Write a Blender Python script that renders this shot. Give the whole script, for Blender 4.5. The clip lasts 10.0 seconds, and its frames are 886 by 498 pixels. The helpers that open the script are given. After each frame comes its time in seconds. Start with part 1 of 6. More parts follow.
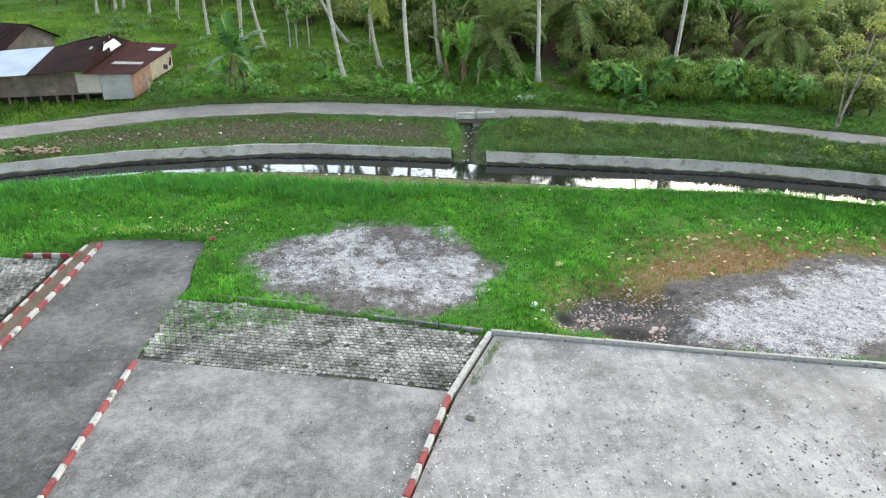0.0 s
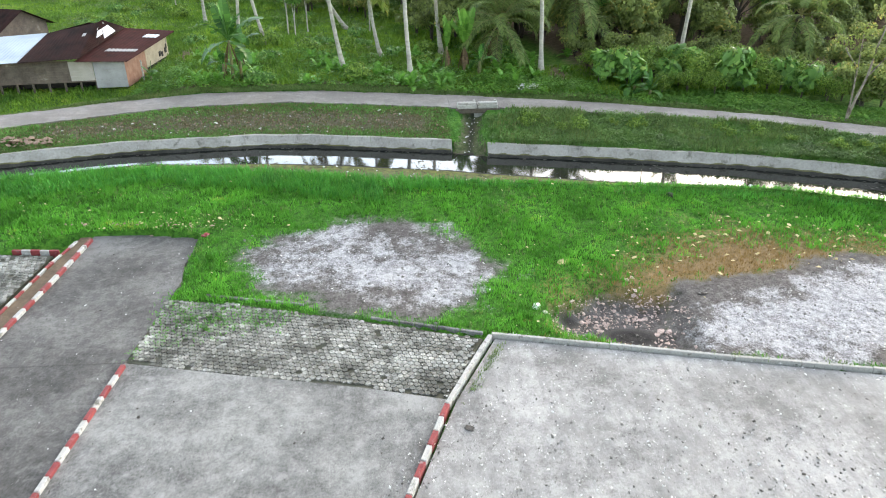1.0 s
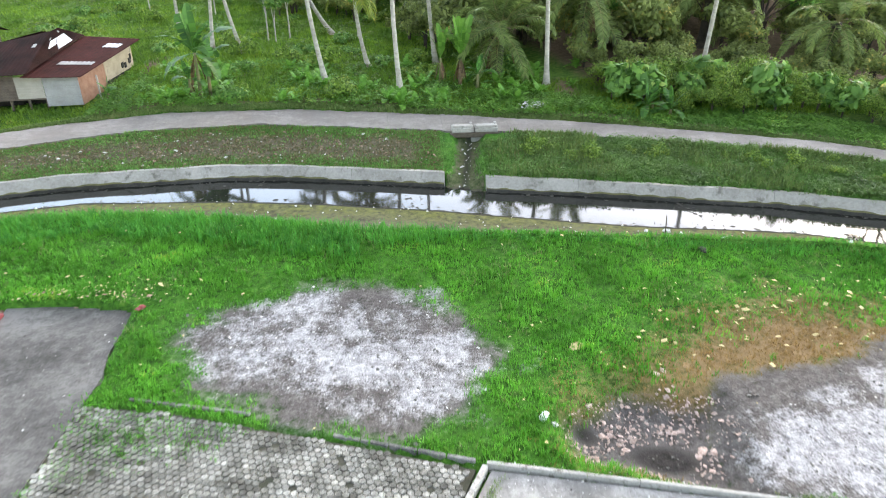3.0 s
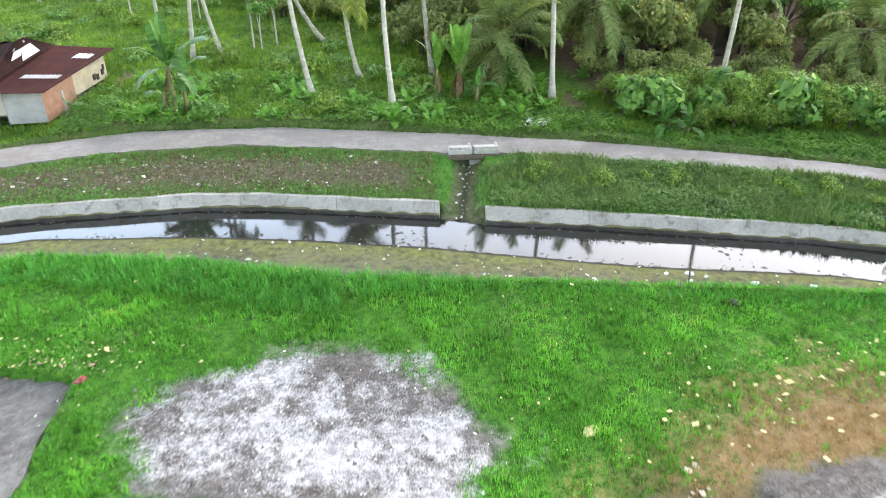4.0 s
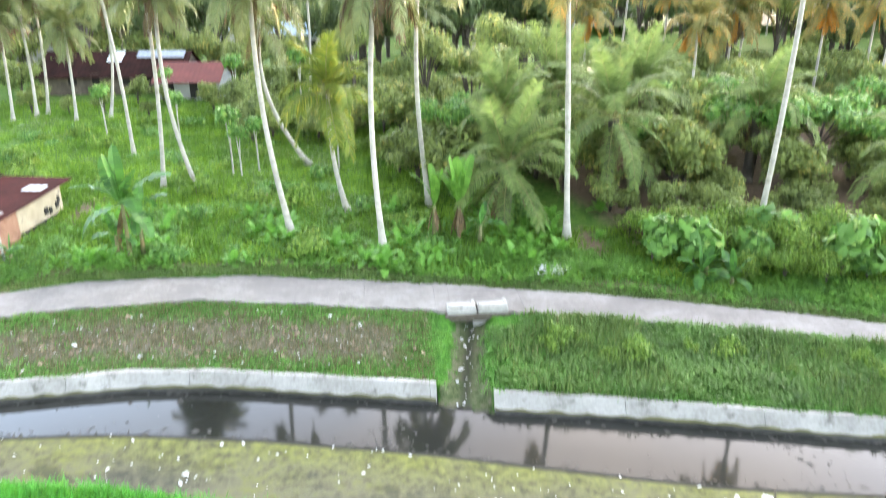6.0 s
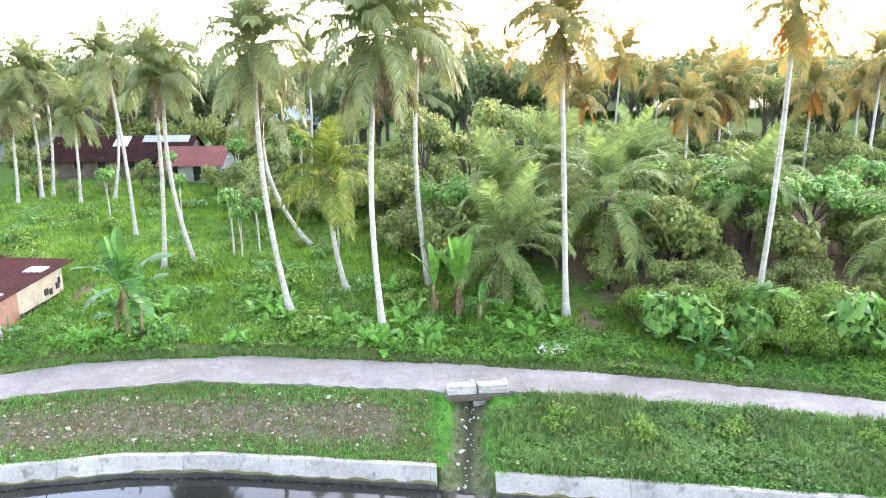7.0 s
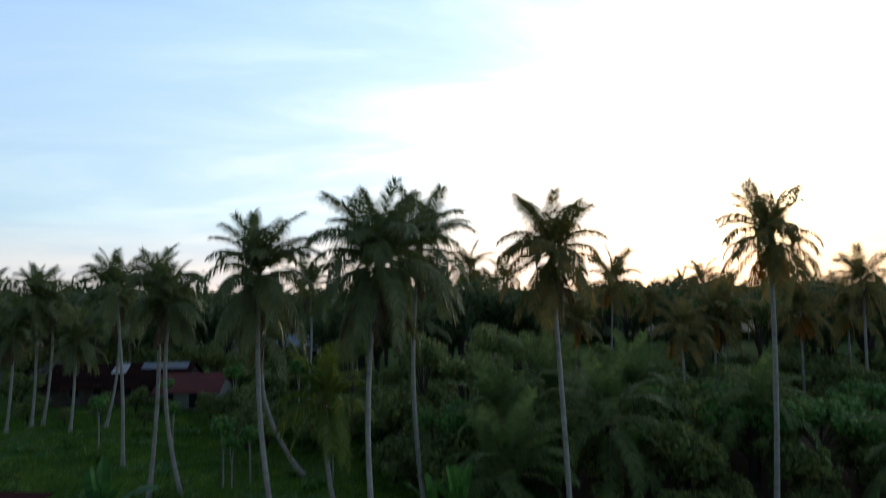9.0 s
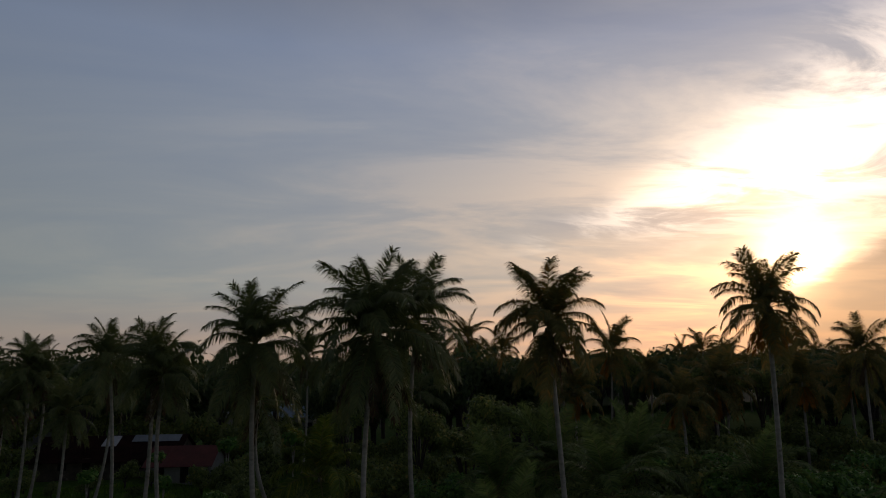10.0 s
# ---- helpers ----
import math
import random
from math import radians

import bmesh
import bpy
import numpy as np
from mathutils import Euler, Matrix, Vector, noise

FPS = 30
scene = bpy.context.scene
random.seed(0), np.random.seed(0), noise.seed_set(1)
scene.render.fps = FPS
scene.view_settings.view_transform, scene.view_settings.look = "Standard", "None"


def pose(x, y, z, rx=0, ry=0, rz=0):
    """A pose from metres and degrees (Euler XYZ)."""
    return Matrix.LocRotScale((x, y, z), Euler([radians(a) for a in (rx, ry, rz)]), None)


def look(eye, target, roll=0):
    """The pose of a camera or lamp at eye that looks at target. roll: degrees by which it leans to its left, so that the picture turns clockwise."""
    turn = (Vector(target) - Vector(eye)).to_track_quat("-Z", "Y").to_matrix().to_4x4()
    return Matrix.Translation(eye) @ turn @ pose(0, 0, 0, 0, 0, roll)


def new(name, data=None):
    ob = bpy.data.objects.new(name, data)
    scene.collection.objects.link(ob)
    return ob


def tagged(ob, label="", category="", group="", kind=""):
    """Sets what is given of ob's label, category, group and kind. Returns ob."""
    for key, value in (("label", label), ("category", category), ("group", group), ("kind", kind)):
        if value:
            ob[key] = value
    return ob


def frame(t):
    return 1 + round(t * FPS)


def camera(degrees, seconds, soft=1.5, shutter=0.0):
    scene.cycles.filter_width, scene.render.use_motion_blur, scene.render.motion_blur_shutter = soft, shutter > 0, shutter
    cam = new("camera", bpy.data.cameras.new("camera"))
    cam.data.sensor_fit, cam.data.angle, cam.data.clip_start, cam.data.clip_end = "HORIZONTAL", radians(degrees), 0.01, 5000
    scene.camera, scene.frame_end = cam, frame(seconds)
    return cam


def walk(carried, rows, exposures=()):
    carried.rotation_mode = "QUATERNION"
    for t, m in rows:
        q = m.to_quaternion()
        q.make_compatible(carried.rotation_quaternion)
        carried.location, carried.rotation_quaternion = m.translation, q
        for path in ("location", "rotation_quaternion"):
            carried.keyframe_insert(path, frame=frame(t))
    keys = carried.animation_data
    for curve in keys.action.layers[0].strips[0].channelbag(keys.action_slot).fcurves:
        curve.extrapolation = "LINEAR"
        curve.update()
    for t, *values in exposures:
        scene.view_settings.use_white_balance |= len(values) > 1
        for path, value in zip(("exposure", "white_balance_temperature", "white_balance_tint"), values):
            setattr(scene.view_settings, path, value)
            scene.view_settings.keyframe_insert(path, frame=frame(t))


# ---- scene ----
cam = camera(64.5, 10.0, soft=1.0, shutter=0.6)

# seconds, x, y, z, yaw, pitch, roll
ROWS = [
    (0.0, -1.93, -0.74, 13.73, -4.85, -26.60, 0.00),
    (0.5, -1.92, -0.61, 13.78, -4.80, -27.55, 0.05),
    (1.0, -1.76, 0.26, 13.82, -4.70, -27.85, 0.05),
    (1.5, -1.58, 1.35, 13.86, -4.68, -28.00, 0.05),
    (2.0, -1.34, 2.80, 13.90, -4.66, -28.25, 0.05),
    (2.5, -1.04, 4.50, 13.94, -4.60, -28.45, 0.00),
    (4.0, -0.01, 10.55, 13.95, -4.25, -29.00, -0.30),
    (4.5, 0.27, 12.66, 13.99, -4.17, -29.20, -0.30),
    (5.0, 0.50, 15.01, 14.08, -4.20, -29.50, -0.30),
    (5.5, 0.63, 16.66, 14.12, -4.20, -29.65, -0.30),
    (5.7, 0.64, 17.11, 14.14, -4.22, -26.70, -0.30),
    (5.9, 0.64, 17.51, 14.16, -4.25, -22.90, -0.30),
    (6.0, 0.63, 17.66, 14.16, -4.29, -21.28, -0.35),
    (6.2, 0.61, 17.71, 14.17, -4.40, -18.60, -0.45),
    (7.3, 0.58, 17.40, 14.20, -4.50, -13.20, -0.60),
    (7.5, 0.58, 17.35, 14.25, -4.51, -10.88, -0.60),
    (7.7, 0.58, 17.30, 14.27, -4.55, -6.90, -0.70),
    (8.0, 0.58, 17.25, 14.28, -4.61, -3.00, -0.80),
    (8.5, 0.60, 17.15, 14.27, -4.69, -2.20, -0.80),
    (9.0, 0.62, 17.10, 14.27, -4.79, 3.39, -0.90),
    (9.5, 0.64, 17.05, 14.29, -4.95, 8.84, -1.00),
    (10.0, 0.66, 17.00, 14.29, -5.05, 8.98, -1.00),
]


def aim(x, y, z, yaw, pitch, roll):
    a, b = radians(yaw), radians(pitch)
    way = Vector((-math.sin(a) * math.cos(b), math.cos(a) * math.cos(b), math.sin(b)))
    return look((x, y, z), Vector((x, y, z)) + way * 10, roll)


EXPOSURES = [
    (0.0, 0.4, 7900, 8), (1.0, 0.55, 8000, 9), (2.5, 0.65, 8000, 11), (4.5, 1.15, 8100, 11), (5.4, 1.4, 8000, 11), (6.0, 1.55, 7800, 12), (7.5, 1.6, 7200, 20), (7.9, 1.4, 7000, 20),
    (8.2, 0.7, 6400, 15), (8.35, 0.22, 6000, 13), (8.5, -0.55, 5500, 10), (9.0, -2.6, 6000, 8), (9.5, -3.85, 6800, 14), (10.0, -4.25, 7400, 18),
]
walk(cam, [(r[0], aim(*r[1:])) for r in ROWS], EXPOSURES)

# ---- sky and sun: a low evening sun ahead, behind thin cloud ----
SUN_AZ, SUN_EL = 32.3, 7.0
SKY = 18.0
EAST = 0.07
VEIL = [(0.0, (0.38, 0.33, 0.3)), (0.1, (0.26, 0.335, 0.37)), (0.42, (0.185, 0.27, 0.415)), (0.6, (0.08, 0.095, 0.128)), (1.0, (0.024, 0.026, 0.03))]
WIDE = [(0.03, (0.42, 0.2, 0.06)), (0.14, (0.36, 0.22, 0.1)), (0.32, (0.2, 0.16, 0.11))]
WARM = [(0.03, (0.7, 0.27, 0.06)), (0.14, (0.75, 0.42, 0.17)), (0.27, (0.6, 0.47, 0.32))]
STREAK = [(0.36, (0.62, 0.58, 0.57)), (0.48, (0.84, 0.81, 0.78)), (0.6, (1.5, 1.42, 1.3))]
world = bpy.data.worlds.new("evening_sky")
scene.world = world
world.use_nodes = True
wt = world.node_tree
wt.nodes.clear()
w_out = wt.nodes.new("ShaderNodeOutputWorld")
w_bg = wt.nodes.new("ShaderNodeBackground")
w_sky = wt.nodes.new("ShaderNodeTexSky")
w_sky.sky_type = "NISHITA"
w_sky.sun_disc = False
w_sky.sun_elevation = radians(SUN_EL)
w_sky.sun_rotation = radians(SUN_AZ)
w_sky.air_density, w_sky.dust_density, w_sky.ozone_density = 1.0, 2.5, 1.5


def w_node(kind, op, a, b=None):
    n = wt.nodes.new(kind)
    n.operation = op
    for k, v in ((0, a), (1, b)):
        if v is None:
            continue
        if isinstance(v, (int, float, tuple)):
            n.inputs[k].default_value = v
        else:
            wt.links.new(v, n.inputs[k])
    return n


def w_math(op, a, b=None):
    return w_node("ShaderNodeMath", op, a, b).outputs[0]


def w_ramp(fac, stops):
    n = wt.nodes.new("ShaderNodeValToRGB")
    e = n.color_ramp.elements
    while len(e) < len(stops):
        e.new(0.5)
    for k, (p, c) in zip(e, stops):
        k.position, k.color = p, (*c, 1)
    wt.links.new(fac, n.inputs[0])
    return n.outputs[0]


def w_mix(mode, fac, a, b):
    n = wt.nodes.new("ShaderNodeMix")
    n.data_type, n.blend_type, n.clamp_factor = "RGBA", mode, True
    for k, v in ((0, fac), (6, a), (7, b)):
        if isinstance(v, tuple):
            n.inputs[k].default_value = (*v, 1)
        elif isinstance(v, (int, float)):
            n.inputs[k].default_value = v
        else:
            wt.links.new(v, n.inputs[k])
    return n.outputs[2]


# thin high cloud: a grey-blue veil, warmer and brighter towards the sun, with streaks
w_dir = w_node("ShaderNodeVectorMath", "NORMALIZE", wt.nodes.new("ShaderNodeTexCoord").outputs["Generated"]).outputs[0]
_a, _e = radians(SUN_AZ), radians(SUN_EL)
to_sun = (math.sin(_a) * math.cos(_e), math.cos(_a) * math.cos(_e), math.sin(_e))
w_mu = w_node("ShaderNodeVectorMath", "DOT_PRODUCT", w_dir, to_sun).outputs["Value"]
w_pos = w_math("MAXIMUM", w_mu, 0.0)
w_xyz = wt.nodes.new("ShaderNodeSeparateXYZ")
wt.links.new(w_dir, w_xyz.inputs[0])
w_up = w_math("MAXIMUM", w_xyz.outputs[2], 0.0)
veil = w_ramp(w_up, VEIL)
side = w_math("ADD", w_math("MULTIPLY", w_math("ADD", w_mu, 1.0), 0.5 * (1 - EAST)), EAST)
veil = w_mix("MULTIPLY", 1.0, veil, w_ramp(side, [(0, (0, 0, 0)), (1, (1, 1, 1))]))
wide = w_mix("MULTIPLY", 1.0, w_ramp(w_math("POWER", w_pos, 6.0), [(0, (0, 0, 0)), (1, (1, 1, 1))]), w_ramp(w_up, WIDE))
warm = w_ramp(w_up, WARM)
near_sun = w_mix("MULTIPLY", 1.0, w_ramp(w_math("POWER", w_pos, 45.0), [(0, (0, 0, 0)), (1, (1, 1, 1))]), warm)
# streaks in a flat layer, seen in perspective
flat = w_math("ADD", w_up, 0.1)
w_comb = wt.nodes.new("ShaderNodeCombineXYZ")
wt.links.new(w_math("DIVIDE", w_xyz.outputs[0], flat), w_comb.inputs[0])
wt.links.new(w_math("DIVIDE", w_xyz.outputs[1], flat), w_comb.inputs[1])
w_map = wt.nodes.new("ShaderNodeMapping")
w_map.inputs["Scale"].default_value = (0.55, 1.0, 1.0)
w_map.inputs["Rotation"].default_value = (0, 0, radians(-18))
wt.links.new(w_comb.outputs[0], w_map.inputs["Vector"])
w_noise = wt.nodes.new("ShaderNodeTexNoise")
w_noise.inputs["Scale"].default_value, w_noise.inputs["Detail"].default_value, w_noise.inputs["Roughness"].default_value = 1.25, 8, 0.6
w_noise.inputs["Distortion"].default_value = 0.6
wt.links.new(w_map.outputs[0], w_noise.inputs["Vector"])
streak = w_ramp(w_noise.outputs["Fac"], STREAK)
glow = w_mix("ADD", 1.0, wide, near_sun)
glow = w_mix("MULTIPLY", 1.0, glow, streak)
faint = w_ramp(w_noise.outputs["Fac"], [(0.35, (0.93, 0.94, 0.96)), (0.7, (1.1, 1.06, 1.0))])
veil = w_mix("MULTIPLY", 1.0, veil, faint)
core = w_mix("MULTIPLY", 1.0, w_ramp(w_math("POWER", w_pos, 900.0), [(0, (0, 0, 0)), (1, (1, 1, 1))]), (3.0, 2.1, 1.2))
total = w_mix("ADD", 1.0, w_mix("ADD", 1.0, veil, glow), core)

# a sunlit cloud shelf above the sun and a dull bank below it; across: sine of the angle to the right of the sun
across = w_node("ShaderNodeVectorMath", "DOT_PRODUCT", w_dir, (math.cos(_a), -math.sin(_a), 0.0)).outputs["Value"]
front = w_math("GREATER_THAN", w_mu, 0.0)


def w_smooth(x, lo, hi):
    n = wt.nodes.new("ShaderNodeMapRange")
    n.interpolation_type = "SMOOTHSTEP"
    n.inputs["From Min"].default_value, n.inputs["From Max"].default_value = lo, hi
    wt.links.new(x, n.inputs["Value"])
    return n.outputs[0]


w_fine = wt.nodes.new("ShaderNodeTexNoise")
w_fine.inputs["Scale"].default_value, w_fine.inputs["Detail"].default_value, w_fine.inputs["Roughness"].default_value = 2.6, 9, 0.62
w_fine.inputs["Distortion"].default_value = 0.9
wt.links.new(w_map.outputs[0], w_fine.inputs["Vector"])
rough = w_math("SUBTRACT", w_fine.outputs["Fac"], 0.5)
off = w_math("SUBTRACT", w_xyz.outputs[2], w_math("ADD", w_math("MULTIPLY", across, 0.27), 0.255))
off = w_math("ADD", off, w_math("MULTIPLY", rough, 0.11))
thick = w_math("ADD", w_math("MULTIPLY", w_math("MINIMUM", w_math("MAXIMUM", w_math("ADD", across, 0.24), 0.0), 0.34), 0.24), 0.02)
shelf = w_math("EXPONENT", w_math("MULTIPLY", w_math("POWER", w_math("ABSOLUTE", w_math("DIVIDE", off, thick)), 2.0), -1.0))
shelf = w_math("MULTIPLY", w_math("MULTIPLY", w_math("MULTIPLY", shelf, w_smooth(across, -0.42, -0.02)), w_smooth(across, 0.26, 0.1)), w_math("MULTIPLY", front, w_smooth(w_fine.outputs["Fac"], 0.36, 0.56)))
total = w_mix("ADD", shelf, total, (1.1, 0.95, 0.76))
under = w_math("SUBTRACT", w_math("ADD", w_math("MULTIPLY", across, 0.5), 0.102), w_math("ADD", w_xyz.outputs[2], w_math("MULTIPLY", rough, 0.04)))
bank = w_math("MULTIPLY", w_math("MULTIPLY", w_smooth(under, -0.004, 0.03), w_smooth(across, -0.14, 0.05)), w_math("MULTIPLY", front, w_smooth(across, 0.6, 0.3)))
total = w_mix("MIX", w_math("MULTIPLY", bank, 0.8), total, (0.34, 0.23, 0.17))
total = w_mix("MULTIPLY", 1.0, total, (SKY, SKY, SKY))
haze = w_mix("MULTIPLY", 1.0, w_sky.outputs[0], (0.06, 0.07, 0.09))
total = w_mix("ADD", 1.0, total, haze)
wt.links.new(total, w_bg.inputs["Color"])
w_bg.inputs["Strength"].default_value = 1.0
wt.links.new(w_bg.outputs[0], w_out.inputs["Surface"])

sun = new("sun", bpy.data.lights.new("sun", "SUN"))
sun.data.energy, sun.data.angle, sun.data.color = 0.9, radians(6), (1.0, 0.62, 0.32)
sun.matrix_world = look((0, 0, 60), Vector((0, 0, 60)) - Vector((math.sin(_a) * math.cos(_e), math.cos(_a) * math.cos(_e), math.sin(_e))))

# ---- materials ----
def nodes_of(name):
    m = bpy.data.materials.new(name)
    m.use_nodes = True
    t = m.node_tree
    return m, t, t.nodes["Principled BSDF"]


def noise_node(t, scale, detail=6, rough=0.6, coord="Position", stretch=None, turn=0.0):
    tc = t.nodes.new("ShaderNodeNewGeometry")
    n = t.nodes.new("ShaderNodeTexNoise")
    n.inputs["Scale"].default_value, n.inputs["Detail"].default_value, n.inputs["Roughness"].default_value = scale, detail, rough
    if stretch:
        mp = t.nodes.new("ShaderNodeMapping")
        mp.inputs["Scale"].default_value, mp.inputs["Rotation"].default_value = stretch, (0, 0, radians(turn))
        t.links.new(tc.outputs[coord], mp.inputs["Vector"])
        t.links.new(mp.outputs[0], n.inputs["Vector"])
    else:
        t.links.new(tc.outputs[coord], n.inputs["Vector"])
    return n.outputs["Fac"]


def ramp(t, fac, stops):
    r = t.nodes.new("ShaderNodeValToRGB")
    e = r.color_ramp.elements
    while len(e) < len(stops):
        e.new(0.5)
    for k, (p, c) in zip(e, stops):
        k.position, k.color = p, (*c, 1)
    t.links.new(fac, r.inputs[0])
    return r.outputs[0]


def grey(t, fac, lo, hi, a=0.0, b=1.0):
    n = t.nodes.new("ShaderNodeMapRange")
    for k, v in zip(("From Min", "From Max", "To Min", "To Max"), (lo, hi, a, b)):
        n.inputs[k].default_value = v
    t.links.new(fac, n.inputs["Value"])
    return n.outputs[0]


def mix(t, fac, a, b, mode="MIX"):
    n = t.nodes.new("ShaderNodeMix")
    n.data_type, n.blend_type = "RGBA", mode
    for k, v in ((0, fac), (6, a), (7, b)):
        if isinstance(v, (tuple, list)):
            n.inputs[k].default_value = (*v, 1)
        elif isinstance(v, (int, float)):
            n.inputs[k].default_value = v
        else:
            t.links.new(v, n.inputs[k])
    return n.outputs[2]


def calc(t, op, a, b=0.0):
    n = t.nodes.new("ShaderNodeMath")
    n.operation = op
    for k, v in ((0, a), (1, b)):
        if isinstance(v, (int, float)):
            n.inputs[k].default_value = v
        else:
            t.links.new(v, n.inputs[k])
    return n.outputs[0]


def attribute(t, name):
    n = t.nodes.new("ShaderNodeAttribute")
    n.attribute_name = name
    return n.outputs["Fac"]


def relief(t, bsdf, height, strength=0.4, distance=0.02):
    n = t.nodes.new("ShaderNodeBump")
    n.inputs["Strength"].default_value, n.inputs["Distance"].default_value = strength, distance
    t.links.new(height, n.inputs["Height"])
    t.links.new(n.outputs[0], bsdf.inputs["Normal"])


def surface(name, dark, light, coarse, fine, rough=0.85, bump=0.4, metal=0.0, stain=None, stain_scale=0.6, stain_lo=0.55, stretch=None, gloss=0.5):
    """A weathered surface: two tones by coarse and fine noise, with stains of a third."""
    m, t, b = nodes_of(name)
    big, small = noise_node(t, coarse, 5, stretch=stretch), noise_node(t, fine, 4, 0.7)
    f = calc(t, "ADD", calc(t, "MULTIPLY", big, 0.6), calc(t, "MULTIPLY", small, 0.4))
    col = ramp(t, f, [(0.36, dark), (0.64, light)])
    if stain:
        s = grey(t, noise_node(t, stain_scale, 8, 0.65), stain_lo, stain_lo + 0.12)
        col = mix(t, s, col, stain)
    t.links.new(col, b.inputs["Base Color"])
    b.inputs["Roughness"].default_value, b.inputs["Metallic"].default_value = rough, metal
    b.inputs["Specular IOR Level"].default_value = gloss
    relief(t, b, f, bump)
    return m


def leaf_material(name, dark, light, yellow=None, part=0.12, rough=0.55, glow=0.35, per="island", patch=0.25, patch_scale=0.9, gloss=0.3):
    """Leaves: a tone for each leaf, some light passing through."""
    m, t, b = nodes_of(name)
    if per == "island":
        rnd = t.nodes.new("ShaderNodeNewGeometry").outputs["Random Per Island"]
    else:
        rnd = t.nodes.new("ShaderNodeObjectInfo").outputs["Random"]
    stops = [(0.0, dark), (0.85, light)]
    if yellow:
        stops = [(0.0, dark), (1 - part - 0.05, light), (1 - part, yellow)]
    f = calc(t, "ADD", calc(t, "MULTIPLY", rnd, 1 - patch), calc(t, "MULTIPLY", grey(t, noise_node(t, patch_scale, 4), 0.3, 0.7), patch))
    col = ramp(t, f, stops)
    t.links.new(col, b.inputs["Base Color"])
    b.inputs["Roughness"].default_value = rough
    b.inputs["Specular IOR Level"].default_value = gloss
    tr = t.nodes.new("ShaderNodeBsdfTranslucent")
    t.links.new(col, tr.inputs["Color"])
    ms = t.nodes.new("ShaderNodeMixShader")
    ms.inputs[0].default_value = glow
    t.links.new(b.outputs[0], ms.inputs[1])
    t.links.new(tr.outputs[0], ms.inputs[2])
    t.links.new(ms.outputs[0], t.nodes["Material Output"].inputs["Surface"])
    return m


def mottled(name, dark, mid, pale, spot, scale, ruts=None, pieces=False):
    """Weathered slab: broad tonal patches, pale bloom, dark grit and fine speckle."""
    m, t, b = nodes_of(name)
    broad, mid_n, fine = noise_node(t, scale, 4), noise_node(t, 2.6, 12, 0.82), noise_node(t, 13, 8, 0.85)
    f = calc(t, "ADD", calc(t, "MULTIPLY", broad, 0.32), calc(t, "ADD", calc(t, "MULTIPLY", mid_n, 0.36), calc(t, "MULTIPLY", fine, 0.32)))
    col = ramp(t, f, [(0.43, dark), (0.5, mid), (0.57, pale)])
    col = mix(t, grey(t, noise_node(t, 1.1, 12, 0.75), 0.56, 0.64, 0, 0.6), col, pale)
    col = mix(t, grey(t, noise_node(t, 4.5, 9, 0.82), 0.6, 0.66, 0, 0.75), col, spot)
    col = mix(t, grey(t, noise_node(t, 14, 4, 0.8), 0.66, 0.7, 0, 0.8), col, pale)
    col = mix(t, grey(t, noise_node(t, 2.2, 12, 0.8, stretch=(2.2, 0.8, 1)), 0.585, 0.61, 0, 0.55), col, pale)
    if ruts:
        w = noise_node(t, 0.8, 9, 0.68, stretch=ruts, turn=24)
        col = mix(t, grey(t, w, 0.48, 0.6, 0, 0.36), col, dark)
        col = mix(t, grey(t, noise_node(t, 0.28, 9, 0.65), 0.5, 0.62, 0, 0.55), col, dark)
    if pieces:
        col = mix(t, grey(t, noise_node(t, 0.9, 10, 0.75), 0.46, 0.6, 0, 0.8), col, dark)
        own = calc(t, "ADD", t.nodes.new("ShaderNodeObjectInfo").outputs["Random"], t.nodes.new("ShaderNodeNewGeometry").outputs["Random Per Island"])
        own = calc(t, "FRACT", calc(t, "MULTIPLY", own, 3.7))
        col = mix(t, 1.0, col, ramp(t, own, [(0.0, (0.6, 0.59, 0.56)), (0.5, (0.92, 0.92, 0.9)), (1.0, (1.2, 1.2, 1.16))]), "MULTIPLY")
    t.links.new(col, b.inputs["Base Color"])
    b.inputs["Roughness"].default_value = 0.92
    relief(t, b, f, 0.5, 0.03)
    return m


M_CONCRETE = mottled("yard_concrete", (0.085, 0.085, 0.082), (0.19, 0.19, 0.183), (0.31, 0.31, 0.297), (0.055, 0.055, 0.053), 0.4)
M_DRIVE = mottled("drive_concrete", (0.045, 0.044, 0.041), (0.1, 0.097, 0.092), (0.19, 0.186, 0.178), (0.036, 0.035, 0.033), 0.3)
M_PAVER = mottled("paver_concrete", (0.08, 0.08, 0.068), (0.26, 0.26, 0.24), (0.5, 0.5, 0.47), (0.05, 0.055, 0.035), 0.5, None, True)
M_JOINT = surface("joint_soil", (0.035, 0.042, 0.025), (0.1, 0.095, 0.07), 2, 20, 0.95, 0.5)
M_WHITE_GROUND = mottled("ashy_gravel", (0.15, 0.147, 0.142), (0.305, 0.3, 0.292), (0.44, 0.433, 0.42), (0.09, 0.088, 0.083), 0.35, (2.4, 0.45, 1))
M_WHITE_PAINT = surface("worn_white_paint", (0.32, 0.315, 0.29), (0.56, 0.555, 0.53), 3, 25, 0.85, 0.3, stain=(0.14, 0.135, 0.11), stain_scale=3.0, stain_lo=0.53, gloss=0.3)
M_RED_PAINT = surface("worn_red_paint", (0.17, 0.022, 0.026), (0.3, 0.05, 0.05), 3, 25, 0.75, 0.3, stain=(0.26, 0.17, 0.16), stain_scale=5, stain_lo=0.58)
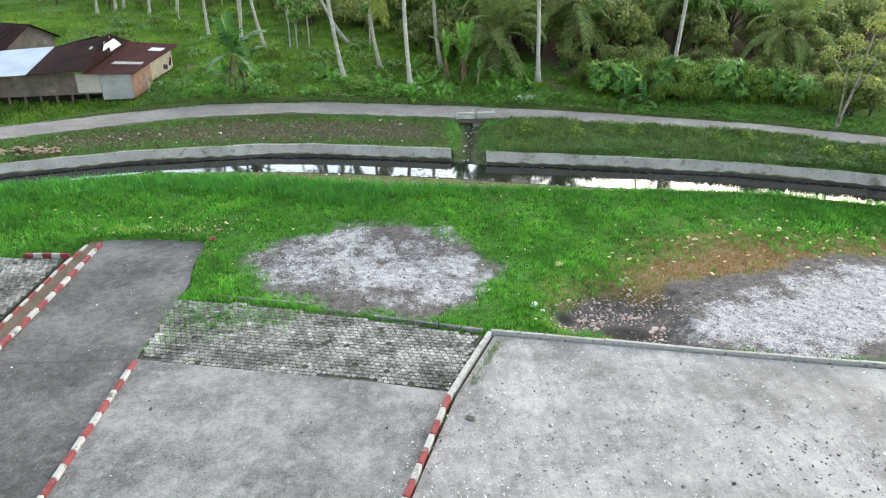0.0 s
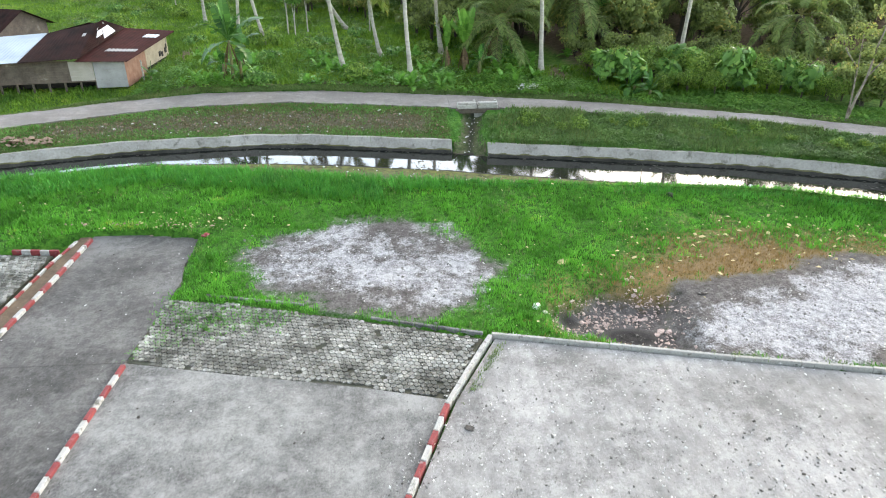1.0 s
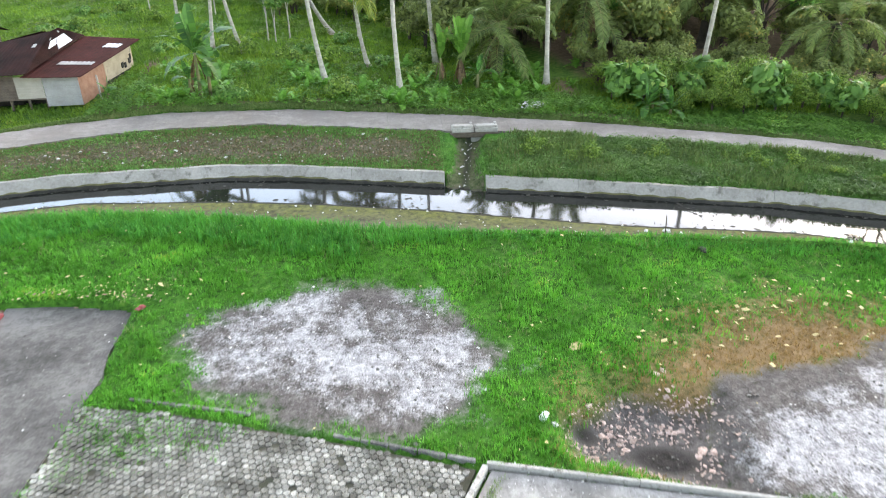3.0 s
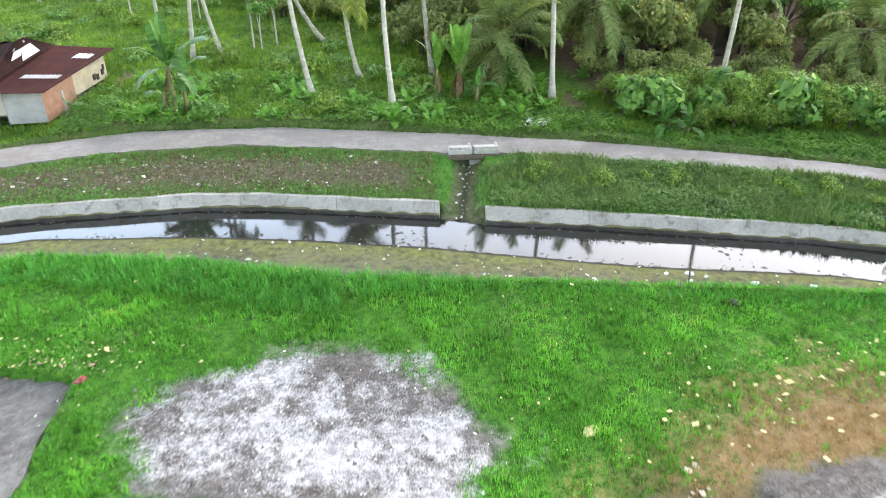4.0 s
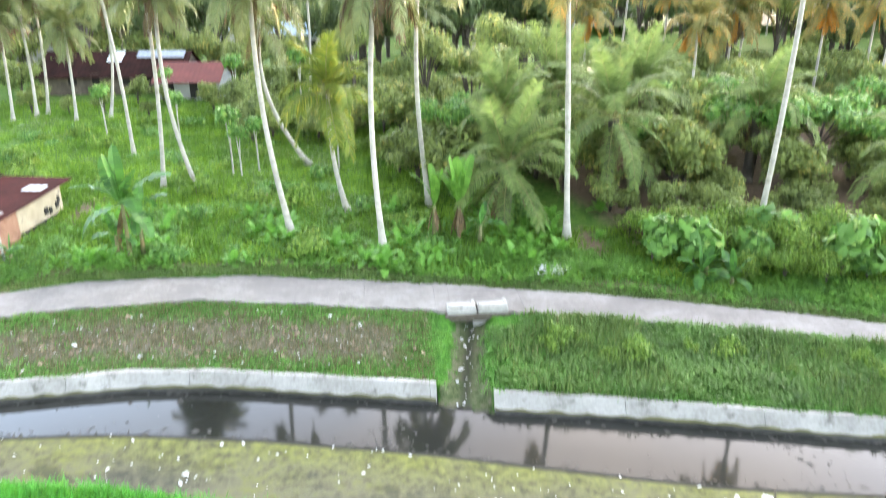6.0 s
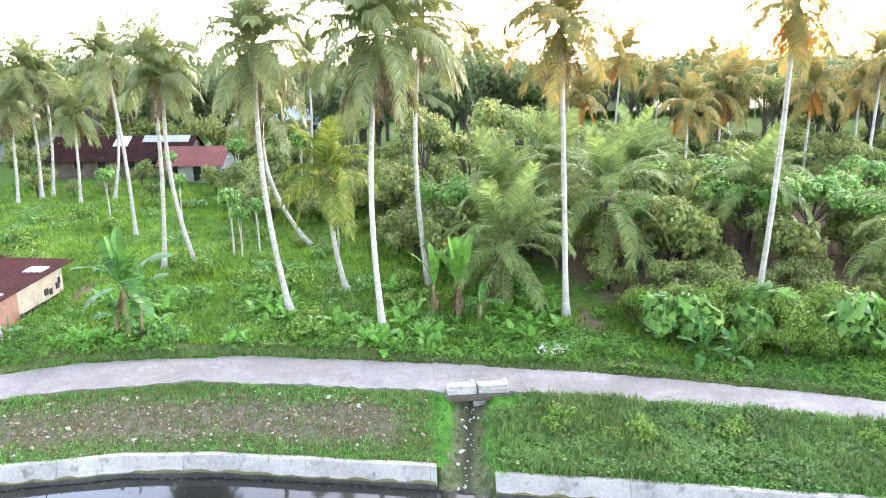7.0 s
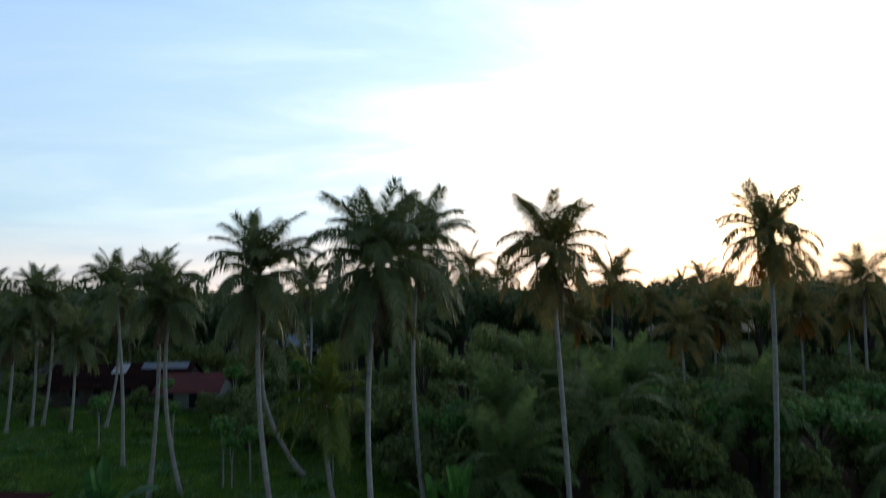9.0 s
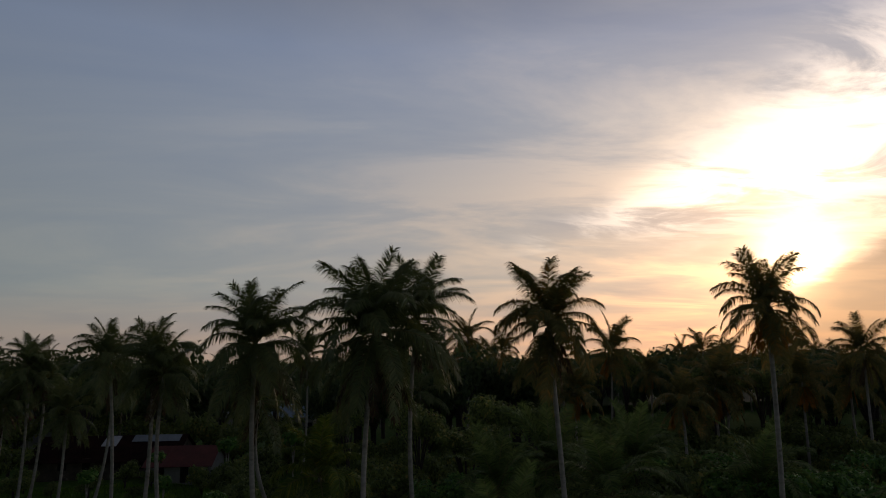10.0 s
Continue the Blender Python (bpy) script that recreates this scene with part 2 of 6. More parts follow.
M_SOIL = surface("brown_soil", (0.08, 0.055, 0.035), (0.17, 0.12, 0.075), 1.5, 14, 0.95, 0.7, stain=(0.06, 0.09, 0.03), stain_scale=2, stain_lo=0.6)
M_ROAD = mottled("road_concrete", (0.19, 0.17, 0.157), (0.255, 0.232, 0.216), (0.34, 0.312, 0.29), (0.14, 0.123, 0.11), 0.3, (0.3, 3.0, 1.0))
M_CANAL = surface("canal_concrete", (0.27, 0.255, 0.23), (0.5, 0.475, 0.44), 0.6, 8, 0.95, 0.4, stain=(0.17, 0.165, 0.14), stain_scale=1.6, stain_lo=0.56, gloss=0.2)
M_SLAB = surface("pale_slab_concrete", (0.3, 0.285, 0.26), (0.52, 0.5, 0.47), 0.9, 9, 0.9, 0.4, stain=(0.17, 0.16, 0.14), stain_scale=2.2, stain_lo=0.58, gloss=0.3)
M_MOSS = surface("olive_moss", (0.06, 0.062, 0.028), (0.17, 0.165, 0.065), 0.9, 11, 0.95, 0.5, stain=(0.04, 0.04, 0.03), stain_scale=0.8, stain_lo=0.58)
M_RUST = surface("rusted_sheet", (0.014, 0.008, 0.007), (0.045, 0.018, 0.016), 0.7, 10, 0.95, 0.2, 0.0, stain=(0.02, 0.012, 0.012), stain_scale=0.8, stain_lo=0.55, gloss=0.1)
M_MAROON = surface("maroon_roof_sheet", (0.035, 0.012, 0.011), (0.075, 0.021, 0.019), 0.7, 10, 0.95, 0.2, 0.0, stain=(0.03, 0.012, 0.012), stain_scale=0.9, stain_lo=0.56, gloss=0.1)
M_RUST_RED = surface("red_roof_sheet", (0.12, 0.03, 0.027), (0.22, 0.055, 0.045), 0.6, 10, 0.65, 0.2, 0.1, stain=(0.12, 0.04, 0.03), stain_scale=0.8, stain_lo=0.6)
M_ZINC = surface("new_zinc_sheet", (0.27, 0.33, 0.39), (0.38, 0.45, 0.51), 0.8, 10, 0.5, 0.1, 0.3)
M_CLEAR = surface("clear_roof_sheet", (0.55, 0.6, 0.66), (0.75, 0.78, 0.82), 0.8, 10, 0.4, 0.1)
M_PLANK = surface("grey_plank", (0.07, 0.055, 0.044), (0.2, 0.155, 0.125), 1.2, 16, 0.85, 0.4, stain=(0.42, 0.38, 0.33), stain_scale=1.2, stain_lo=0.6)
M_PLANK_PALE = surface("pale_board", (0.3, 0.29, 0.28), (0.45, 0.45, 0.45), 1.2, 16, 0.85, 0.3)
M_CREAM = surface("cream_board", (0.34, 0.29, 0.21), (0.52, 0.45, 0.34), 1.1, 14, 0.9, 0.3, stain=(0.27, 0.24, 0.2), stain_scale=1.6, stain_lo=0.54, gloss=0.2)
M_CREAM_GREY = surface("greyish_board", (0.36, 0.33, 0.28), (0.52, 0.48, 0.42), 1.2, 16, 0.85, 0.3)
M_BRICK = surface("red_brick", (0.26, 0.13, 0.085), (0.42, 0.24, 0.17), 2, 18, 0.9, 0.5)
# near-black colour that stands in for shade inside openings and under floors
M_GAP_SHADE = surface("painted_gap_shade", (0.012, 0.011, 0.01), (0.03, 0.028, 0.025), 2, 10, 0.9, 0.2)
M_WOOD = surface("dark_timber", (0.07, 0.055, 0.04), (0.16, 0.13, 0.1), 3, 20, 0.85, 0.4)
M_PLASTER = surface("pale_plaster", (0.26, 0.26, 0.25), (0.42, 0.42, 0.4), 0.7, 12, 0.85, 0.2, stain=(0.34, 0.34, 0.3), stain_scale=0.8, stain_lo=0.6)
M_BLUE = surface("blue_roof_sheet", (0.2, 0.34, 0.5), (0.3, 0.45, 0.6), 0.6, 10, 0.5, 0.1)
M_LITTER = surface("white_litter", (0.5, 0.5, 0.48), (0.8, 0.8, 0.78), 3, 20, 0.7, 0.2)
M_LITTER_LEAF = surface("dry_yellow_litter", (0.45, 0.36, 0.16), (0.65, 0.56, 0.32), 3, 20, 0.8, 0.2)
M_LITTER_BROWN = surface("brown_husk_litter", (0.2, 0.13, 0.085), (0.4, 0.3, 0.22), 3, 20, 0.9, 0.3)
M_HUSK = surface("pinkish_husk", (0.36, 0.24, 0.2), (0.66, 0.54, 0.48), 5, 20, 0.9, 0.3)
M_CRUMB = surface("grey_crumb", (0.1, 0.098, 0.092), (0.24, 0.235, 0.22), 3, 18, 0.9, 0.3)
M_TRUNK = surface("palm_bark", (0.34, 0.31, 0.26), (0.6, 0.56, 0.5), 1.4, 9, 0.9, 0.35, stretch=(1, 1, 3), stain=(0.2, 0.17, 0.13), stain_scale=1.2, stain_lo=0.6)
M_MOTTLED_BARK = surface("mottled_pale_bark", (0.16, 0.13, 0.1), (0.42, 0.38, 0.32), 2.5, 12, 0.9, 0.5, stain=(0.1, 0.08, 0.06), stain_scale=3, stain_lo=0.5)
M_TRUNK_DARK = surface("dark_bark", (0.05, 0.042, 0.035), (0.13, 0.11, 0.09), 2, 12, 0.9, 0.6)
M_BAG = surface("plastic_bag", (0.6, 0.68, 0.66), (0.8, 0.85, 0.83), 4, 20, 0.4, 0.2, stain=(0.1, 0.5, 0.5), stain_scale=6, stain_lo=0.55)
M_STEM = surface("banana_stem", (0.12, 0.13, 0.05), (0.28, 0.27, 0.12), 2, 12, 0.7, 0.3, stain=(0.22, 0.14, 0.06), stain_scale=2, stain_lo=0.55)
M_FROND = leaf_material("palm_leaf", (0.11, 0.15, 0.055), (0.27, 0.32, 0.12), (0.45, 0.4, 0.14), 0.08, rough=0.42, glow=0.32, patch=0.45, gloss=0.6)
# olive-brown palm leaf with the low sun's orange backlight put into its colours
M_FROND_WARM = leaf_material("sun_tinted_palm_leaf", (0.14, 0.15, 0.05), (0.34, 0.31, 0.11), (0.6, 0.34, 0.1), 0.24, glow=0.4, patch=0.45)
M_FROND_GOLD = leaf_material("young_yellow_palm_leaf", (0.09, 0.16, 0.03), (0.26, 0.33, 0.06), (0.46, 0.42, 0.07), 0.16, glow=0.4)
M_FROND_DEAD = leaf_material("dry_palm_leaf", (0.09, 0.06, 0.035), (0.22, 0.15, 0.075), glow=0.2)
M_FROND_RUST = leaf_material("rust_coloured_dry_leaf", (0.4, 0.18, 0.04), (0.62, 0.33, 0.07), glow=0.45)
M_RACHIS = surface("leaf_stalk", (0.16, 0.16, 0.05), (0.32, 0.3, 0.12), 3, 14, 0.6, 0.2)
M_BANANA = leaf_material("banana_leaf", (0.03, 0.1, 0.025), (0.09, 0.25, 0.05), rough=0.5, glow=0.28)
M_BANANA_PALE = leaf_material("pale_banana_leaf", (0.09, 0.24, 0.04), (0.2, 0.42, 0.08), rough=0.5, glow=0.35)
M_BUSH = leaf_material("bush_leaf", (0.05, 0.12, 0.022), (0.25, 0.41, 0.075), (0.33, 0.42, 0.08), 0.1, glow=0.4)
M_BIGLEAF = leaf_material("broad_leaf", (0.045, 0.14, 0.03), (0.2, 0.42, 0.09), (0.35, 0.52, 0.13), 0.16, rough=0.5, glow=0.32)
M_JUNGLE = leaf_material("jungle_leaf", (0.045, 0.08, 0.028), (0.31, 0.39, 0.12), (0.5, 0.45, 0.14), 0.18, rough=0.55, glow=0.42, patch=0.5, patch_scale=0.35)
M_HERB = leaf_material("herb_leaf", (0.035, 0.12, 0.022), (0.2, 0.44, 0.075), (0.34, 0.48, 0.1), 0.14, glow=0.4, patch=0.6, patch_scale=0.55)
M_HERB_DARK = leaf_material("dark_herb_leaf", (0.024, 0.07, 0.018), (0.16, 0.32, 0.07), (0.24, 0.4, 0.1), 0.12, glow=0.35, patch=0.7, patch_scale=0.4)
M_TARO = leaf_material("bright_herb_leaf", (0.08, 0.24, 0.035), (0.2, 0.46, 0.08), rough=0.5, glow=0.4)
M_FAR_TREE = leaf_material("distant_leaf", (0.06, 0.1, 0.045), (0.15, 0.21, 0.08), (0.24, 0.21, 0.08), 0.08, glow=0.45)
M_GRASS = leaf_material("lush_grass_blade", (0.03, 0.145, 0.015), (0.15, 0.5, 0.06), (0.34, 0.5, 0.08), 0.11, glow=0.42, patch=0.72, patch_scale=0.5)
M_GRASS_TALL = leaf_material("tall_grass_blade", (0.025, 0.15, 0.025), (0.11, 0.46, 0.07), glow=0.4, patch=0.6, patch_scale=0.9)
M_WEED = leaf_material("verge_weed_blade", (0.07, 0.2, 0.04), (0.2, 0.42, 0.1), (0.3, 0.36, 0.12), 0.1, glow=0.38, patch=0.7, patch_scale=0.5)
M_MEADOW = leaf_material("meadow_blade", (0.04, 0.14, 0.02), (0.25, 0.43, 0.05), (0.4, 0.45, 0.09), 0.1, glow=0.4, patch=0.8, patch_scale=0.33)
M_DRYWEED = leaf_material("dry_slope_weed", (0.1, 0.075, 0.035), (0.24, 0.19, 0.1), (0.1, 0.16, 0.04), 0.25, glow=0.3)
M_WEED_DARK = leaf_material("dark_verge_blade", (0.07, 0.14, 0.04), (0.21, 0.31, 0.09), (0.26, 0.23, 0.11), 0.14, glow=0.3, patch=0.5, patch_scale=0.6)
M_FROND_OIL = leaf_material("oil_palm_leaf", (0.06, 0.11, 0.035), (0.29, 0.4, 0.13), (0.4, 0.4, 0.14), 0.08, glow=0.45, patch=0.4)
M_DRYGRASS = leaf_material("scorched_grass_blade", (0.2, 0.12, 0.04), (0.4, 0.26, 0.09), glow=0.3)


def ground_material():
    """Soil and turf, with ash, scorched ground, green slime and bare slope where the sheet says so."""
    m, t, b = nodes_of("ground_soil_and_turf")
    n1, n2, n3 = noise_node(t, 0.35, 6), noise_node(t, 3.2, 8, 0.68), noise_node(t, 16, 4, 0.7)
    f = calc(t, "ADD", calc(t, "MULTIPLY", n2, 0.6), calc(t, "MULTIPLY", n3, 0.4))
    col = ramp(t, f, [(0.4, (0.018, 0.06, 0.008)), (0.52, (0.045, 0.165, 0.018)), (0.64, (0.11, 0.24, 0.035))])

    blot = calc(t, "ADD", calc(t, "MULTIPLY", noise_node(t, 0.55, 12, 0.74), 0.75), calc(t, "MULTIPLY", n3, 0.25))

    def lay(col, name, colour, soft=0.12, wild=0.5, by=None):
        a = attribute(t, name)
        e = calc(t, "ADD", a, calc(t, "MULTIPLY", calc(t, "MULTIPLY", calc(t, "SUBTRACT", by or f, 0.5), wild * 2), calc(t, "MINIMUM", calc(t, "MULTIPLY", a, 2.5), 1.0)))
        return mix(t, grey(t, e, 0.5 - soft, 0.5 + soft), col, colour)

    col = lay(col, "bare", ramp(t, f, [(0.36, (0.065, 0.05, 0.035)), (0.64, (0.2, 0.16, 0.125))]), 0.2)
    col = lay(col, "meadow", ramp(t, n2, [(0.35, (0.035, 0.1, 0.016)), (0.5, (0.075, 0.17, 0.026)), (0.66, (0.14, 0.22, 0.045))]), 0.2)
    # brown litter; beneath the thicket it also darkens the floor in place of shade
    col = lay(col, "litter_and_shade", ramp(t, f, [(0.36, (0.07, 0.05, 0.034)), (0.64, (0.23, 0.165, 0.115))]), 0.2, 0.6)
    col = lay(col, "slime", ramp(t, calc(t, "ADD", calc(t, "MULTIPLY", n1, 0.55), calc(t, "MULTIPLY", n2, 0.45)), [(0.36, (0.045, 0.045, 0.036)), (0.44, (0.09, 0.088, 0.062)), (0.52, (0.14, 0.135, 0.085)), (0.64, (0.15, 0.16, 0.05))]), 0.15, 0.3)
    col = mix(t, calc(t, "MULTIPLY", grey(t, noise_node(t, 0.7, 10, 0.72), 0.54, 0.62, 0, 0.8), attribute(t, "slime")), col, (0.05, 0.05, 0.038))
    col = lay(col, "algae", ramp(t, n2, [(0.36, (0.06, 0.065, 0.025)), (0.5, (0.15, 0.16, 0.04)), (0.64, (0.22, 0.23, 0.06))]), 0.4, 0.9, blot)
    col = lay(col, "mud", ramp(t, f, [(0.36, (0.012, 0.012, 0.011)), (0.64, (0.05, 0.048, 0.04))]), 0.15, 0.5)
    col = lay(col, "scorch", ramp(t, f, [(0.36, (0.16, 0.1, 0.045)), (0.64, (0.31, 0.22, 0.12))]), 0.3, 1.3)
    col = lay(col, "cinder", ramp(t, f, [(0.36, (0.035, 0.033, 0.03)), (0.5, (0.11, 0.1, 0.095)), (0.64, (0.2, 0.19, 0.18))]), 0.16, 0.7)
    col = lay(col, "ash", ramp(t, f, [(0.4, (0.17, 0.17, 0.176)), (0.58, (0.5, 0.5, 0.515))]), 0.2, 2.3, blot)
    # char black, deepened to stand in for shade in the pit's hole
    col = lay(col, "char_shade", ramp(t, f, [(0.4, (0.012, 0.011, 0.011)), (0.64, (0.06, 0.055, 0.052))]), 0.2, 0.7)
    t.links.new(col, b.inputs["Base Color"])
    b.inputs["Roughness"].default_value = 0.95
    b.inputs["Specular IOR Level"].default_value = 0.2
    relief(t, b, f, 0.8, 0.06)
    return m


def water_material():
    m, t, b = nodes_of("murky_water")
    b.inputs["Base Color"].default_value = (0.02, 0.021, 0.018, 1)
    b.inputs["Roughness"].default_value = 0.05
    b.inputs["IOR"].default_value = 1.33
    b.inputs["Specular IOR Level"].default_value = 0.6
    relief(t, b, noise_node(t, 2.2, 4), 0.05, 0.02)
    return m


M_GROUND, M_WATER = ground_material(), water_material()
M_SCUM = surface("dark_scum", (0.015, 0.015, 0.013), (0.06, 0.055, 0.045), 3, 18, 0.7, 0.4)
M_DARK_BIT = surface("dark_grit", (0.03, 0.028, 0.025), (0.1, 0.09, 0.08), 3, 18, 0.9, 0.4)

# ---- building helpers ----
rng = np.random.default_rng(7)


def link(name, verts, faces, material, parent=None, label="", smooth=False, at=None):
    me = bpy.data.meshes.new(name)
    me.from_pydata([tuple(v) for v in verts], [], faces)
    me.materials.append(material)
    if smooth:
        me.polygons.foreach_set("use_smooth", [True] * len(me.polygons))
    ob = new(name, me)
    if parent:
        ob.parent = parent
    if at is not None:
        ob.matrix_basis = at
    if label:
        ob["label"] = label
    return ob


def part(name, bm, material, parent=None, label="", smooth=False, at=None):
    me = bpy.data.meshes.new(name)
    bm.to_mesh(me)
    bm.free()
    me.materials.append(material)
    if smooth:
        me.polygons.foreach_set("use_smooth", [True] * len(me.polygons))
    ob = new(name, me)
    if parent:
        ob.parent = parent
    if at is not None:
        ob.matrix_basis = at
    if label:
        ob["label"] = label
    return ob


def quick_mesh(name, verts, quads, tris=None):
    """A mesh from arrays: verts n x 3, quads m x 4, tris k x 3."""
    me = bpy.data.meshes.new(name)
    verts = np.asarray(verts, dtype=np.float32)
    loops, starts, totals, at = [], [], [], 0
    for f, n in ((quads, 4), (tris, 3)):
        if f is not None and len(f):
            f = np.asarray(f, dtype=np.int32)
            loops.append(f.ravel())
            starts.append(at + n * np.arange(len(f)))
            totals.append(np.full(len(f), n))
            at += n * len(f)
    loops, starts, totals = (np.concatenate(a).astype(np.int32) for a in (loops, starts, totals))
    me.vertices.add(len(verts))
    me.vertices.foreach_set("co", verts.ravel())
    me.loops.add(len(loops))
    me.loops.foreach_set("vertex_index", loops)
    me.polygons.add(len(starts))
    me.polygons.foreach_set("loop_start", starts)
    me.polygons.foreach_set("loop_total", totals)
    me.update(calc_edges=True)
    return me


def box(bm, lo, hi, bevel=0.0):
    c = [(a + b) / 2 for a, b in zip(lo, hi)]
    s = [b - a for a, b in zip(lo, hi)]
    out = bmesh.ops.create_cube(bm, size=1, matrix=Matrix.Translation(c) @ Matrix.Diagonal((*s, 1)))
    if bevel:
        edges = list({e for v in out["verts"] for e in v.link_edges})
        bmesh.ops.bevel(bm, geom=edges, offset=bevel, segments=1, affect="EDGES")
    return bm


def empty(name, at=None):
    ob = new(name)
    ob.empty_display_size = 0.3
    if at is not None:
        ob.matrix_basis = at
    return ob


# ---- the lie of the land: lines across the view, as y over x ----
def line(*pairs):
    xs, ys = zip(*pairs)
    return lambda x: np.interp(x, xs, ys) + 0.56


ROAD_NEAR = line((-60, 31), (-45, 35.5), (-25, 42.4), (-20, 44.5), (-15.5, 46.1), (-8.5, 46.8), (-1.4, 45.5), (2.8, 44.6), (6, 44.2), (13, 42.4), (18, 40.9), (22, 39.5), (26.5, 36.8), (45, 27), (60, 20))
ROAD_FAR = line((-60, 34), (-45, 38.5), (-26, 44.9), (-20, 47.5), (-14, 49.3), (-6.5, 49.3), (3, 47.4), (10.5, 45.5), (17.5, 43.1), (22.5, 41.2), (27.3, 38.7), (45, 29.5), (60, 23))
WALL_TOP = line((-60, 27), (-45, 32.5), (-23.5, 39.3), (-17.5, 40.8), (-9.5, 41.5), (-6, 41.2), (2, 39.65), (4.1, 38.9), (8.3, 38.1), (13, 37), (18, 35.9), (24.6, 33.4), (45, 24), (60, 17))
WALL_BOT = lambda x: WALL_TOP(x) - 0.32
WATER_NEAR = line((-60, 25), (-45, 30.5), (-25, 36.8), (-16, 38.7), (-9, 38.35), (-4, 37.65), (2, 36.35), (5.3, 35.4), (10.3, 34.1), (17.5, 32.8), (25, 29.8), (45, 20), (60, 13))
GRASS_EDGE = line((-60, 21.55), (-45, 27.55), (-25, 34.35), (-14, 35.55), (-8, 34.75), (-4, 33.65), (-1.5, 33.05), (3, 32.55), (10, 31.55), (17, 30.45), (25, 27.35), (45, 17.55), (60, 10.55))
WATER_Z = -1.5 + 0.84


def yd(pairs):
    """Plan of the yard, drawn out a little towards the field."""
    return [(x * 1.008, y + 0.72 + 0.06 * (y - 18)) for x, y in pairs]


# outline of all paved ground
PAVED = yd([(-26, 18.9), (-24, 26.3), (-17.5, 26.5), (-15.2, 27.5), (-12.2, 27.5), (-9.85, 27.0), (-9.95, 24.6), (-9.7, 23.4), (-10, 22.2), (-7.6, 21.9), (-2.6, 20.4), (1.45, 19.2), (5.3, 18.3), (13.2, 16.5), (30, 12.5), (30, -6), (-26, -6)])


def smooth_noise(x, y, scale, seed=0):
    """Cheap smooth noise in -1..1 from a few waves."""
    r = np.random.default_rng(seed)
    out = 0
    for k in range(6):
        a, f, p = r.uniform(0, 6.283), scale * (0.6 + 0.5 * k), r.uniform(0, 6.283)
        out = out + np.sin((x * np.cos(a) + y * np.sin(a)) * f + p) / (1 + 0.35 * k)
    return out / 3.2


def lift(x, y):
    """How far the land stands above the first guess of its level, rising gently away from the yard."""
    y0 = np.asarray(y, float)
    knots = [GRASS_EDGE(x) - 1, WATER_NEAR(x), WALL_BOT(x), WALL_TOP(x), ROAD_NEAR(x), ROAD_FAR(x)]
    rises = [0.6, 0.83, 0.86, 0.9, 1.11, 1.16]
    out = np.clip(0.075 * (y0 - 25), 0, 0.6)
    for a, b, p, q in zip(knots, knots[1:], rises, rises[1:]):
        s = np.clip((y0 - a) / np.maximum(b - a, 0.1), 0, 1)
        out = np.where(y0 > a, p + (q - p) * s, out)
    return np.where(y0 > knots[-1], np.maximum(1.16, np.clip(0.04 * (y0 - 17.3), 0, 3.4)), out)


def height(x, y):
    """Height of the ground sheet."""
    z = low_height(x, y) + lift(x, y)
    deep = np.asarray(inside(PAVED, np.asarray(x, float), np.asarray(y, float), 0.3, 0.0, 0))
    xx, yy = np.asarray(x, float), np.asarray(y, float)
    hollow = 0.5 * np.clip((-18.6 - xx) / 1.5, 0, 1) * np.clip((yy - ROAD_FAR(xx) - 0.3) / 1.2, 0, 1) * np.clip((62 - yy) / 3, 0, 1)
    hollow = hollow + 0.55 * inside(PIT, xx, yy, 0.5, 0.2, 51)
    return np.where(deep > 0.75, np.minimum(z, -0.22), z) - hollow


def slant(y):
    """How far the ditch has shifted towards the culvert."""
    return 0.16 * np.clip(np.asarray(y, float) - 40.0, 0, 5)


def low_height(x, y):
    """The land's profile: field, bank, canal, slope, road, meadow."""
    x, y = np.asarray(x, float), np.asarray(y, float)
    ge, wn, wb, wt_, rn, rf = (f(x) for f in (GRASS_EDGE, WATER_NEAR, WALL_BOT, WALL_TOP, ROAD_NEAR, ROAD_FAR))
    field = np.where(y < 17, -0.07, -0.02 + 0.05 * smooth_noise(x, y, 0.5, 1))
    crest = 0.1 * np.exp(-(((y - ge + 1.4) / 0.9) ** 2))
    field = field + crest - 0.1 * np.clip((y - 19) / 14, 0, 1)
    z = field
    s = np.clip((y - (ge - 0.9)) / 1.0, 0, 1)
    z = np.where(y > ge - 0.9, field * (1 - s) - 1.13 * s * s * (3 - 2 * s), z)
    s = np.clip((y - ge) / np.maximum(wn - ge, 0.3), 0, 1)
    z = np.where(y > ge + 0.1, -1.13 - (0.37 * s) + 0.025 * smooth_noise(x, y, 1.3, 2), z)
    z = np.where(y > wn, -1.5 - 0.3 * np.clip((y - wn) / 0.7, 0, 1), z)
    z = np.where(y > wb - 0.45, -1.8 + 0.26 * np.clip((y - wb + 0.45) / 0.25, 0, 1), z)
    bank = np.clip((y - wt_) / np.maximum(rn - wt_, 0.5), 0, 1)
    z = np.where(y > wt_ + 0.04, -1.0 + 0.33 * bank + 0.03 * smooth_noise(x, y, 0.9, 3), z)
    u = x - slant(y)
    ditch = (u > 2.1) & (u < 4.05) & (y > wb - 0.2) & (y < 45.3)
    d = np.clip(np.minimum(u - 2.1, 4.05 - u) / 0.5, 0, 1)
    z = np.where(ditch, z * (1 - d) + d * (-1.5 + 0.28 * np.clip((y - 39.3) / 5.5, 0, 1)), z)
    z = np.where(y > rn - 0.1, -0.72, z)
    past = np.clip((y - rf) / 1.5, 0, 1)
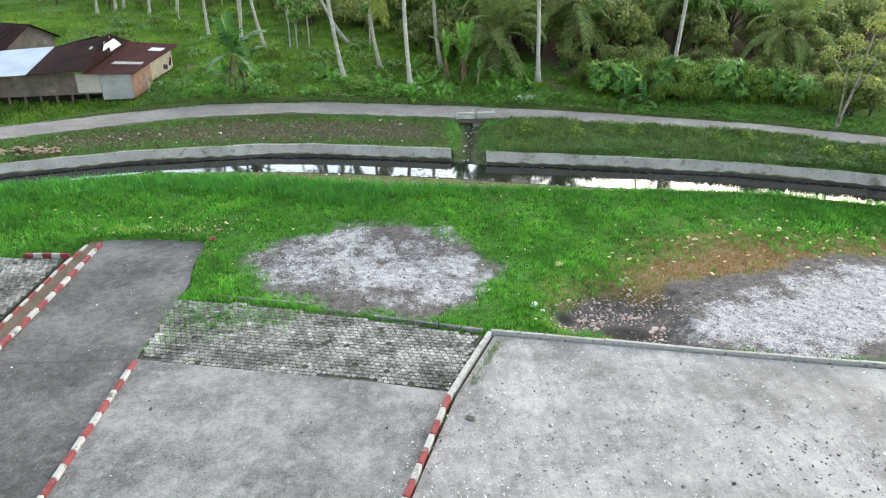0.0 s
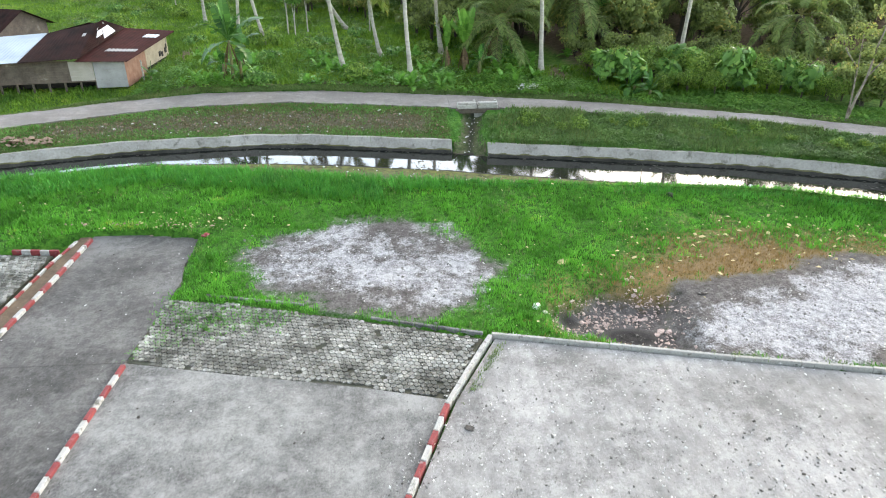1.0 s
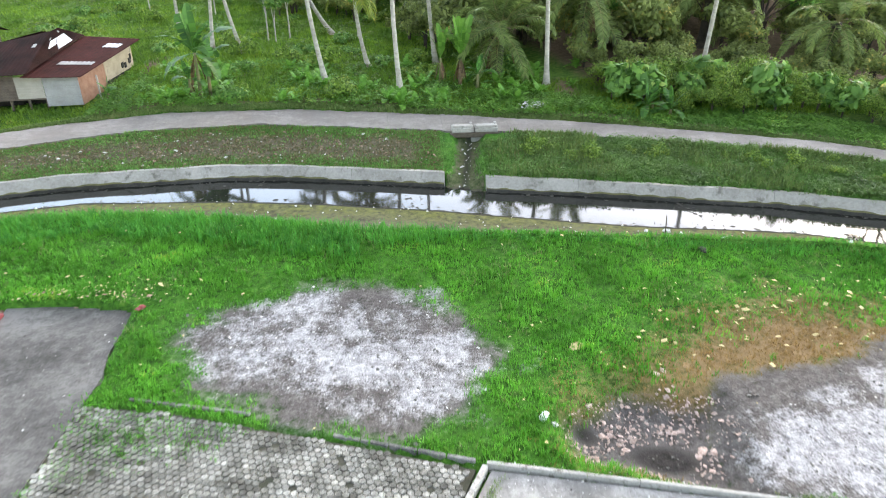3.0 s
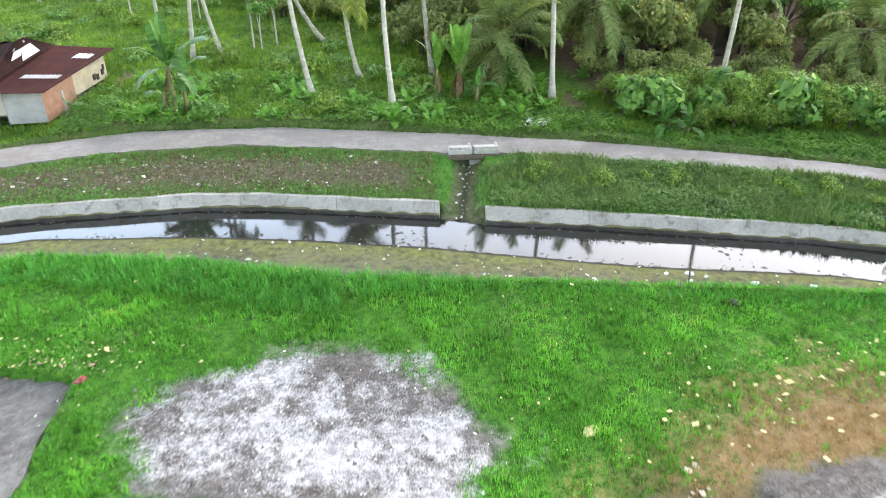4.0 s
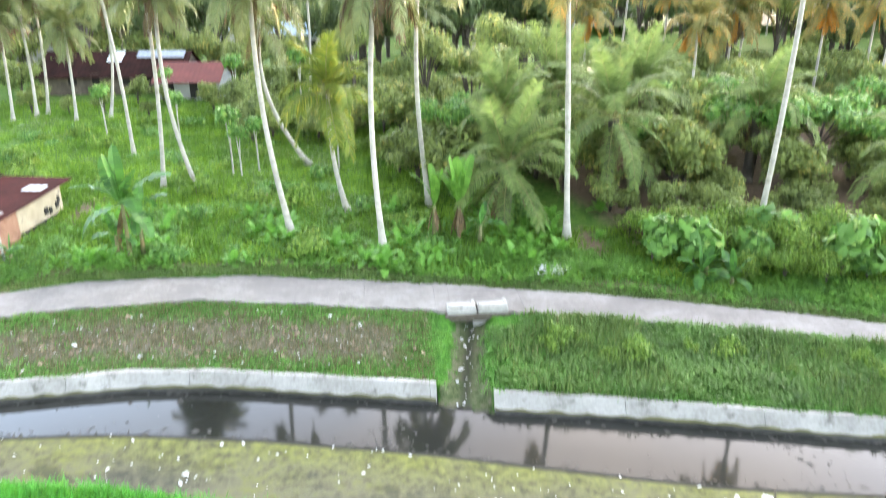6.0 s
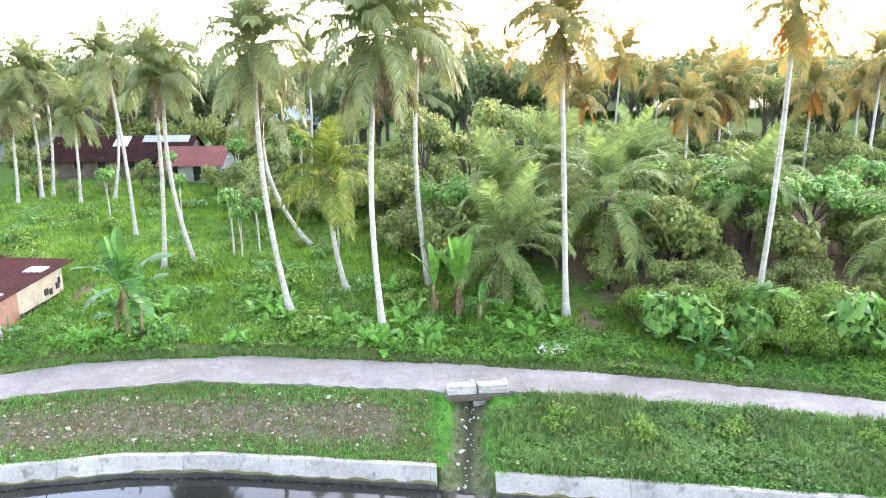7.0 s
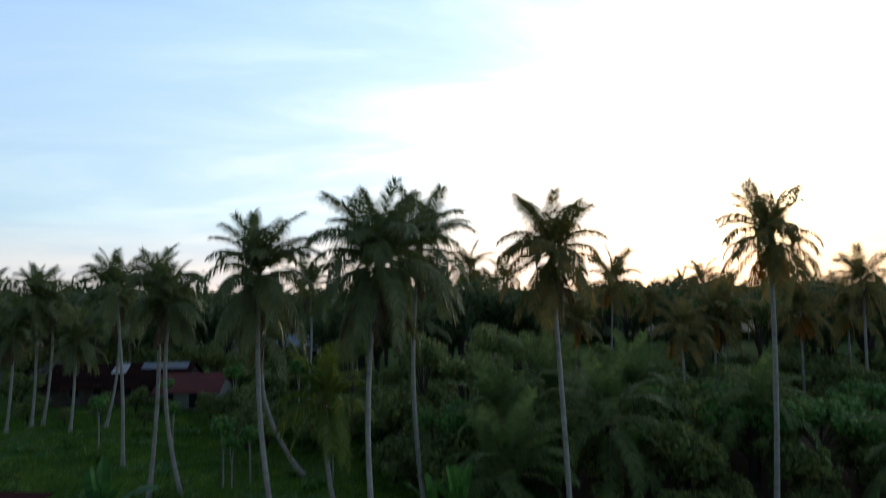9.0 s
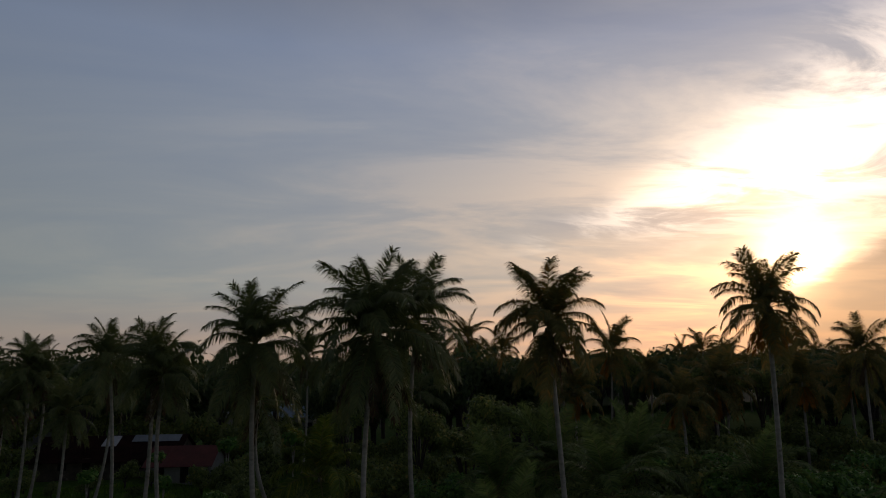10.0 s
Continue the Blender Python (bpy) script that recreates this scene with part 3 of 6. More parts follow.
    z = np.where(y > rf, -0.72 + past * (0.17 + 0.22 * smooth_noise(x, y, 0.42, 4) + 0.12 * smooth_noise(x, y, 1.0, 5)), z)
    return z


def inside(poly, x, y, soft, ragged, seed):
    """1 inside a ragged outline, 0 outside, blending over soft metres."""
    x = x + ragged * smooth_noise(x, y, 1.7, seed) + 0.5 * ragged * smooth_noise(x, y, 5, seed + 1)
    y = y + ragged * smooth_noise(x, y, 1.9, seed + 2) + 0.5 * ragged * smooth_noise(x, y, 5.5, seed + 3)
    p = np.array(poly)
    q = np.roll(p, -1, axis=0)
    best, within = np.full(x.shape, 1e9), np.zeros(x.shape, bool)
    for (ax, ay), (bx, by) in zip(p, q):
        dx, dy = bx - ax, by - ay
        s = np.clip(((x - ax) * dx + (y - ay) * dy) / (dx * dx + dy * dy), 0, 1)
        best = np.minimum(best, np.hypot(x - ax - s * dx, y - ay - s * dy))
        cross = (ay > y) != (by > y)
        within ^= cross & (x < (bx - ax) * (y - ay) / (by - ay + 1e-12) + ax)
    return np.clip(0.5 + np.where(within, best, -best) / soft * 0.5, 0, 1)


ASH_A = yd([(-8.1, 25.0), (-7.2, 26.1), (-4.9, 27.0), (-3.4, 27.7), (-2.3, 26.9), (-1.1, 26.4), (0.3, 27.1), (0.9, 25.2), (1.9, 24.4), (3.1, 23.4), (1.8, 22.6), (1.8, 21.4), (-0.5, 20.9), (-2.0, 21.5), (-3.7, 22.3), (-5.2, 22.9), (-6.7, 23.6)])
CINDER_A = yd([(-8.6, 24.9), (-7.4, 26.6), (-3.4, 28.1), (0.5, 27.5), (2.2, 24.8), (3.2, 23.4), (2.0, 22.4), (1.9, 20.7), (-0.5, 20.0), (-3.3, 20.5), (-5.0, 21.3), (-7.0, 22.7)])
ASH_B = yd([(8.9, 20.0), (11.4, 20.7), (14.5, 21.6), (16.5, 22.6), (19, 22.5), (24, 20.5), (24, 16.8), (14.7, 17.5), (12.5, 17.1), (10.5, 17.2), (8.7, 18.0), (8.5, 18.9)])
CINDER_B = yd([(8.3, 20.8), (9.2, 22.0), (13, 22.5), (16.5, 23.6), (25, 23), (25, 16), (14, 16.6), (8.0, 17.5), (7.6, 19)])
PIT = yd([(3.9, 20.5), (5.9, 21.9), (7.5, 21.3), (8.7, 21.2), (8.5, 19.7), (8.1, 17.7), (5.8, 18.7), (4.0, 19.4)])
SCORCH = yd([(7.2, 23.0), (10.2, 25.0), (13.1, 26.2), (15.3, 24.9), (19, 24.6), (25, 23.5), (24, 21.8), (13.3, 21.6), (8.9, 20.6), (6, 19), (4.3, 19.6), (5, 21.5)])
BARE_SLOPE = [(-24, 41.3), (-14, 42.2), (-6, 42.3), (1.2, 41.0), (1.7, 44.4), (-2, 45.9), (-8, 46.7), (-15, 46.2), (-23, 44.0)]


def masks(x, y):
    x, y = np.asarray(x, float), np.asarray(y, float)
    ge, wn, wb, wt_, rf = (f(x) for f in (GRASS_EDGE, WATER_NEAR, WALL_BOT, WALL_TOP, ROAD_FAR))
    out = {
        "ash": np.maximum(inside(ASH_A, x, y, 1.6, 0.6, 11) * (0.65 + 0.18 * smooth_noise(x, y, 0.8, 116)), inside(ASH_B, x, y, 1.0, 0.25, 21) * 0.88),
        "cinder": np.maximum.reduce([0.76 * inside(CINDER_A, x, y, 1.0, 0.6, 31), inside(CINDER_B, x, y, 0.8, 0.3, 41), 0.85 * inside(PIT, x, y, 0.7, 0.25, 51)]),
        # charred spots where the hole's darkness is painted too
        "char_shade": np.maximum(np.exp(-((x - 6.6 + 0.5 * (y - 20.2)) / 1.05) ** 2 - ((y - 20.2) / 0.62) ** 2), 0.7 * np.exp(-((x - 4.6) / 0.5) ** 2 - ((y - 21.3) / 0.5) ** 2)),
        "scorch": inside(SCORCH, x, y, 2.4, 0.8, 61),
        "slime": np.clip((y - ge + 0.45) / 0.3, 0, 1) * (y < wb),
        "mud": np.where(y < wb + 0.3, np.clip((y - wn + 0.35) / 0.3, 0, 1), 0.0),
        "bare": 0.62 * inside(BARE_SLOPE, x, y, 1.2, 0.4, 71),
        "meadow": np.clip((y - rf) / 1.0, 0, 1),
        "algae": np.where((y > ge) & (y < wn + 0.1), np.clip(1.0 - (wn - y) / np.maximum(0.8 * (wn - ge), 0.4), 0, 1) * 0.7, 0.0),
        # first term darkens the thicket's floor for shade; the other terms are soil
        "litter_and_shade": np.maximum.reduce([0.75 * np.clip((x - 12 + 0.25 * (y - 50)) / 3, 0, 1) * np.clip((y - 50) / 2, 0, 1) * np.clip((100 - y) / 20, 0, 1), 0.8 * np.exp(-((x - 11) / 1.0) ** 2 - ((y - 51.5) / 3.0) ** 2), 0.62 * np.exp(-((y - rf - 1.0) / 0.7) ** 2), 0.75 * np.exp(-((x + 17.8) / 1.1) ** 2 - ((y - 59) / 3.5) ** 2)]),
    }
    ditch = (np.abs(x - slant(y) - 3.1) < np.where(y < 40.6, 0.95, 0.75)) & (y > wb - 0.2) & (y < 45.2)
    out["mud"] = np.where(ditch, 0.58 * np.clip(1.1 - np.abs(x - slant(y) - 3.1) / 0.55, 0, 1), out["mud"])
    out["bare"] = np.where(ditch, 0.55, out["bare"])
    yard = (y < 18.6) & (x < 1.5)
    out["cinder"] = np.where(yard, 0.4, out["cinder"])
    return out


def make_ground():
    def steps(a, b, fine_a, fine_b, d, far):
        mid = np.arange(fine_a, fine_b + d / 2, d)
        lo = fine_a - np.cumsum(d * 1.22 ** np.arange(1, 60))
        hi = fine_b + np.cumsum(d * 1.22 ** np.arange(1, 60))
        return np.concatenate([lo[lo > a][::-1], mid, hi[hi < b]])

    xs, ys = steps(-1500, 1500, -27, 29, 0.2, 0), steps(-300, 2500, 12, 52, 0.2, 0)
    gx, gy = np.meshgrid(xs, ys)
    gz = height(gx, gy)
    nx, ny = len(xs), len(ys)
    idx = np.arange(nx * ny).reshape(ny, nx)
    quads = np.stack([idx[:-1, :-1], idx[:-1, 1:], idx[1:, 1:], idx[1:, :-1]], -1).reshape(-1, 4)
    me = quick_mesh("ground", np.stack([gx, gy, gz], -1).reshape(-1, 3), quads)
    me.materials.append(M_GROUND)
    for name, v in masks(gx, gy).items():
        a = me.attributes.new(name, "FLOAT", "POINT")
        a.data.foreach_set("value", np.asarray(v, dtype=np.float32).ravel())
    me.polygons.foreach_set("use_smooth", [True] * len(me.polygons))
    return tagged(new("ground", me), "grassy ground with ash patches, slimy canal bed and meadow", "ground", kind="structure")


def strip(name, near, far, z_near, z_far, thick, x0, x1, step, material, skirt_near=True):
    """A long slab between two lines, with a face on its near side."""
    xs = np.arange(x0, x1 + step / 2, step)
    v = []
    for x in xs:
        wob = 0.07 * math.sin(x * 1.3) + 0.06 * math.sin(x * 3.7 + 1) + 0.05 * math.sin(x * 9.1)
        yn, yf = float(near(x)) + wob, float(far(x)) - wob
        v += [(x, yn, z_near - thick), (x, yn, z_near), (x, yf, z_far), (x, yf, z_far - thick)]
    f = []
    for i in range(len(xs) - 1):
        a, b = 4 * i, 4 * i + 4
        f += [(a, b, b + 1, a + 1), (a + 1, b + 1, b + 2, a + 2), (a + 2, b + 2, b + 3, a + 3)]
    f += [(0, 1, 2, 3), (len(v) - 1, len(v) - 2, len(v) - 3, len(v) - 4)]
    return v, f


make_ground()

# road: cast bays with joints between them
road = tagged(empty("road"), "narrow pale grey concrete village road beside the canal", "road", kind="structure")
x = -58.0
while x < 58:
    w = 9.0 if x < -8 or x > 6.5 else 3.2
    x1 = min(x + w, 58)
    if x < 3.05 < x1:
        x1 = 3.05
    v, f = strip("bay", ROAD_NEAR, ROAD_FAR, 0.5, 0.55, 0.2, x + 0.004, x1 - 0.004, (x1 - x - 0.008) / 24, M_ROAD)
    link("slab", v, f, M_ROAD, road)
    x = x1

# canal: far retaining wall, broken where the ditch comes in
for name, x0, x1 in (("canal_wall", -58, 2.05), ("canal_wall", 4.1, 58)):
    wall = tagged(empty(name), "weathered pale concrete canal lining with stained face", "canal wall", kind="structure")
    x = x0
    while x < x1 - 0.05:
        b = min(x + 4.6, x1)
        n = 4
        xs = np.linspace(x + 0.008, b - 0.008, n + 1)
        v, f = [], []
        for q in xs:
            yt, yb = float(WALL_TOP(q)), float(WALL_BOT(q))
            wob = 0.02 * math.sin(q * 1.7)
            v += [(q, yb, -0.9), (q, yb, -0.53 + wob), (q, yb + 0.05, -0.49 + wob), (q, yt, -0.03 + wob), (q, yt + 0.22, -0.02 + wob), (q, yt + 0.22, -0.55)]
        for i in range(n):
            a, c = 6 * i, 6 * i + 6
            f += [(a + k, c + k, c + k + 1, a + k + 1) for k in range(5)]
        f += [tuple(range(5, -1, -1)), tuple(range(6 * n, 6 * n + 6))]
        link("lining_bay", v, f, M_CANAL, wall)
        x = b
    # mossy ledge at the foot of the wall
    xs = np.arange(x0, x1, 0.25)
    v, f, g = [], [], []
    for q in xs:
        yb = float(WALL_BOT(q)) - 0.01
        d = 0.05 + 0.04 * math.sin(q * 0.45) + 0.03 * math.sin(q * 2.1) + 0.03 * math.sin(q * 7.3)
        top = -0.46 + 0.02 * math.sin(q * 0.7) + 0.02 * math.sin(q * 5.3)
        v += [(q, yb + 0.07, top - 0.03), (q, yb - 0.05, top - 0.08), (q, yb - 0.05 - max(d, 0.02), -0.62), (q, yb - max(d, 0.02) - 0.08, -0.87)]
    for i in range(len(xs) - 1):
        a = 4 * i
        f.append((a + 1, a + 5, a + 4, a))
        g += [(a + k + 1, a + k + 5, a + k + 4, a + k) for k in (1, 2)]
    link("ledge", v, f, M_MOSS, wall, "mossy ledge at the wall's foot", True)
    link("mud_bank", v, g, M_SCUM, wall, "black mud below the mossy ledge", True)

# water
xs = np.arange(-60, 60.1, 0.5)
v, f = [], []
for q in xs:
    v += [(q, float(WATER_NEAR(q)) - 0.25, WATER_Z - 0.03), (q, float(WALL_BOT(q)) + 0.0, WATER_Z - 0.03)]
f = [(2 * i, 2 * i + 2, 2 * i + 3, 2 * i + 1) for i in range(len(xs) - 1)]
tagged(link("water", v, f, M_WATER, smooth=True), "still murky canal water mirroring the pale sky", "water", kind="structure")

# culvert under the road, with its two parapet blocks
culvert = tagged(empty("culvert", pose(0, 0.56, 1.11)), "small concrete culvert with two parapet blocks at the road's edge", "culvert", kind="structure")
for a, b in ((2.85, 4.1), (4.16, 5.5)):
    part("parapet_block", box(bmesh.new(), (a, 44.2, -0.62), (b, 44.95, -0.36), 0.03), M_SLAB, culvert)
    part("coping", box(bmesh.new(), (a + 0.04, 44.24, -0.36), (b - 0.04, 44.6, -0.22), 0.03), M_SLAB, culvert)
    part("stone", box(bmesh.new(), (b - 0.22, 44.5, -0.34), (b - 0.06, 44.75, -0.14), 0.03), M_SLAB, culvert)
part("beam", box(bmesh.new(), (2.75, 44.12, -0.9), (5.6, 44.85, -0.63), 0.03), M_WOOD, culvert, "dark stained beam")
for a, b in ((2.3, 2.75), (3.95, 5.8)):
    part("abutment", box(bmesh.new(), (a, 44.25, -1.6), (b, 45.0, -0.9), 0.03), M_CANAL, culvert)
# black sheet added behind the beam as the culvert's inner shade
part("opening_shade", box(bmesh.new(), (2.3, 45.05, -1.7), (5.9, 45.2, -0.75)), M_GAP_SHADE, culvert, "dark panel standing in for an opening's shade")

# ---- the yard ----
def slab(name, poly, z0, z1, material, label, bevel=0.02):
    bm = bmesh.new()
    low = [bm.verts.new((x, y, z0)) for x, y in yd(poly)]
    face = bm.faces.new(low)
    top = bmesh.ops.extrude_face_region(bm, geom=[face])
    bmesh.ops.translate(bm, verts=[g for g in top["geom"] if isinstance(g, bmesh.types.BMVert)], vec=(0, 0, z1 - z0))
    bmesh.ops.recalc_face_normals(bm, faces=bm.faces)
    return tagged(part(name, bm, material), label, "paving", kind="structure")


slab("driveway", [(-14.55, 27.5), (-12.2, 27.35), (-9.9, 26.9), (-10.05, 24.6), (-9.85, 23.4), (-10.1, 21.0), (-10.4, 18.57), (-15.35, 18.62), (-15.0, 21), (-14.6, 25)], -0.3, 0.0, M_DRIVE, "dark weathered concrete drive slab")
slab("pavement", [(-26, 18.6), (-15.35, 18.6), (-10.42, 18.55), (-10.6, 16.4), (-10.9, 13.4), (-11.55, 8.5), (-14.0, -6), (-26, -6)], -0.3, 0.004, M_DRIVE, "dark stained concrete yard paving")
slab("pavement", [(-10.41, 18.55), (-8, 17.98), (-2.7, 16.78), (-0.15, 16.05), (-1.6, 12.6), (-4, 6.6), (-8, -6), (-13.98, -6), (-11.54, 8.5), (-10.89, 13.4), (-10.59, 16.4)], -0.3, 0.004, M_CONCRETE, "mottled grey concrete yard paving")
slab("gravel_yard", [(1.6, 18.9), (5.3, 18.05), (9.05, 17.15), (13.2, 16.2), (30, 12.2), (30, -6), (-7.6, -6), (-3.8, 6.6), (-1.4, 12.6), (0.0, 16.0)], -0.3, 0.0, M_WHITE_GROUND, "pale ashy gravel and concrete yard surface")


def kerb_run(name, pts, w, h, lengths, colours, label, lean=0.0):
    """A run of painted kerb stones along a line; each stone is a piece of its own."""
    run = tagged(empty(name), label, "kerb", kind="structure")
    p = [Vector((*q, 0)) for q in yd(pts)]
    k = 0
    for a, b in zip(p, p[1:]):
        way = b - a
        n = max(1, round(way.length / lengths))
        for i in range(n):
            c, e = a + way * (i / n), a + way * ((i + 1) / n)
            m = Matrix.Translation((c + e) / 2) @ pose(0, 0, 0, random.uniform(-0.5, 0.5), random.uniform(-lean, lean), math.degrees(math.atan2(way.y, way.x)) + random.uniform(-0.6, 0.6))
            L = (e - c).length
            bm = box(bmesh.new(), (-L / 2 + 0.006, -w / 2, -0.2), (L / 2 - 0.006, w / 2, h + random.uniform(-0.012, 0.012)), 0.018)
            part("kerb_stone", bm, colours[k % len(colours)], run, at=m)
            k += 1
    return run


WR = [M_WHITE_PAINT, M_RED_PAINT]
kerb_run("kerb", [(-10.35, 18.35), (-10.55, 16.4), (-10.85, 13.4), (-11.5, 8.5), (-12.4, 2)], 0.15, 0.13, 0.56, WR[::-1], "red and white painted concrete kerb across the yard", 1)
kerb_run("kerb", [(-14.5, 27.0), (-14.75, 23.5), (-15.1, 20.1), (-15.9, 14)], 0.16, 0.14, 0.58, WR[::-1], "red and white painted kerb beside a soil strip", 1)
kerb_run("kerb", [(-15.05, 26.9), (-15.35, 25.2), (-15.75, 21), (-16.6, 14)], 0.12, 0.1, 0.55, WR, "worn red and white kerb beside a soil strip", 1)
kerb_run("kerb", [(-15.45, 26.05), (-17.4, 26.25)], 0.13, 0.12, 0.42, WR[::-1], "short red and white kerb at the paver edge", 1)
kerb_run("kerb", [(1.45, 19.0), (0.55, 17.4), (-0.3, 15.8)], 0.15, 0.14, 1.2, [M_WHITE_PAINT], "white painted low kerb between pavers and gravel", 1)
kerb_run("kerb", [(-0.3, 15.8), (-1.55, 12.6), (-3.9, 6.6)], 0.16, 0.14, 0.6, WR[::-1], "red and white painted low kerb beside the gravel", 1)
kerb_run("low_wall", [(1.5, 19.1), (5.3, 18.2), (9.05, 17.32), (13.2, 16.4), (30, 12.4)], 0.12, 0.12, 2.7, [M_WHITE_PAINT], "low white painted edge wall beside the grass", 0.5)
slab("soil_strip", [(-15.05, 27.3), (-14.6, 27.3), (-15.2, 20), (-16, 14), (-16.5, 14), (-15.7, 21)], -0.3, 0.03, M_SOIL, "brown soil strip between two kerbs")


def pavers(name, poly, z, size, material, label, skip=0.03):
    """Hexagonal paving blocks laid on a bed inside an outline."""
    bed = slab(name, poly, -0.3, z - 0.05, M_JOINT, label)
    r = size / math.sqrt(3)
    hexa = bmesh.new()
    ring = [(r * 0.88 * math.cos(math.pi / 3 * k + math.pi / 6), r * 0.88 * math.sin(math.pi / 3 * k + math.pi / 6)) for k in range(6)]
    low = [hexa.verts.new((x, y, -0.05)) for x, y in ring]
    mid = [hexa.verts.new((x, y, -0.008)) for x, y in ring]
    top = [hexa.verts.new((x * 0.9, y * 0.9, 0)) for x, y in ring]
    for k in range(6):
        j = (k + 1) % 6
        hexa.faces.new((low[k], low[j], mid[j], mid[k]))
        hexa.faces.new((mid[k], mid[j], top[j], top[k]))
    hexa.faces.new(top)
    me = bpy.data.meshes.new("paver")
    hexa.to_mesh(me)
    me.materials.append(material)
    poly = yd(poly)
    p = np.array(poly)
    along = Vector((0.97, -0.24))
    rows = []
    for j in range(-90, 90):
        for i in range(-90, 90):
            a, b = (i + 0.5 * (j % 2)) * size, j * size * math.sqrt(3) / 2
            rows.append((a * along.x - b * along.y, a * along.y + b * along.x))
    c = p.mean(axis=0)
    at = np.array(rows) + c
    keep = inside(poly, at[:, 0], at[:, 1], 0.16, 0.0, 0) > 0.7
    at = at[keep]
    at = at[rng.random(len(at)) > skip]
    return bed, me, at, z, math.degrees(math.atan2(along.y, along.x))


def lay_pavers(bed, me, at, z, turn, near):
    """The 300 blocks round a middle are pieces, the rest one joined sheet."""
    order = np.argsort(np.hypot(at[:, 0] - near[0], at[:, 1] - near[1]))
    co = np.array([v.co[:] for v in me.vertices])
    faces = [list(f.vertices) for f in me.polygons]
    vs, fs = [], []
    for k, i in enumerate(order):
        x, y = at[i]
        zz = z + rng.normal(0, 0.006) - 0.03 * max(0, smooth_noise(x, y, 1.1, 9))
        if k < 300:
            ob = new("paver", me)
            ob.parent = bed
            ob.matrix_basis = pose(x, y, zz, rng.normal(0, 1.5), rng.normal(0, 1.5), turn)
        else:
            m = np.array(pose(x, y, zz, rng.normal(0, 1.5), rng.normal(0, 1.5), turn))
            n = len(vs) * len(co)
            vs.append(co @ m[:3, :3].T + m[:3, 3])
            fs += [[q + n for q in f] for f in faces]
    if vs:
        ob = link("pavers", np.concatenate(vs), fs, me.materials[0], bed)
        ob["kind"] = "stuff"


PAVER_LATER = [
    (pavers("paver_court", [(-10.1, 22.2), (-7.6, 21.8), (-2.6, 20.25), (1.2, 19.0), (-0.2, 16.1), (-2.7, 16.82), (-8, 18.02), (-10.35, 18.62)], 0.0, 0.2, M_PAVER, "worn hexagonal concrete paver court"), (-3.2, 18.6)),
    (pavers("paver_court", [(-15.65, 25.9), (-20, 26.4), (-24, 24), (-24, 16), (-16.6, 16)], 0.0, 0.2, M_PAVER, "grey hexagonal paver court beside the kerb"), (-16.6, 24)),
]
# loose edge stones along the pavers' far side
edge = tagged(empty("paver_edge"), "broken concrete edge strip sunk in the soil", "kerb", kind="structure")
for a, b in (yd([(-8.7, 22.35), (-5.0, 21.45)]), yd([(-2.6, 20.45), (1.25, 19.25)])):
    a, b = Vector((*a, 0)), Vector((*b, 0))
    n = 5
    for i in range(n):
        c = a + (b - a) * ((i + 0.5) / n)
        L = (b - a).length / n
        part("edge_stone", box(bmesh.new(), (-L / 2 + 0.02, -0.06, -0.15), (L / 2 - 0.02, 0.06, 0.05), 0.02), M_CONCRETE, edge, at=Matrix.Translation(c) @ pose(0, 0, 0, rng.normal(0, 3), 0, math.degrees(math.atan2((b - a).y, (b - a).x)) + rng.normal(0, 1.5)))


# ---- plants ----
def tube(points, radii, sides=8, cap=True):
    """Verts and quads of a tube along points."""
    pts = [Vector(p) for p in points]
    v, f = [], []
    for i, p in enumerate(pts):
        d = (pts[min(i + 1, len(pts) - 1)] - pts[max(i - 1, 0)]).normalized()
        a = d.cross(Vector((0.31, 0.95, 0.05))).normalized()
        b = d.cross(a)
        for k in range(sides):
            w = 2 * math.pi * k / sides
            v.append(p + (a * math.cos(w) + b * math.sin(w)) * radii[i])
    for i in range(len(pts) - 1):
        for k in range(sides):
            j = (k + 1) % sides
            f.append((i * sides + k, i * sides + j, (i + 1) * sides + j, (i + 1) * sides + k))
    if cap:
        f.append(tuple(range(sides - 1, -1, -1)))
        f.append(tuple((len(pts) - 1) * sides + k for k in range(sides)))
    return v, f


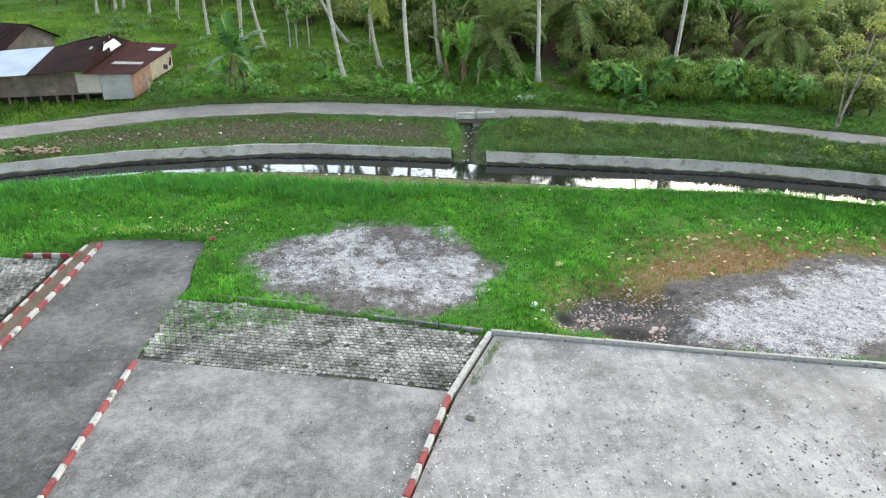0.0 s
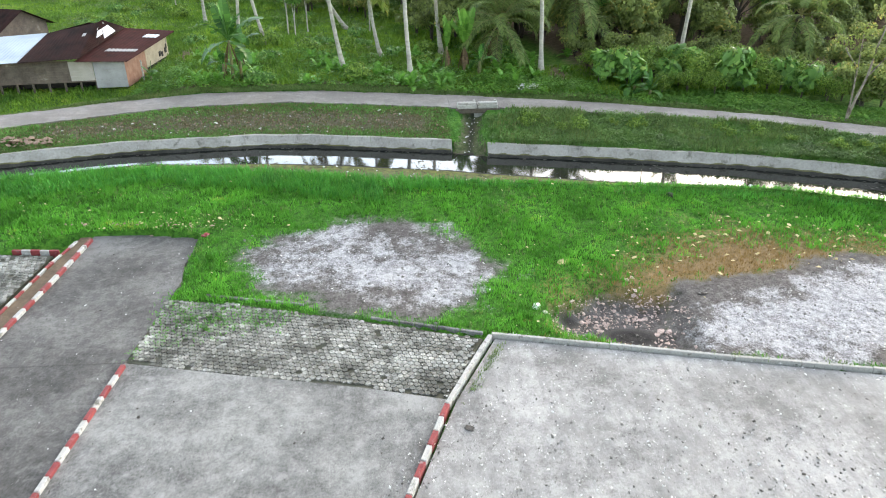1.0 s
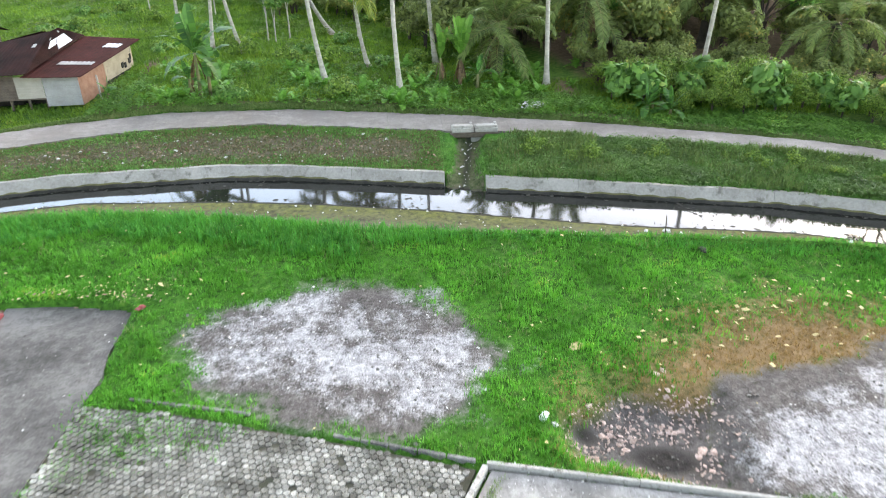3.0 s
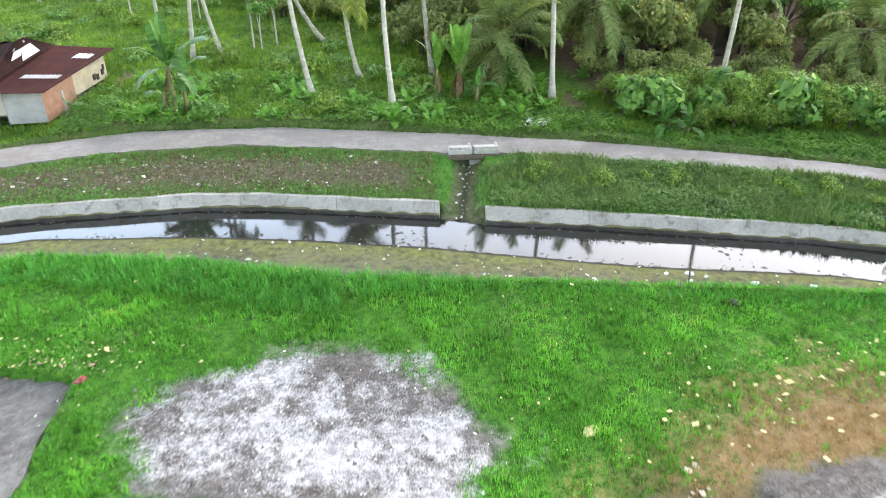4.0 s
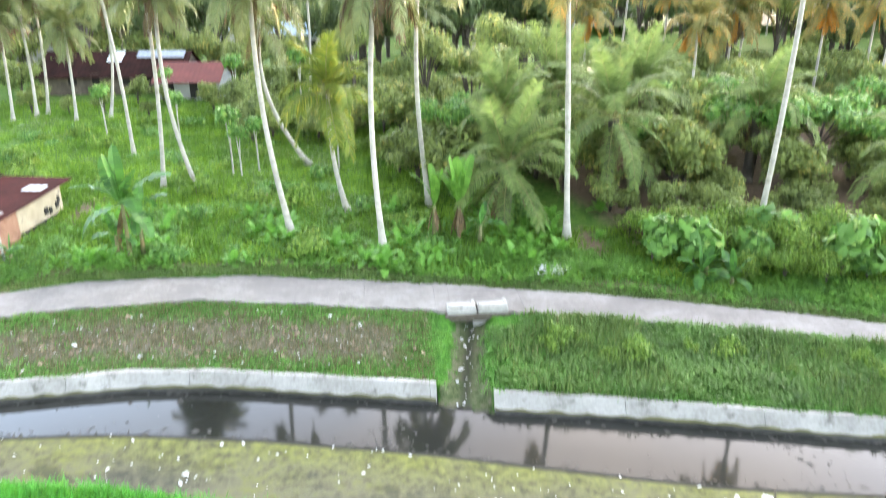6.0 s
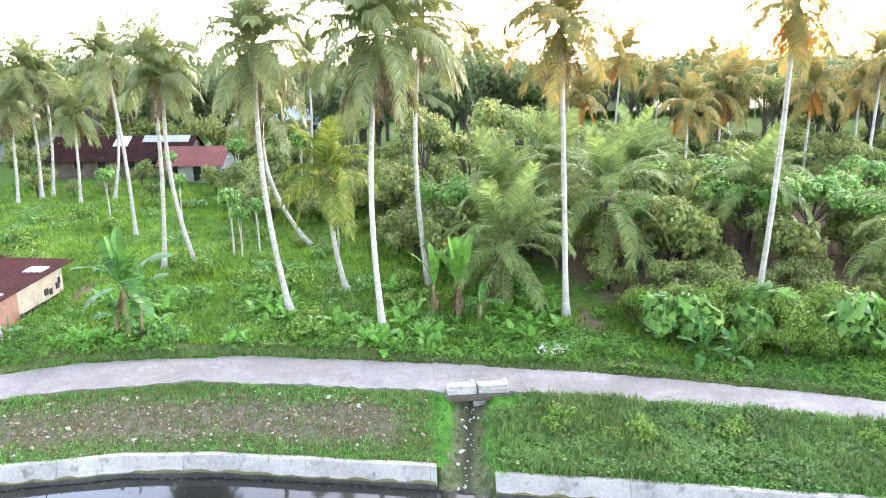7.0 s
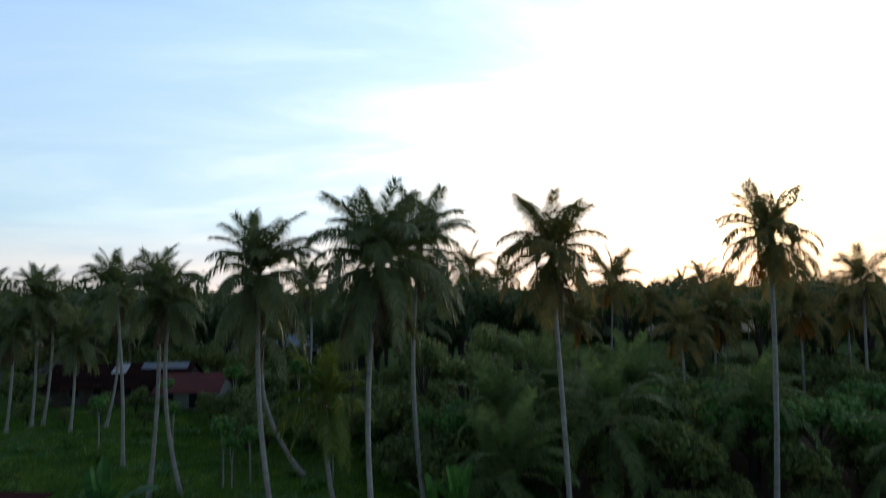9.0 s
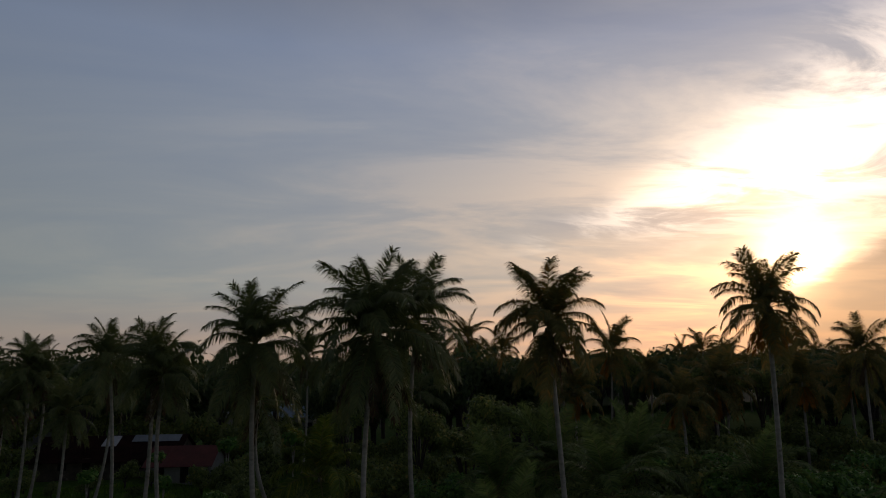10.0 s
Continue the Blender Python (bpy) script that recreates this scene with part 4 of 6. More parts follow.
def frond_arrays(length, rise, droop, hang, n=46, leaflet=1.0, width=0.02, seed=0):
    """A feather leaf from the origin along +x: a stalk and two combs of long thin leaflets that spread and hang."""
    r = np.random.default_rng(seed)
    s = np.linspace(0, 1, 13)
    ang = np.radians(rise - droop * s ** 1.5)
    step = length / 12
    px = np.concatenate([[0], np.cumsum(np.cos(ang[:-1]) * step)])
    pz = np.concatenate([[0], np.cumsum(np.sin(ang[:-1]) * step)])
    py = 0.2 * length * r.uniform(-0.5, 0.5) * s ** 2
    stalk = tube([(a, b, c) for a, b, c in zip(px, py, pz)], [0.045 * (1 - 0.82 * q) for q in s], 4, False)
    V, Q, T = list(map(tuple, stalk[0])), list(stalk[1]), []
    down = np.array([0, 0, -1.0])
    for i in range(n):
        q = min(0.15 + 0.85 * (i + r.uniform(-0.3, 0.3)) / (n - 1), 1.0)
        o = np.array([np.interp(q, s, px), np.interp(q, s, py), np.interp(q, s, pz)])
        a = np.interp(q, s, ang)
        t = np.array([math.cos(a), 0, math.sin(a)])
        up = np.array([-math.sin(a), 0, math.cos(a)])
        size = leaflet * (0.3 + 0.7 * math.sin(math.pi * (0.2 + 0.7 * q)) ** 0.9)
        for side in (-1, 1):
            if r.random() < 0.05:
                continue
            L = size * r.uniform(0.8, 1.12)
            d = (0.4 + 0.55 * q ** 2) * t + side * np.array([0, 0.9, 0]) + r.uniform(0.05, 0.3) * up + r.normal(scale=0.05, size=3)
            d /= np.linalg.norm(d)
            w = np.cross(d, up + 0.45 * r.normal(size=3))
            w = w / np.linalg.norm(w) * width
            k1, k2 = hang * r.uniform(0.1, 0.2), hang * r.uniform(0.75, 1.0)
            p1 = o + d * L * 0.45 + down * k1 * L * 0.5
            far = d * (1 - 0.55 * hang) + down * k2
            p2 = p1 + far / np.linalg.norm(far) * L * 0.55
            k = len(V)
            V += [tuple(o - w * 0.6), tuple(o + w * 0.6), tuple(p1 + w), tuple(p1 - w), tuple(p2)]
            Q.append((k, k + 1, k + 2, k + 3))
            T.append((k + 3, k + 2, k + 4))
    return np.array(V), Q, T


def frond_mesh(name, material, **kw):
    v, q, t = frond_arrays(**kw)
    me = quick_mesh(name, v, q, t)
    me.materials.append(material)
    me.materials.append(M_RACHIS)
    for face in list(me.polygons)[:48]:
        face.material_index = 1
    return me


def frond_set(material, tag, length=4.3, n=92, leaflet=1.0, width=0.023, hang=1.0):
    """Leaves from the upright spear to the hanging old ones, by rise."""
    out = []
    for k, (rise, droop, bend) in enumerate(((86, 34, 0.4), (77, 54, 0.55), (66, 78, 0.7), (53, 100, 0.85), (36, 112, 0.95), (12, 98, 0.95), (-14, 70, 0.85), (-38, 46, 0.8), (-60, 26, 0.75))):
        out.append(frond_mesh("frond_" + tag, material, length=length * (0.9, 0.92, 0.92, 0.9, 0.9, 0.9, 0.92, 0.97, 1)[k], rise=rise, droop=droop, hang=hang * bend, n=int(n * 1.15) if k < 5 else n, leaflet=leaflet, width=width * (1.05, 1.1, 1.15, 1.22, 1.22, 1.2, 1.05, 0.95, 0.95)[k], seed=100 + k))
    return out


FRONDS = frond_set(M_FROND, "green")
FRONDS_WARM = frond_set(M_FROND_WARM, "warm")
FRONDS_GOLD = frond_set(M_FROND_GOLD, "gold", 3.6)
FRONDS_OIL = frond_set(M_FROND_OIL, "oil", 5.2, 84, 0.9, 0.026, 0.5)
DEAD = [frond_mesh("dry_frond", M_FROND_DEAD, length=3.4, rise=a, droop=b, hang=1.1, n=40, leaflet=0.75, width=0.035, seed=7 + k) for k, (a, b) in enumerate(((-52, 30), (-66, 18), (-78, 8)))]
DEAD_RUST = [frond_mesh("dry_frond", M_FROND_RUST, length=2.7, rise=a, droop=b, hang=1.1, n=40, leaflet=0.75, width=0.04, seed=7 + k) for k, (a, b) in enumerate(((-50, 30), (-64, 18), (-76, 8)))]


def palm_trunk(base, top, r0, r1, bend, parent, material, rings=26):
    b, t = Vector(base), Vector(top)
    pts, rad = [], []
    side = Vector((t.x - b.x, t.y - b.y, 0))
    for i in range(rings + 1):
        s = i / rings
        p = b.lerp(t, s)
        shift = 1 - (1 - s) ** 2 - s
        p = p + side * shift * 0.9 + Vector((bend, 0.3 * bend, 0)) * math.sin(math.pi * s)
        pts.append(p)
        flare = 0.9 * math.exp(-s * 22)
        rad.append((r0 + (r1 - r0) * s ** 0.7) * (1 + flare) * (1.0 + 0.012 * (i % 2)))
    v, f = tube(pts, rad, 9)
    return link("trunk", v, f, material, parent, smooth=True), pts[-1]


_bm = bmesh.new()
bmesh.ops.create_icosphere(_bm, subdivisions=1, radius=0.12, matrix=Matrix.Diagonal((1, 1, 1.25, 1)))
NUT = bpy.data.meshes.new("coconut")
_bm.to_mesh(NUT)
_bm.free()
NUT.materials.append(M_STEM)


def coconut_palm(base, top, label, fronds=24, size=1.0, bend=0.0, greens=None, dead=None, n_dead=5, nuts=True, r0=0.17, r1=0.11, low=-60, seed=0, bark=None, group="coconut palms", high=84):
    r = random.Random(seed)
    greens, dead = greens or FRONDS, dead or DEAD
    base, top = (base[0], base[1] + 0.56), (top[0], top[1] + 0.56, top[2] + min(3.4, 0.04 * (base[1] - 17.3)))
    z = float(height(base[0], base[1])) - 0.05
    tree = tagged(empty("coconut_palm", pose(base[0], base[1], z)), label, "palm tree", group)
    tip = Vector((top[0] - base[0], top[1] - base[1], top[2] - z))
    palm_trunk((0, 0, 0), tip, r0, r1, bend, tree, bark or M_TRUNK)
    for k in range(fronds):
        s = (k + 0.5) / fronds
        rise = float(np.interp(s, (0, 0.28, 0.66, 1), (high, 62, 2, low))) + r.uniform(-8, 8)
        pick = min(range(9), key=lambda i: abs((84, 74, 60, 44, 26, 6, -16, -38, -60)[i] - rise))
        ob = new("frond", greens[pick])
        ob.parent = tree
        m = pose(0, 0, 0, r.uniform(-24, 24), 0, k * 137.5 + r.uniform(-14, 14) + seed * 40)
        ob.matrix_basis = Matrix.Translation(tip + Vector((0, 0, 0.25 * (1 - s)))) @ m @ pose(0, 0, 0, 0, r.uniform(-5, 5), 0) @ Matrix.Scale(size * r.uniform(0.86, 1.1), 4)
    for k in range(n_dead):
        ob = new("dry_frond", dead[k % 3])
        ob.parent = tree
        ob["label"] = "withered brown hanging frond"
        ob.matrix_basis = Matrix.Translation(tip + Vector((0, 0, -0.15))) @ pose(0, 0, 0, r.uniform(-20, 20), 0, k * 360 / max(n_dead, 1) + r.uniform(-30, 30)) @ Matrix.Scale(size * r.uniform(0.75, 1.05), 4)
    if nuts:
        for k in range(7):
            a = r.uniform(0, 6.283)
            ob = new("coconut", NUT)
            ob.parent = tree
            ob.matrix_basis = Matrix.Translation((tip.x + 0.26 * math.cos(a), tip.y + 0.26 * math.sin(a), tip.z - r.uniform(0.05, 0.45))) @ Matrix.Scale(r.uniform(0.85, 1.15), 4)
    return tree


def leaf_cloud(n, blobs, leaf, r, flat=0.35, shape="oval"):
    """Leaves scattered through ellipsoid clumps; each leaf is two folded quads. blobs: x, y, z, rx, ry, rz."""
    b = np.array(blobs)
    vol = b[:, 3] * b[:, 4] * b[:, 5]
    pick = r.choice(len(b), n, p=vol ** 0.67 / (vol ** 0.67).sum())
    d = r.normal(size=(n, 3))
    d /= np.linalg.norm(d, axis=1)[:, None]
    rad = r.uniform(0.55, 1.05, n)[:, None]
    c = b[pick, :3] + d * b[pick, 3:] * rad
    nrm = d * (1, 1, 1) + r.normal(scale=0.45, size=(n, 3)) + (0, 0, flat)
    nrm /= np.linalg.norm(nrm, axis=1)[:, None]
    t = np.cross(nrm, r.normal(size=(n, 3)))
    t /= np.linalg.norm(t, axis=1)[:, None]
    t[:, 2] -= 0.25
    w = np.cross(nrm, t)
    w /= np.linalg.norm(w, axis=1)[:, None]
    L = leaf * r.uniform(0.65, 1.25, n)[:, None]
    W = L * 0.3
    v = np.stack([c - t * L * 0.5, c - nrm * L * 0.06 + w * W, c + t * L * 0.5 - nrm * 0.1 * L, c - nrm * L * 0.06 - w * W, c + nrm * L * 0.04], 1).reshape(-1, 3)
    k = 5 * np.arange(n)[:, None]
    tris = np.concatenate([k + (0, 1, 4), k + (1, 2, 4), k + (2, 3, 4), k + (3, 0, 4)])
    return v, tris


def leafy(name, n, blobs, leaf, material, seed, flat=0.35):
    v, t = leaf_cloud(n, blobs, leaf, np.random.default_rng(seed), flat)
    me = quick_mesh(name, v, None, t)
    me.materials.append(material)
    return me


def blob_ring(r, n, spread, lift, size, tall):
    out = []
    for k in range(n):
        a = r.uniform(0, 6.283)
        q = spread * math.sqrt(r.random())
        s = size * r.uniform(0.65, 1.2)
        out.append((q * math.cos(a), q * math.sin(a), lift + r.uniform(-0.3, 0.6) * tall, s, s * r.uniform(0.8, 1.1), s * r.uniform(0.6, 0.9)))
    return out


def tree_kind(seed, spread, lift, clump, tall, blobs, leaves, leaf, material, bark, trunk_r, flat=0.35):
    """One tree or bush to copy: leaf mesh and stem mesh."""
    r = random.Random(seed)
    bl = blob_ring(r, blobs, spread, lift, clump, tall)
    crown = leafy("crown", leaves, bl, leaf, material, seed, flat)
    V, F = [], []
    for (x, y, z, *_), s in zip(bl, [1.0] + [0.55] * len(bl)):
        pts = [(0.03 * x, 0.03 * y, -0.15), (0.1 * x, 0.1 * y, 0.5 * z), (0.55 * x, 0.55 * y, 0.8 * z), (x, y, z)]
        v, f = tube(pts, [trunk_r * s, trunk_r * 0.8 * s, trunk_r * 0.5 * s, trunk_r * 0.18 * s], 6)
        k = len(V)
        V += v
        F += [tuple(i + k for i in q) for q in f]
    stem = bpy.data.meshes.new("trunk")
    stem.from_pydata([tuple(p) for p in V], [], F)
    stem.materials.append(bark)
    return crown, stem


def plant(name, kind, x, y, scale, label, category, group, turn=None, z=None):
    crown, stem = kind
    zz = float(height(x, y)) if z is None else z
    t = tagged(empty(name, pose(x, y, zz, 0, 0, random.uniform(0, 360) if turn is None else turn) @ Matrix.Diagonal((scale, scale, scale * random.uniform(0.88, 1.12), 1))), label, category, group)
    for part_name, me in (("crown", crown), ("trunk", stem)):
        if me is None:
            continue
        ob = new(part_name, me)
        ob.parent = t
    return t


def banana_leaf(length, width, rise, droop, seed):
    """A broad torn banana leaf along +x with a folded midrib."""
    r = np.random.default_rng(seed)
    n = 12
    s = np.linspace(0, 1, n + 1)
    ang = np.radians(rise - droop * s ** 1.4)
    step = length / n
    px = np.concatenate([[0], np.cumsum(np.cos(ang[:-1]) * step)])
    pz = np.concatenate([[0], np.cumsum(np.sin(ang[:-1]) * step)])
    V, Q = [], []
    for i in range(n):
        w0, w1 = (width * math.sin(math.pi * min(1, max(0, (q - 0.1) / 0.95))) ** 0.6 if q > 0.12 else 0.03 for q in (s[i], s[i + 1]))
        for side in (-1, 1):
            gap = 0.86 if r.random() < 0.45 else 1.0
            sag = r.uniform(0.1, 0.45)
            a0, a1 = np.array([px[i], 0, pz[i]]), np.array([px[i + 1], 0, pz[i + 1]])
            e = a0 + (a1 - a0) * gap
            k = len(V)
            V += [tuple(a0), tuple(a1), (e[0] + 0.05, side * w1, e[2] + w1 * (0.25 - sag)), (a0[0] + 0.05, side * w0, a0[2] + w0 * (0.25 - sag))]
            Q.append((k, k + 1, k + 2, k + 3) if side < 0 else (k + 3, k + 2, k + 1, k))
    return np.array(V), Q


BANANA_LEAVES = []
for k, (rise, droop) in enumerate(((86, 12), (74, 45), (58, 75), (40, 95), (15, 95), (-10, 75))):
    v, q = banana_leaf(2.3, 0.38, rise, droop, k)
    me = quick_mesh("banana_leaf", v, q)
    me.materials.append(M_BANANA)
    BANANA_LEAVES.append(me)
DRY_BANANA = quick_mesh("dry_leaf", *banana_leaf(1.7, 0.16, -70, 15, 9))
DRY_BANANA.materials.append(M_FROND_DEAD)


PALE_LEAVES = []
for k in range(3):
    v, q = banana_leaf(2.6, 0.34, 86 - 5 * k, (10, 26, 60)[k], 20 + k)
    me = quick_mesh("pale_banana_leaf", v, q)
    me.materials.append(M_BANANA_PALE)
    PALE_LEAVES.append(me)


def banana_plant(x, y, stem, leaves, size, label, seed, upright=0.0, dry=2, kinds=None):
    r = random.Random(seed)
    kinds = kinds or BANANA_LEAVES
    tree = tagged(empty("banana_plant", pose(x, y, float(height(x, y)) - 0.03)), label, "banana plant", "banana plants")
    v, f = tube([(0, 0, 0), (0.03, 0.02, stem * 0.5), (0.05, 0.0, stem)], [0.13, 0.1, 0.07], 8)
    link("stem", v, f, M_STEM, tree, "green and brown sheathed stem", True)
    for k in range(leaves):
        i = min(len(kinds) - 1, int(len(kinds) * (k + 0.3) / leaves * (1 - upright)))
        ob = new("leaf", kinds[i])
        ob.parent = tree
        ob.matrix_basis = pose(0.05, 0, stem, r.uniform(-12, 12), 0, k * 137 + r.uniform(-20, 20) + seed * 50) @ Matrix.Scale(size * r.uniform(0.8, 1.1), 4)
    for k in range(dry):
        ob = new("dry_leaf", DRY_BANANA)
        ob.parent = tree
        ob["label"] = "withered brown hanging leaf"
        ob.matrix_basis = pose(0.04, 0, stem * 0.95, 0, 0, k * 150 + r.uniform(0, 90)) @ Matrix.Scale(size * r.uniform(0.7, 1), 4)
    return tree


# near palms along the road: base x, base y, top x, top z, trunk bend, leaf scale
NEAR_PALMS = [
    (0.1, 51.2, 0.3, 14.15, -0.5, 1.12), (2.9, 58.4, 2.7, 14.9, -0.5, 1.0), (9.9, 51.8, 9.2, 14.55, 0.2, 0.9),
    (-4.9, 53.8, -5.9, 13.65, -0.25, 0.95), (20.1, 51.2, 20.65, 15.2, 0.1, 0.8),
]
for k, (bx, by, tx, tz, bend, size) in enumerate(NEAR_PALMS):
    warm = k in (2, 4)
    coconut_palm((bx, by), (tx, by + 0.3, tz), ("sparse sun-tinted" if warm else "tall dense") + " coconut palm with a pale slender trunk", (40, 34, 32, 36, 32)[k], size, bend, FRONDS_WARM if warm else FRONDS, DEAD_RUST if k == 4 else DEAD, (6, 5, 9, 7, 9)[k], seed=k + 1, r0=0.165, r1=0.11, low=(-66, -64, -62, -66, -64)[k])
LEFT_PALMS = [
    (-14.2, 62.5, -13.7, 12.6, 0.1, 0.95), (-11.7, 61.4, -12.7, 11.8, -0.4, 0.9), (-18.7, 70.8, -19.4, 12.4, 0.3, 1.0), (-24.8, 83.5, -23.8, 10.2, 0.2, 1.0),
    (-31.8, 84.7, -31.8, 11.4, 0.2, 0.95), (-27.6, 82.9, -27.3, 7.4, 0.0, 0.95), (-33.6, 83.9, -33.2, 8.0, 0.0, 0.9), (-31.2, 85.6, -30.6, 10.2, 0.1, 0.85),
    (-7.6, 92, -7.3, 11.6, 0.2, 1.1), (-43, 92, -42.6, 10.2, 0.2, 1.0),
]
for k, (bx, by, tx, tz, bend, size) in enumerate(LEFT_PALMS):
    coconut_palm((bx, by), (tx, by + 0.2, tz), "slim coconut palm standing in the meadow", 26, size * 0.84, bend, n_dead=4, seed=k + 20, r0=0.14, r1=0.11, group="meadow palms", high=84)
RIGHT_PALMS = [
    (26.5, 96.9, 27.2, 11.7, 0.0, 1.25), (11.3, 106.5, 11.6, 13.4, 0.1, 1.1), (35.2, 88.0, 35.1, 8.2, 0.0, 1.3), (42.7, 84.9, 42.8, 8.8, 0.0, 1.1),
    (45.2, 78.9, 45.4, 11.8, 0.0, 1.0), (32.9, 100.3, 33.1, 9.0, 0.0, 0.85), (26.2, 76.0, 26.3, 8.0, 0.2, 0.9), (38.5, 93, 38.9, 8.2, 0.0, 1.1), (50, 88, 50, 8.8, 0, 1.1), (20, 88, 20.2, 8.0, 0.1, 1.1),
]
for k, (bx, by, tx, tz, bend, size) in enumerate(RIGHT_PALMS):
    # palms towards the sun take the leaf copy that holds its warm light
    coconut_palm((bx, by), (tx, by + 0.2, tz), "coconut palm with sun-tinted yellowish fronds above the thicket", 22, size * 0.92, bend, FRONDS_WARM, DEAD_RUST if k % 3 != 1 else DEAD, 6, seed=k + 40, r0=0.15, r1=0.11, group="thicket palms", high=82)
coconut_palm((-2.1, 57.6), (-2.8, 57.4, 6.3), "young coconut palm with yellow-green fronds", 17, 1.05, -0.1, FRONDS_GOLD, DEAD, 1, False, seed=61, low=-45)
coconut_palm((-5.2, 67.0), (-7.8, 67.0, 9.6), "leaning coconut palm with a bare curved trunk", 15, 0.9, -0.6, FRONDS, DEAD, 3, True, seed=62)
for k, (x, y, h, s) in enumerate(((6.9, 54.6, 2.6, 0.95), (13.6, 57.5, 4.6, 1.0), (24.0, 60.5, 4.2, 0.95), (29.5, 52.5, 3.2, 0.9), (12, 66, 4.6, 1.05), (18.5, 67, 4.4, 1.0), (7.5, 61, 4.2, 0.9))):
    coconut_palm((x, y), (x + 0.2, y, h), "stout oil palm with long arching fronds and dark trunk", 28, s, 0, FRONDS_OIL, DEAD, 4, False, 0.34, 0.3, -55, 70 + k, M_TRUNK_DARK, "oil palms")

# bananas
banana_plant(-12.7, 51.8, 3.0, 11, 1.25, "large banana plant with broad green leaves beside the road", 1)
banana_plant(-12.2, 52.3, 2.4, 6, 0.85, "banana plant with brown withered stem", 2)
banana_plant(-13.4, 52.1, 1.2, 6, 0.6, "young banana plant in the verge", 3, dry=1)
banana_plant(2.8, 53.2, 2.0, 6, 0.85, "upright banana plant with pale leaves and withered skirts", 4, 0.1, 6, PALE_LEAVES)
banana_plant(4.1, 52.9, 2.1, 9, 1.0, "upright banana plant with pale leaves and withered skirts", 5, 0.1, 8, PALE_LEAVES)
banana_plant(5.2, 52.4, 1.0, 5, 0.6, "low banana sucker with spread leaves", 6, 0, 0)
for k, (x, y) in enumerate(((14.9, 46.9), (16.2, 46.4), (15.5, 47.6))):
    banana_plant(x, y, 0.55, 7, 0.62, "low young banana plant at the roadside", 10 + k, 0.1, 0)
banana_plant(-18.4, 51.6, 0.5, 5, 0.5, "small banana sucker by the house", 15, 0.2, 0)

# bushes and trees by kind
BIGLEAF = [tree_kind(200 + k, 0.75, 1.35, 0.7, 1.3, 8, 400, 0.6, M_BIGLEAF, M_TRUNK_DARK, 0.05, 0.6) for k in range(2)]
BUSHES = [tree_kind(210 + k, 1.0, 1.2, 0.8, 0.9, 9, 1900, 0.15, M_BUSH, M_TRUNK_DARK, 0.05) for k in range(3)]
SHADE = [tree_kind(220 + k, 3.2, 4.4, 1.05, 0.9, 17, 2000, 0.36, M_BIGLEAF, M_TRUNK_DARK, 0.14, 0.8) for k in range(2)]
JUNGLE = [tree_kind(230 + k, 2.1, 2.6, 1.1, 2.2, 12, 1300, 0.42, M_JUNGLE, M_TRUNK_DARK, 0.1) for k in range(4)]
FAR = [tree_kind(240 + k, 2.6, 6.6, 1.9, 3.2, 13, 1500, 0.55, M_FAR_TREE, M_TRUNK_DARK, 0.2) for k in range(4)]
TALL = [tree_kind(270 + k, 2.0, 8.2, 1.25, 2.0, 12, 2200, 0.32, M_JUNGLE, M_TRUNK_DARK, 0.15, 0.6) for k in range(2)]
PAPAYA = tree_kind(280, 0.25, 2.9, 0.55, 0.6, 3, 240, 0.3, M_BIGLEAF, M_TRUNK, 0.06, 0.5)
LOW = [tree_kind(250 + k, 0.6, 0.4, 0.45, 0.4, 6, 330, 0.2, M_BUSH, M_TRUNK_DARK, 0.03, 0.6)[:1] + (None,) for k in range(2)]
LOW += [(leafy("leaves", 240, [(0, 0, 0.25, 0.6, 0.55, 0.3), (0.5, 0.3, 0.2, 0.4, 0.5, 0.25), (-0.4, 0.35, 0.2, 0.45, 0.4, 0.25)], 0.22, M_BIGLEAF, 255 + k, 0.9), None) for k in range(2)]

for k, (x, y, s) in enumerate(((13.3, 49.7, 1.0), (14.2, 50.6, 0.9), (17.6, 48.9, 0.95), (18.3, 49.4, 0.8), (22.0, 47.9, 1.15), (22.8, 47.2, 0.85), (26.5, 46.2, 1.0), (15.3, 49.4, 1.05), (25.3, 46.9, 0.9), (28.6, 45.6, 1.0), (19.8, 50.6, 1.2))):
    plant("bigleaf_shrub", BIGLEAF[k % 2], x, y - 0.8, s, "broad-leaved green shrub beside the road", "shrub", "roadside shrubs")
for k, (x, y, s) in enumerate(((15.6, 50.6, 1.15), (16.6, 49.9, 0.9), (19.2, 49.6, 1.15), (20.1, 48.7, 1.1), (21, 49.8, 1.1), (24.6, 47.4, 0.9), (27.5, 44.8, 0.8), (29.5, 44, 0.9), (17.4, 48.0, 0.75), (19.0, 47.6, 0.8), (20.7, 47.0, 0.75), (23.7, 48.6, 1.2), (26.6, 47.8, 1.2), (22.6, 50.0, 1.2), (18.0, 51.5, 1.2), (14.0, 52.4, 1.0))):
    plant("bush", BUSHES[k % 3], x, y - 0.8, s, "dense small-leaved green bush beside the road", "bush", "roadside bushes")
for k, (x, y, s) in enumerate(((24.6, 61.5, 1.0), (29.5, 62.5, 1.05), (33.5, 61, 0.9), (17.5, 62.5, 0.85), (12.5, 63.5, 0.8), (20.5, 74, 0.95), (5.5, 64, 0.9), (8.8, 70.0, 1.0), (28.5, 72, 0.95), (38, 70, 1.0))):
    plant("shade_tree", SHADE[k % 2], x, y, s, "spreading broad-leaved tree in flat leafy layers", "tree", "shade trees")
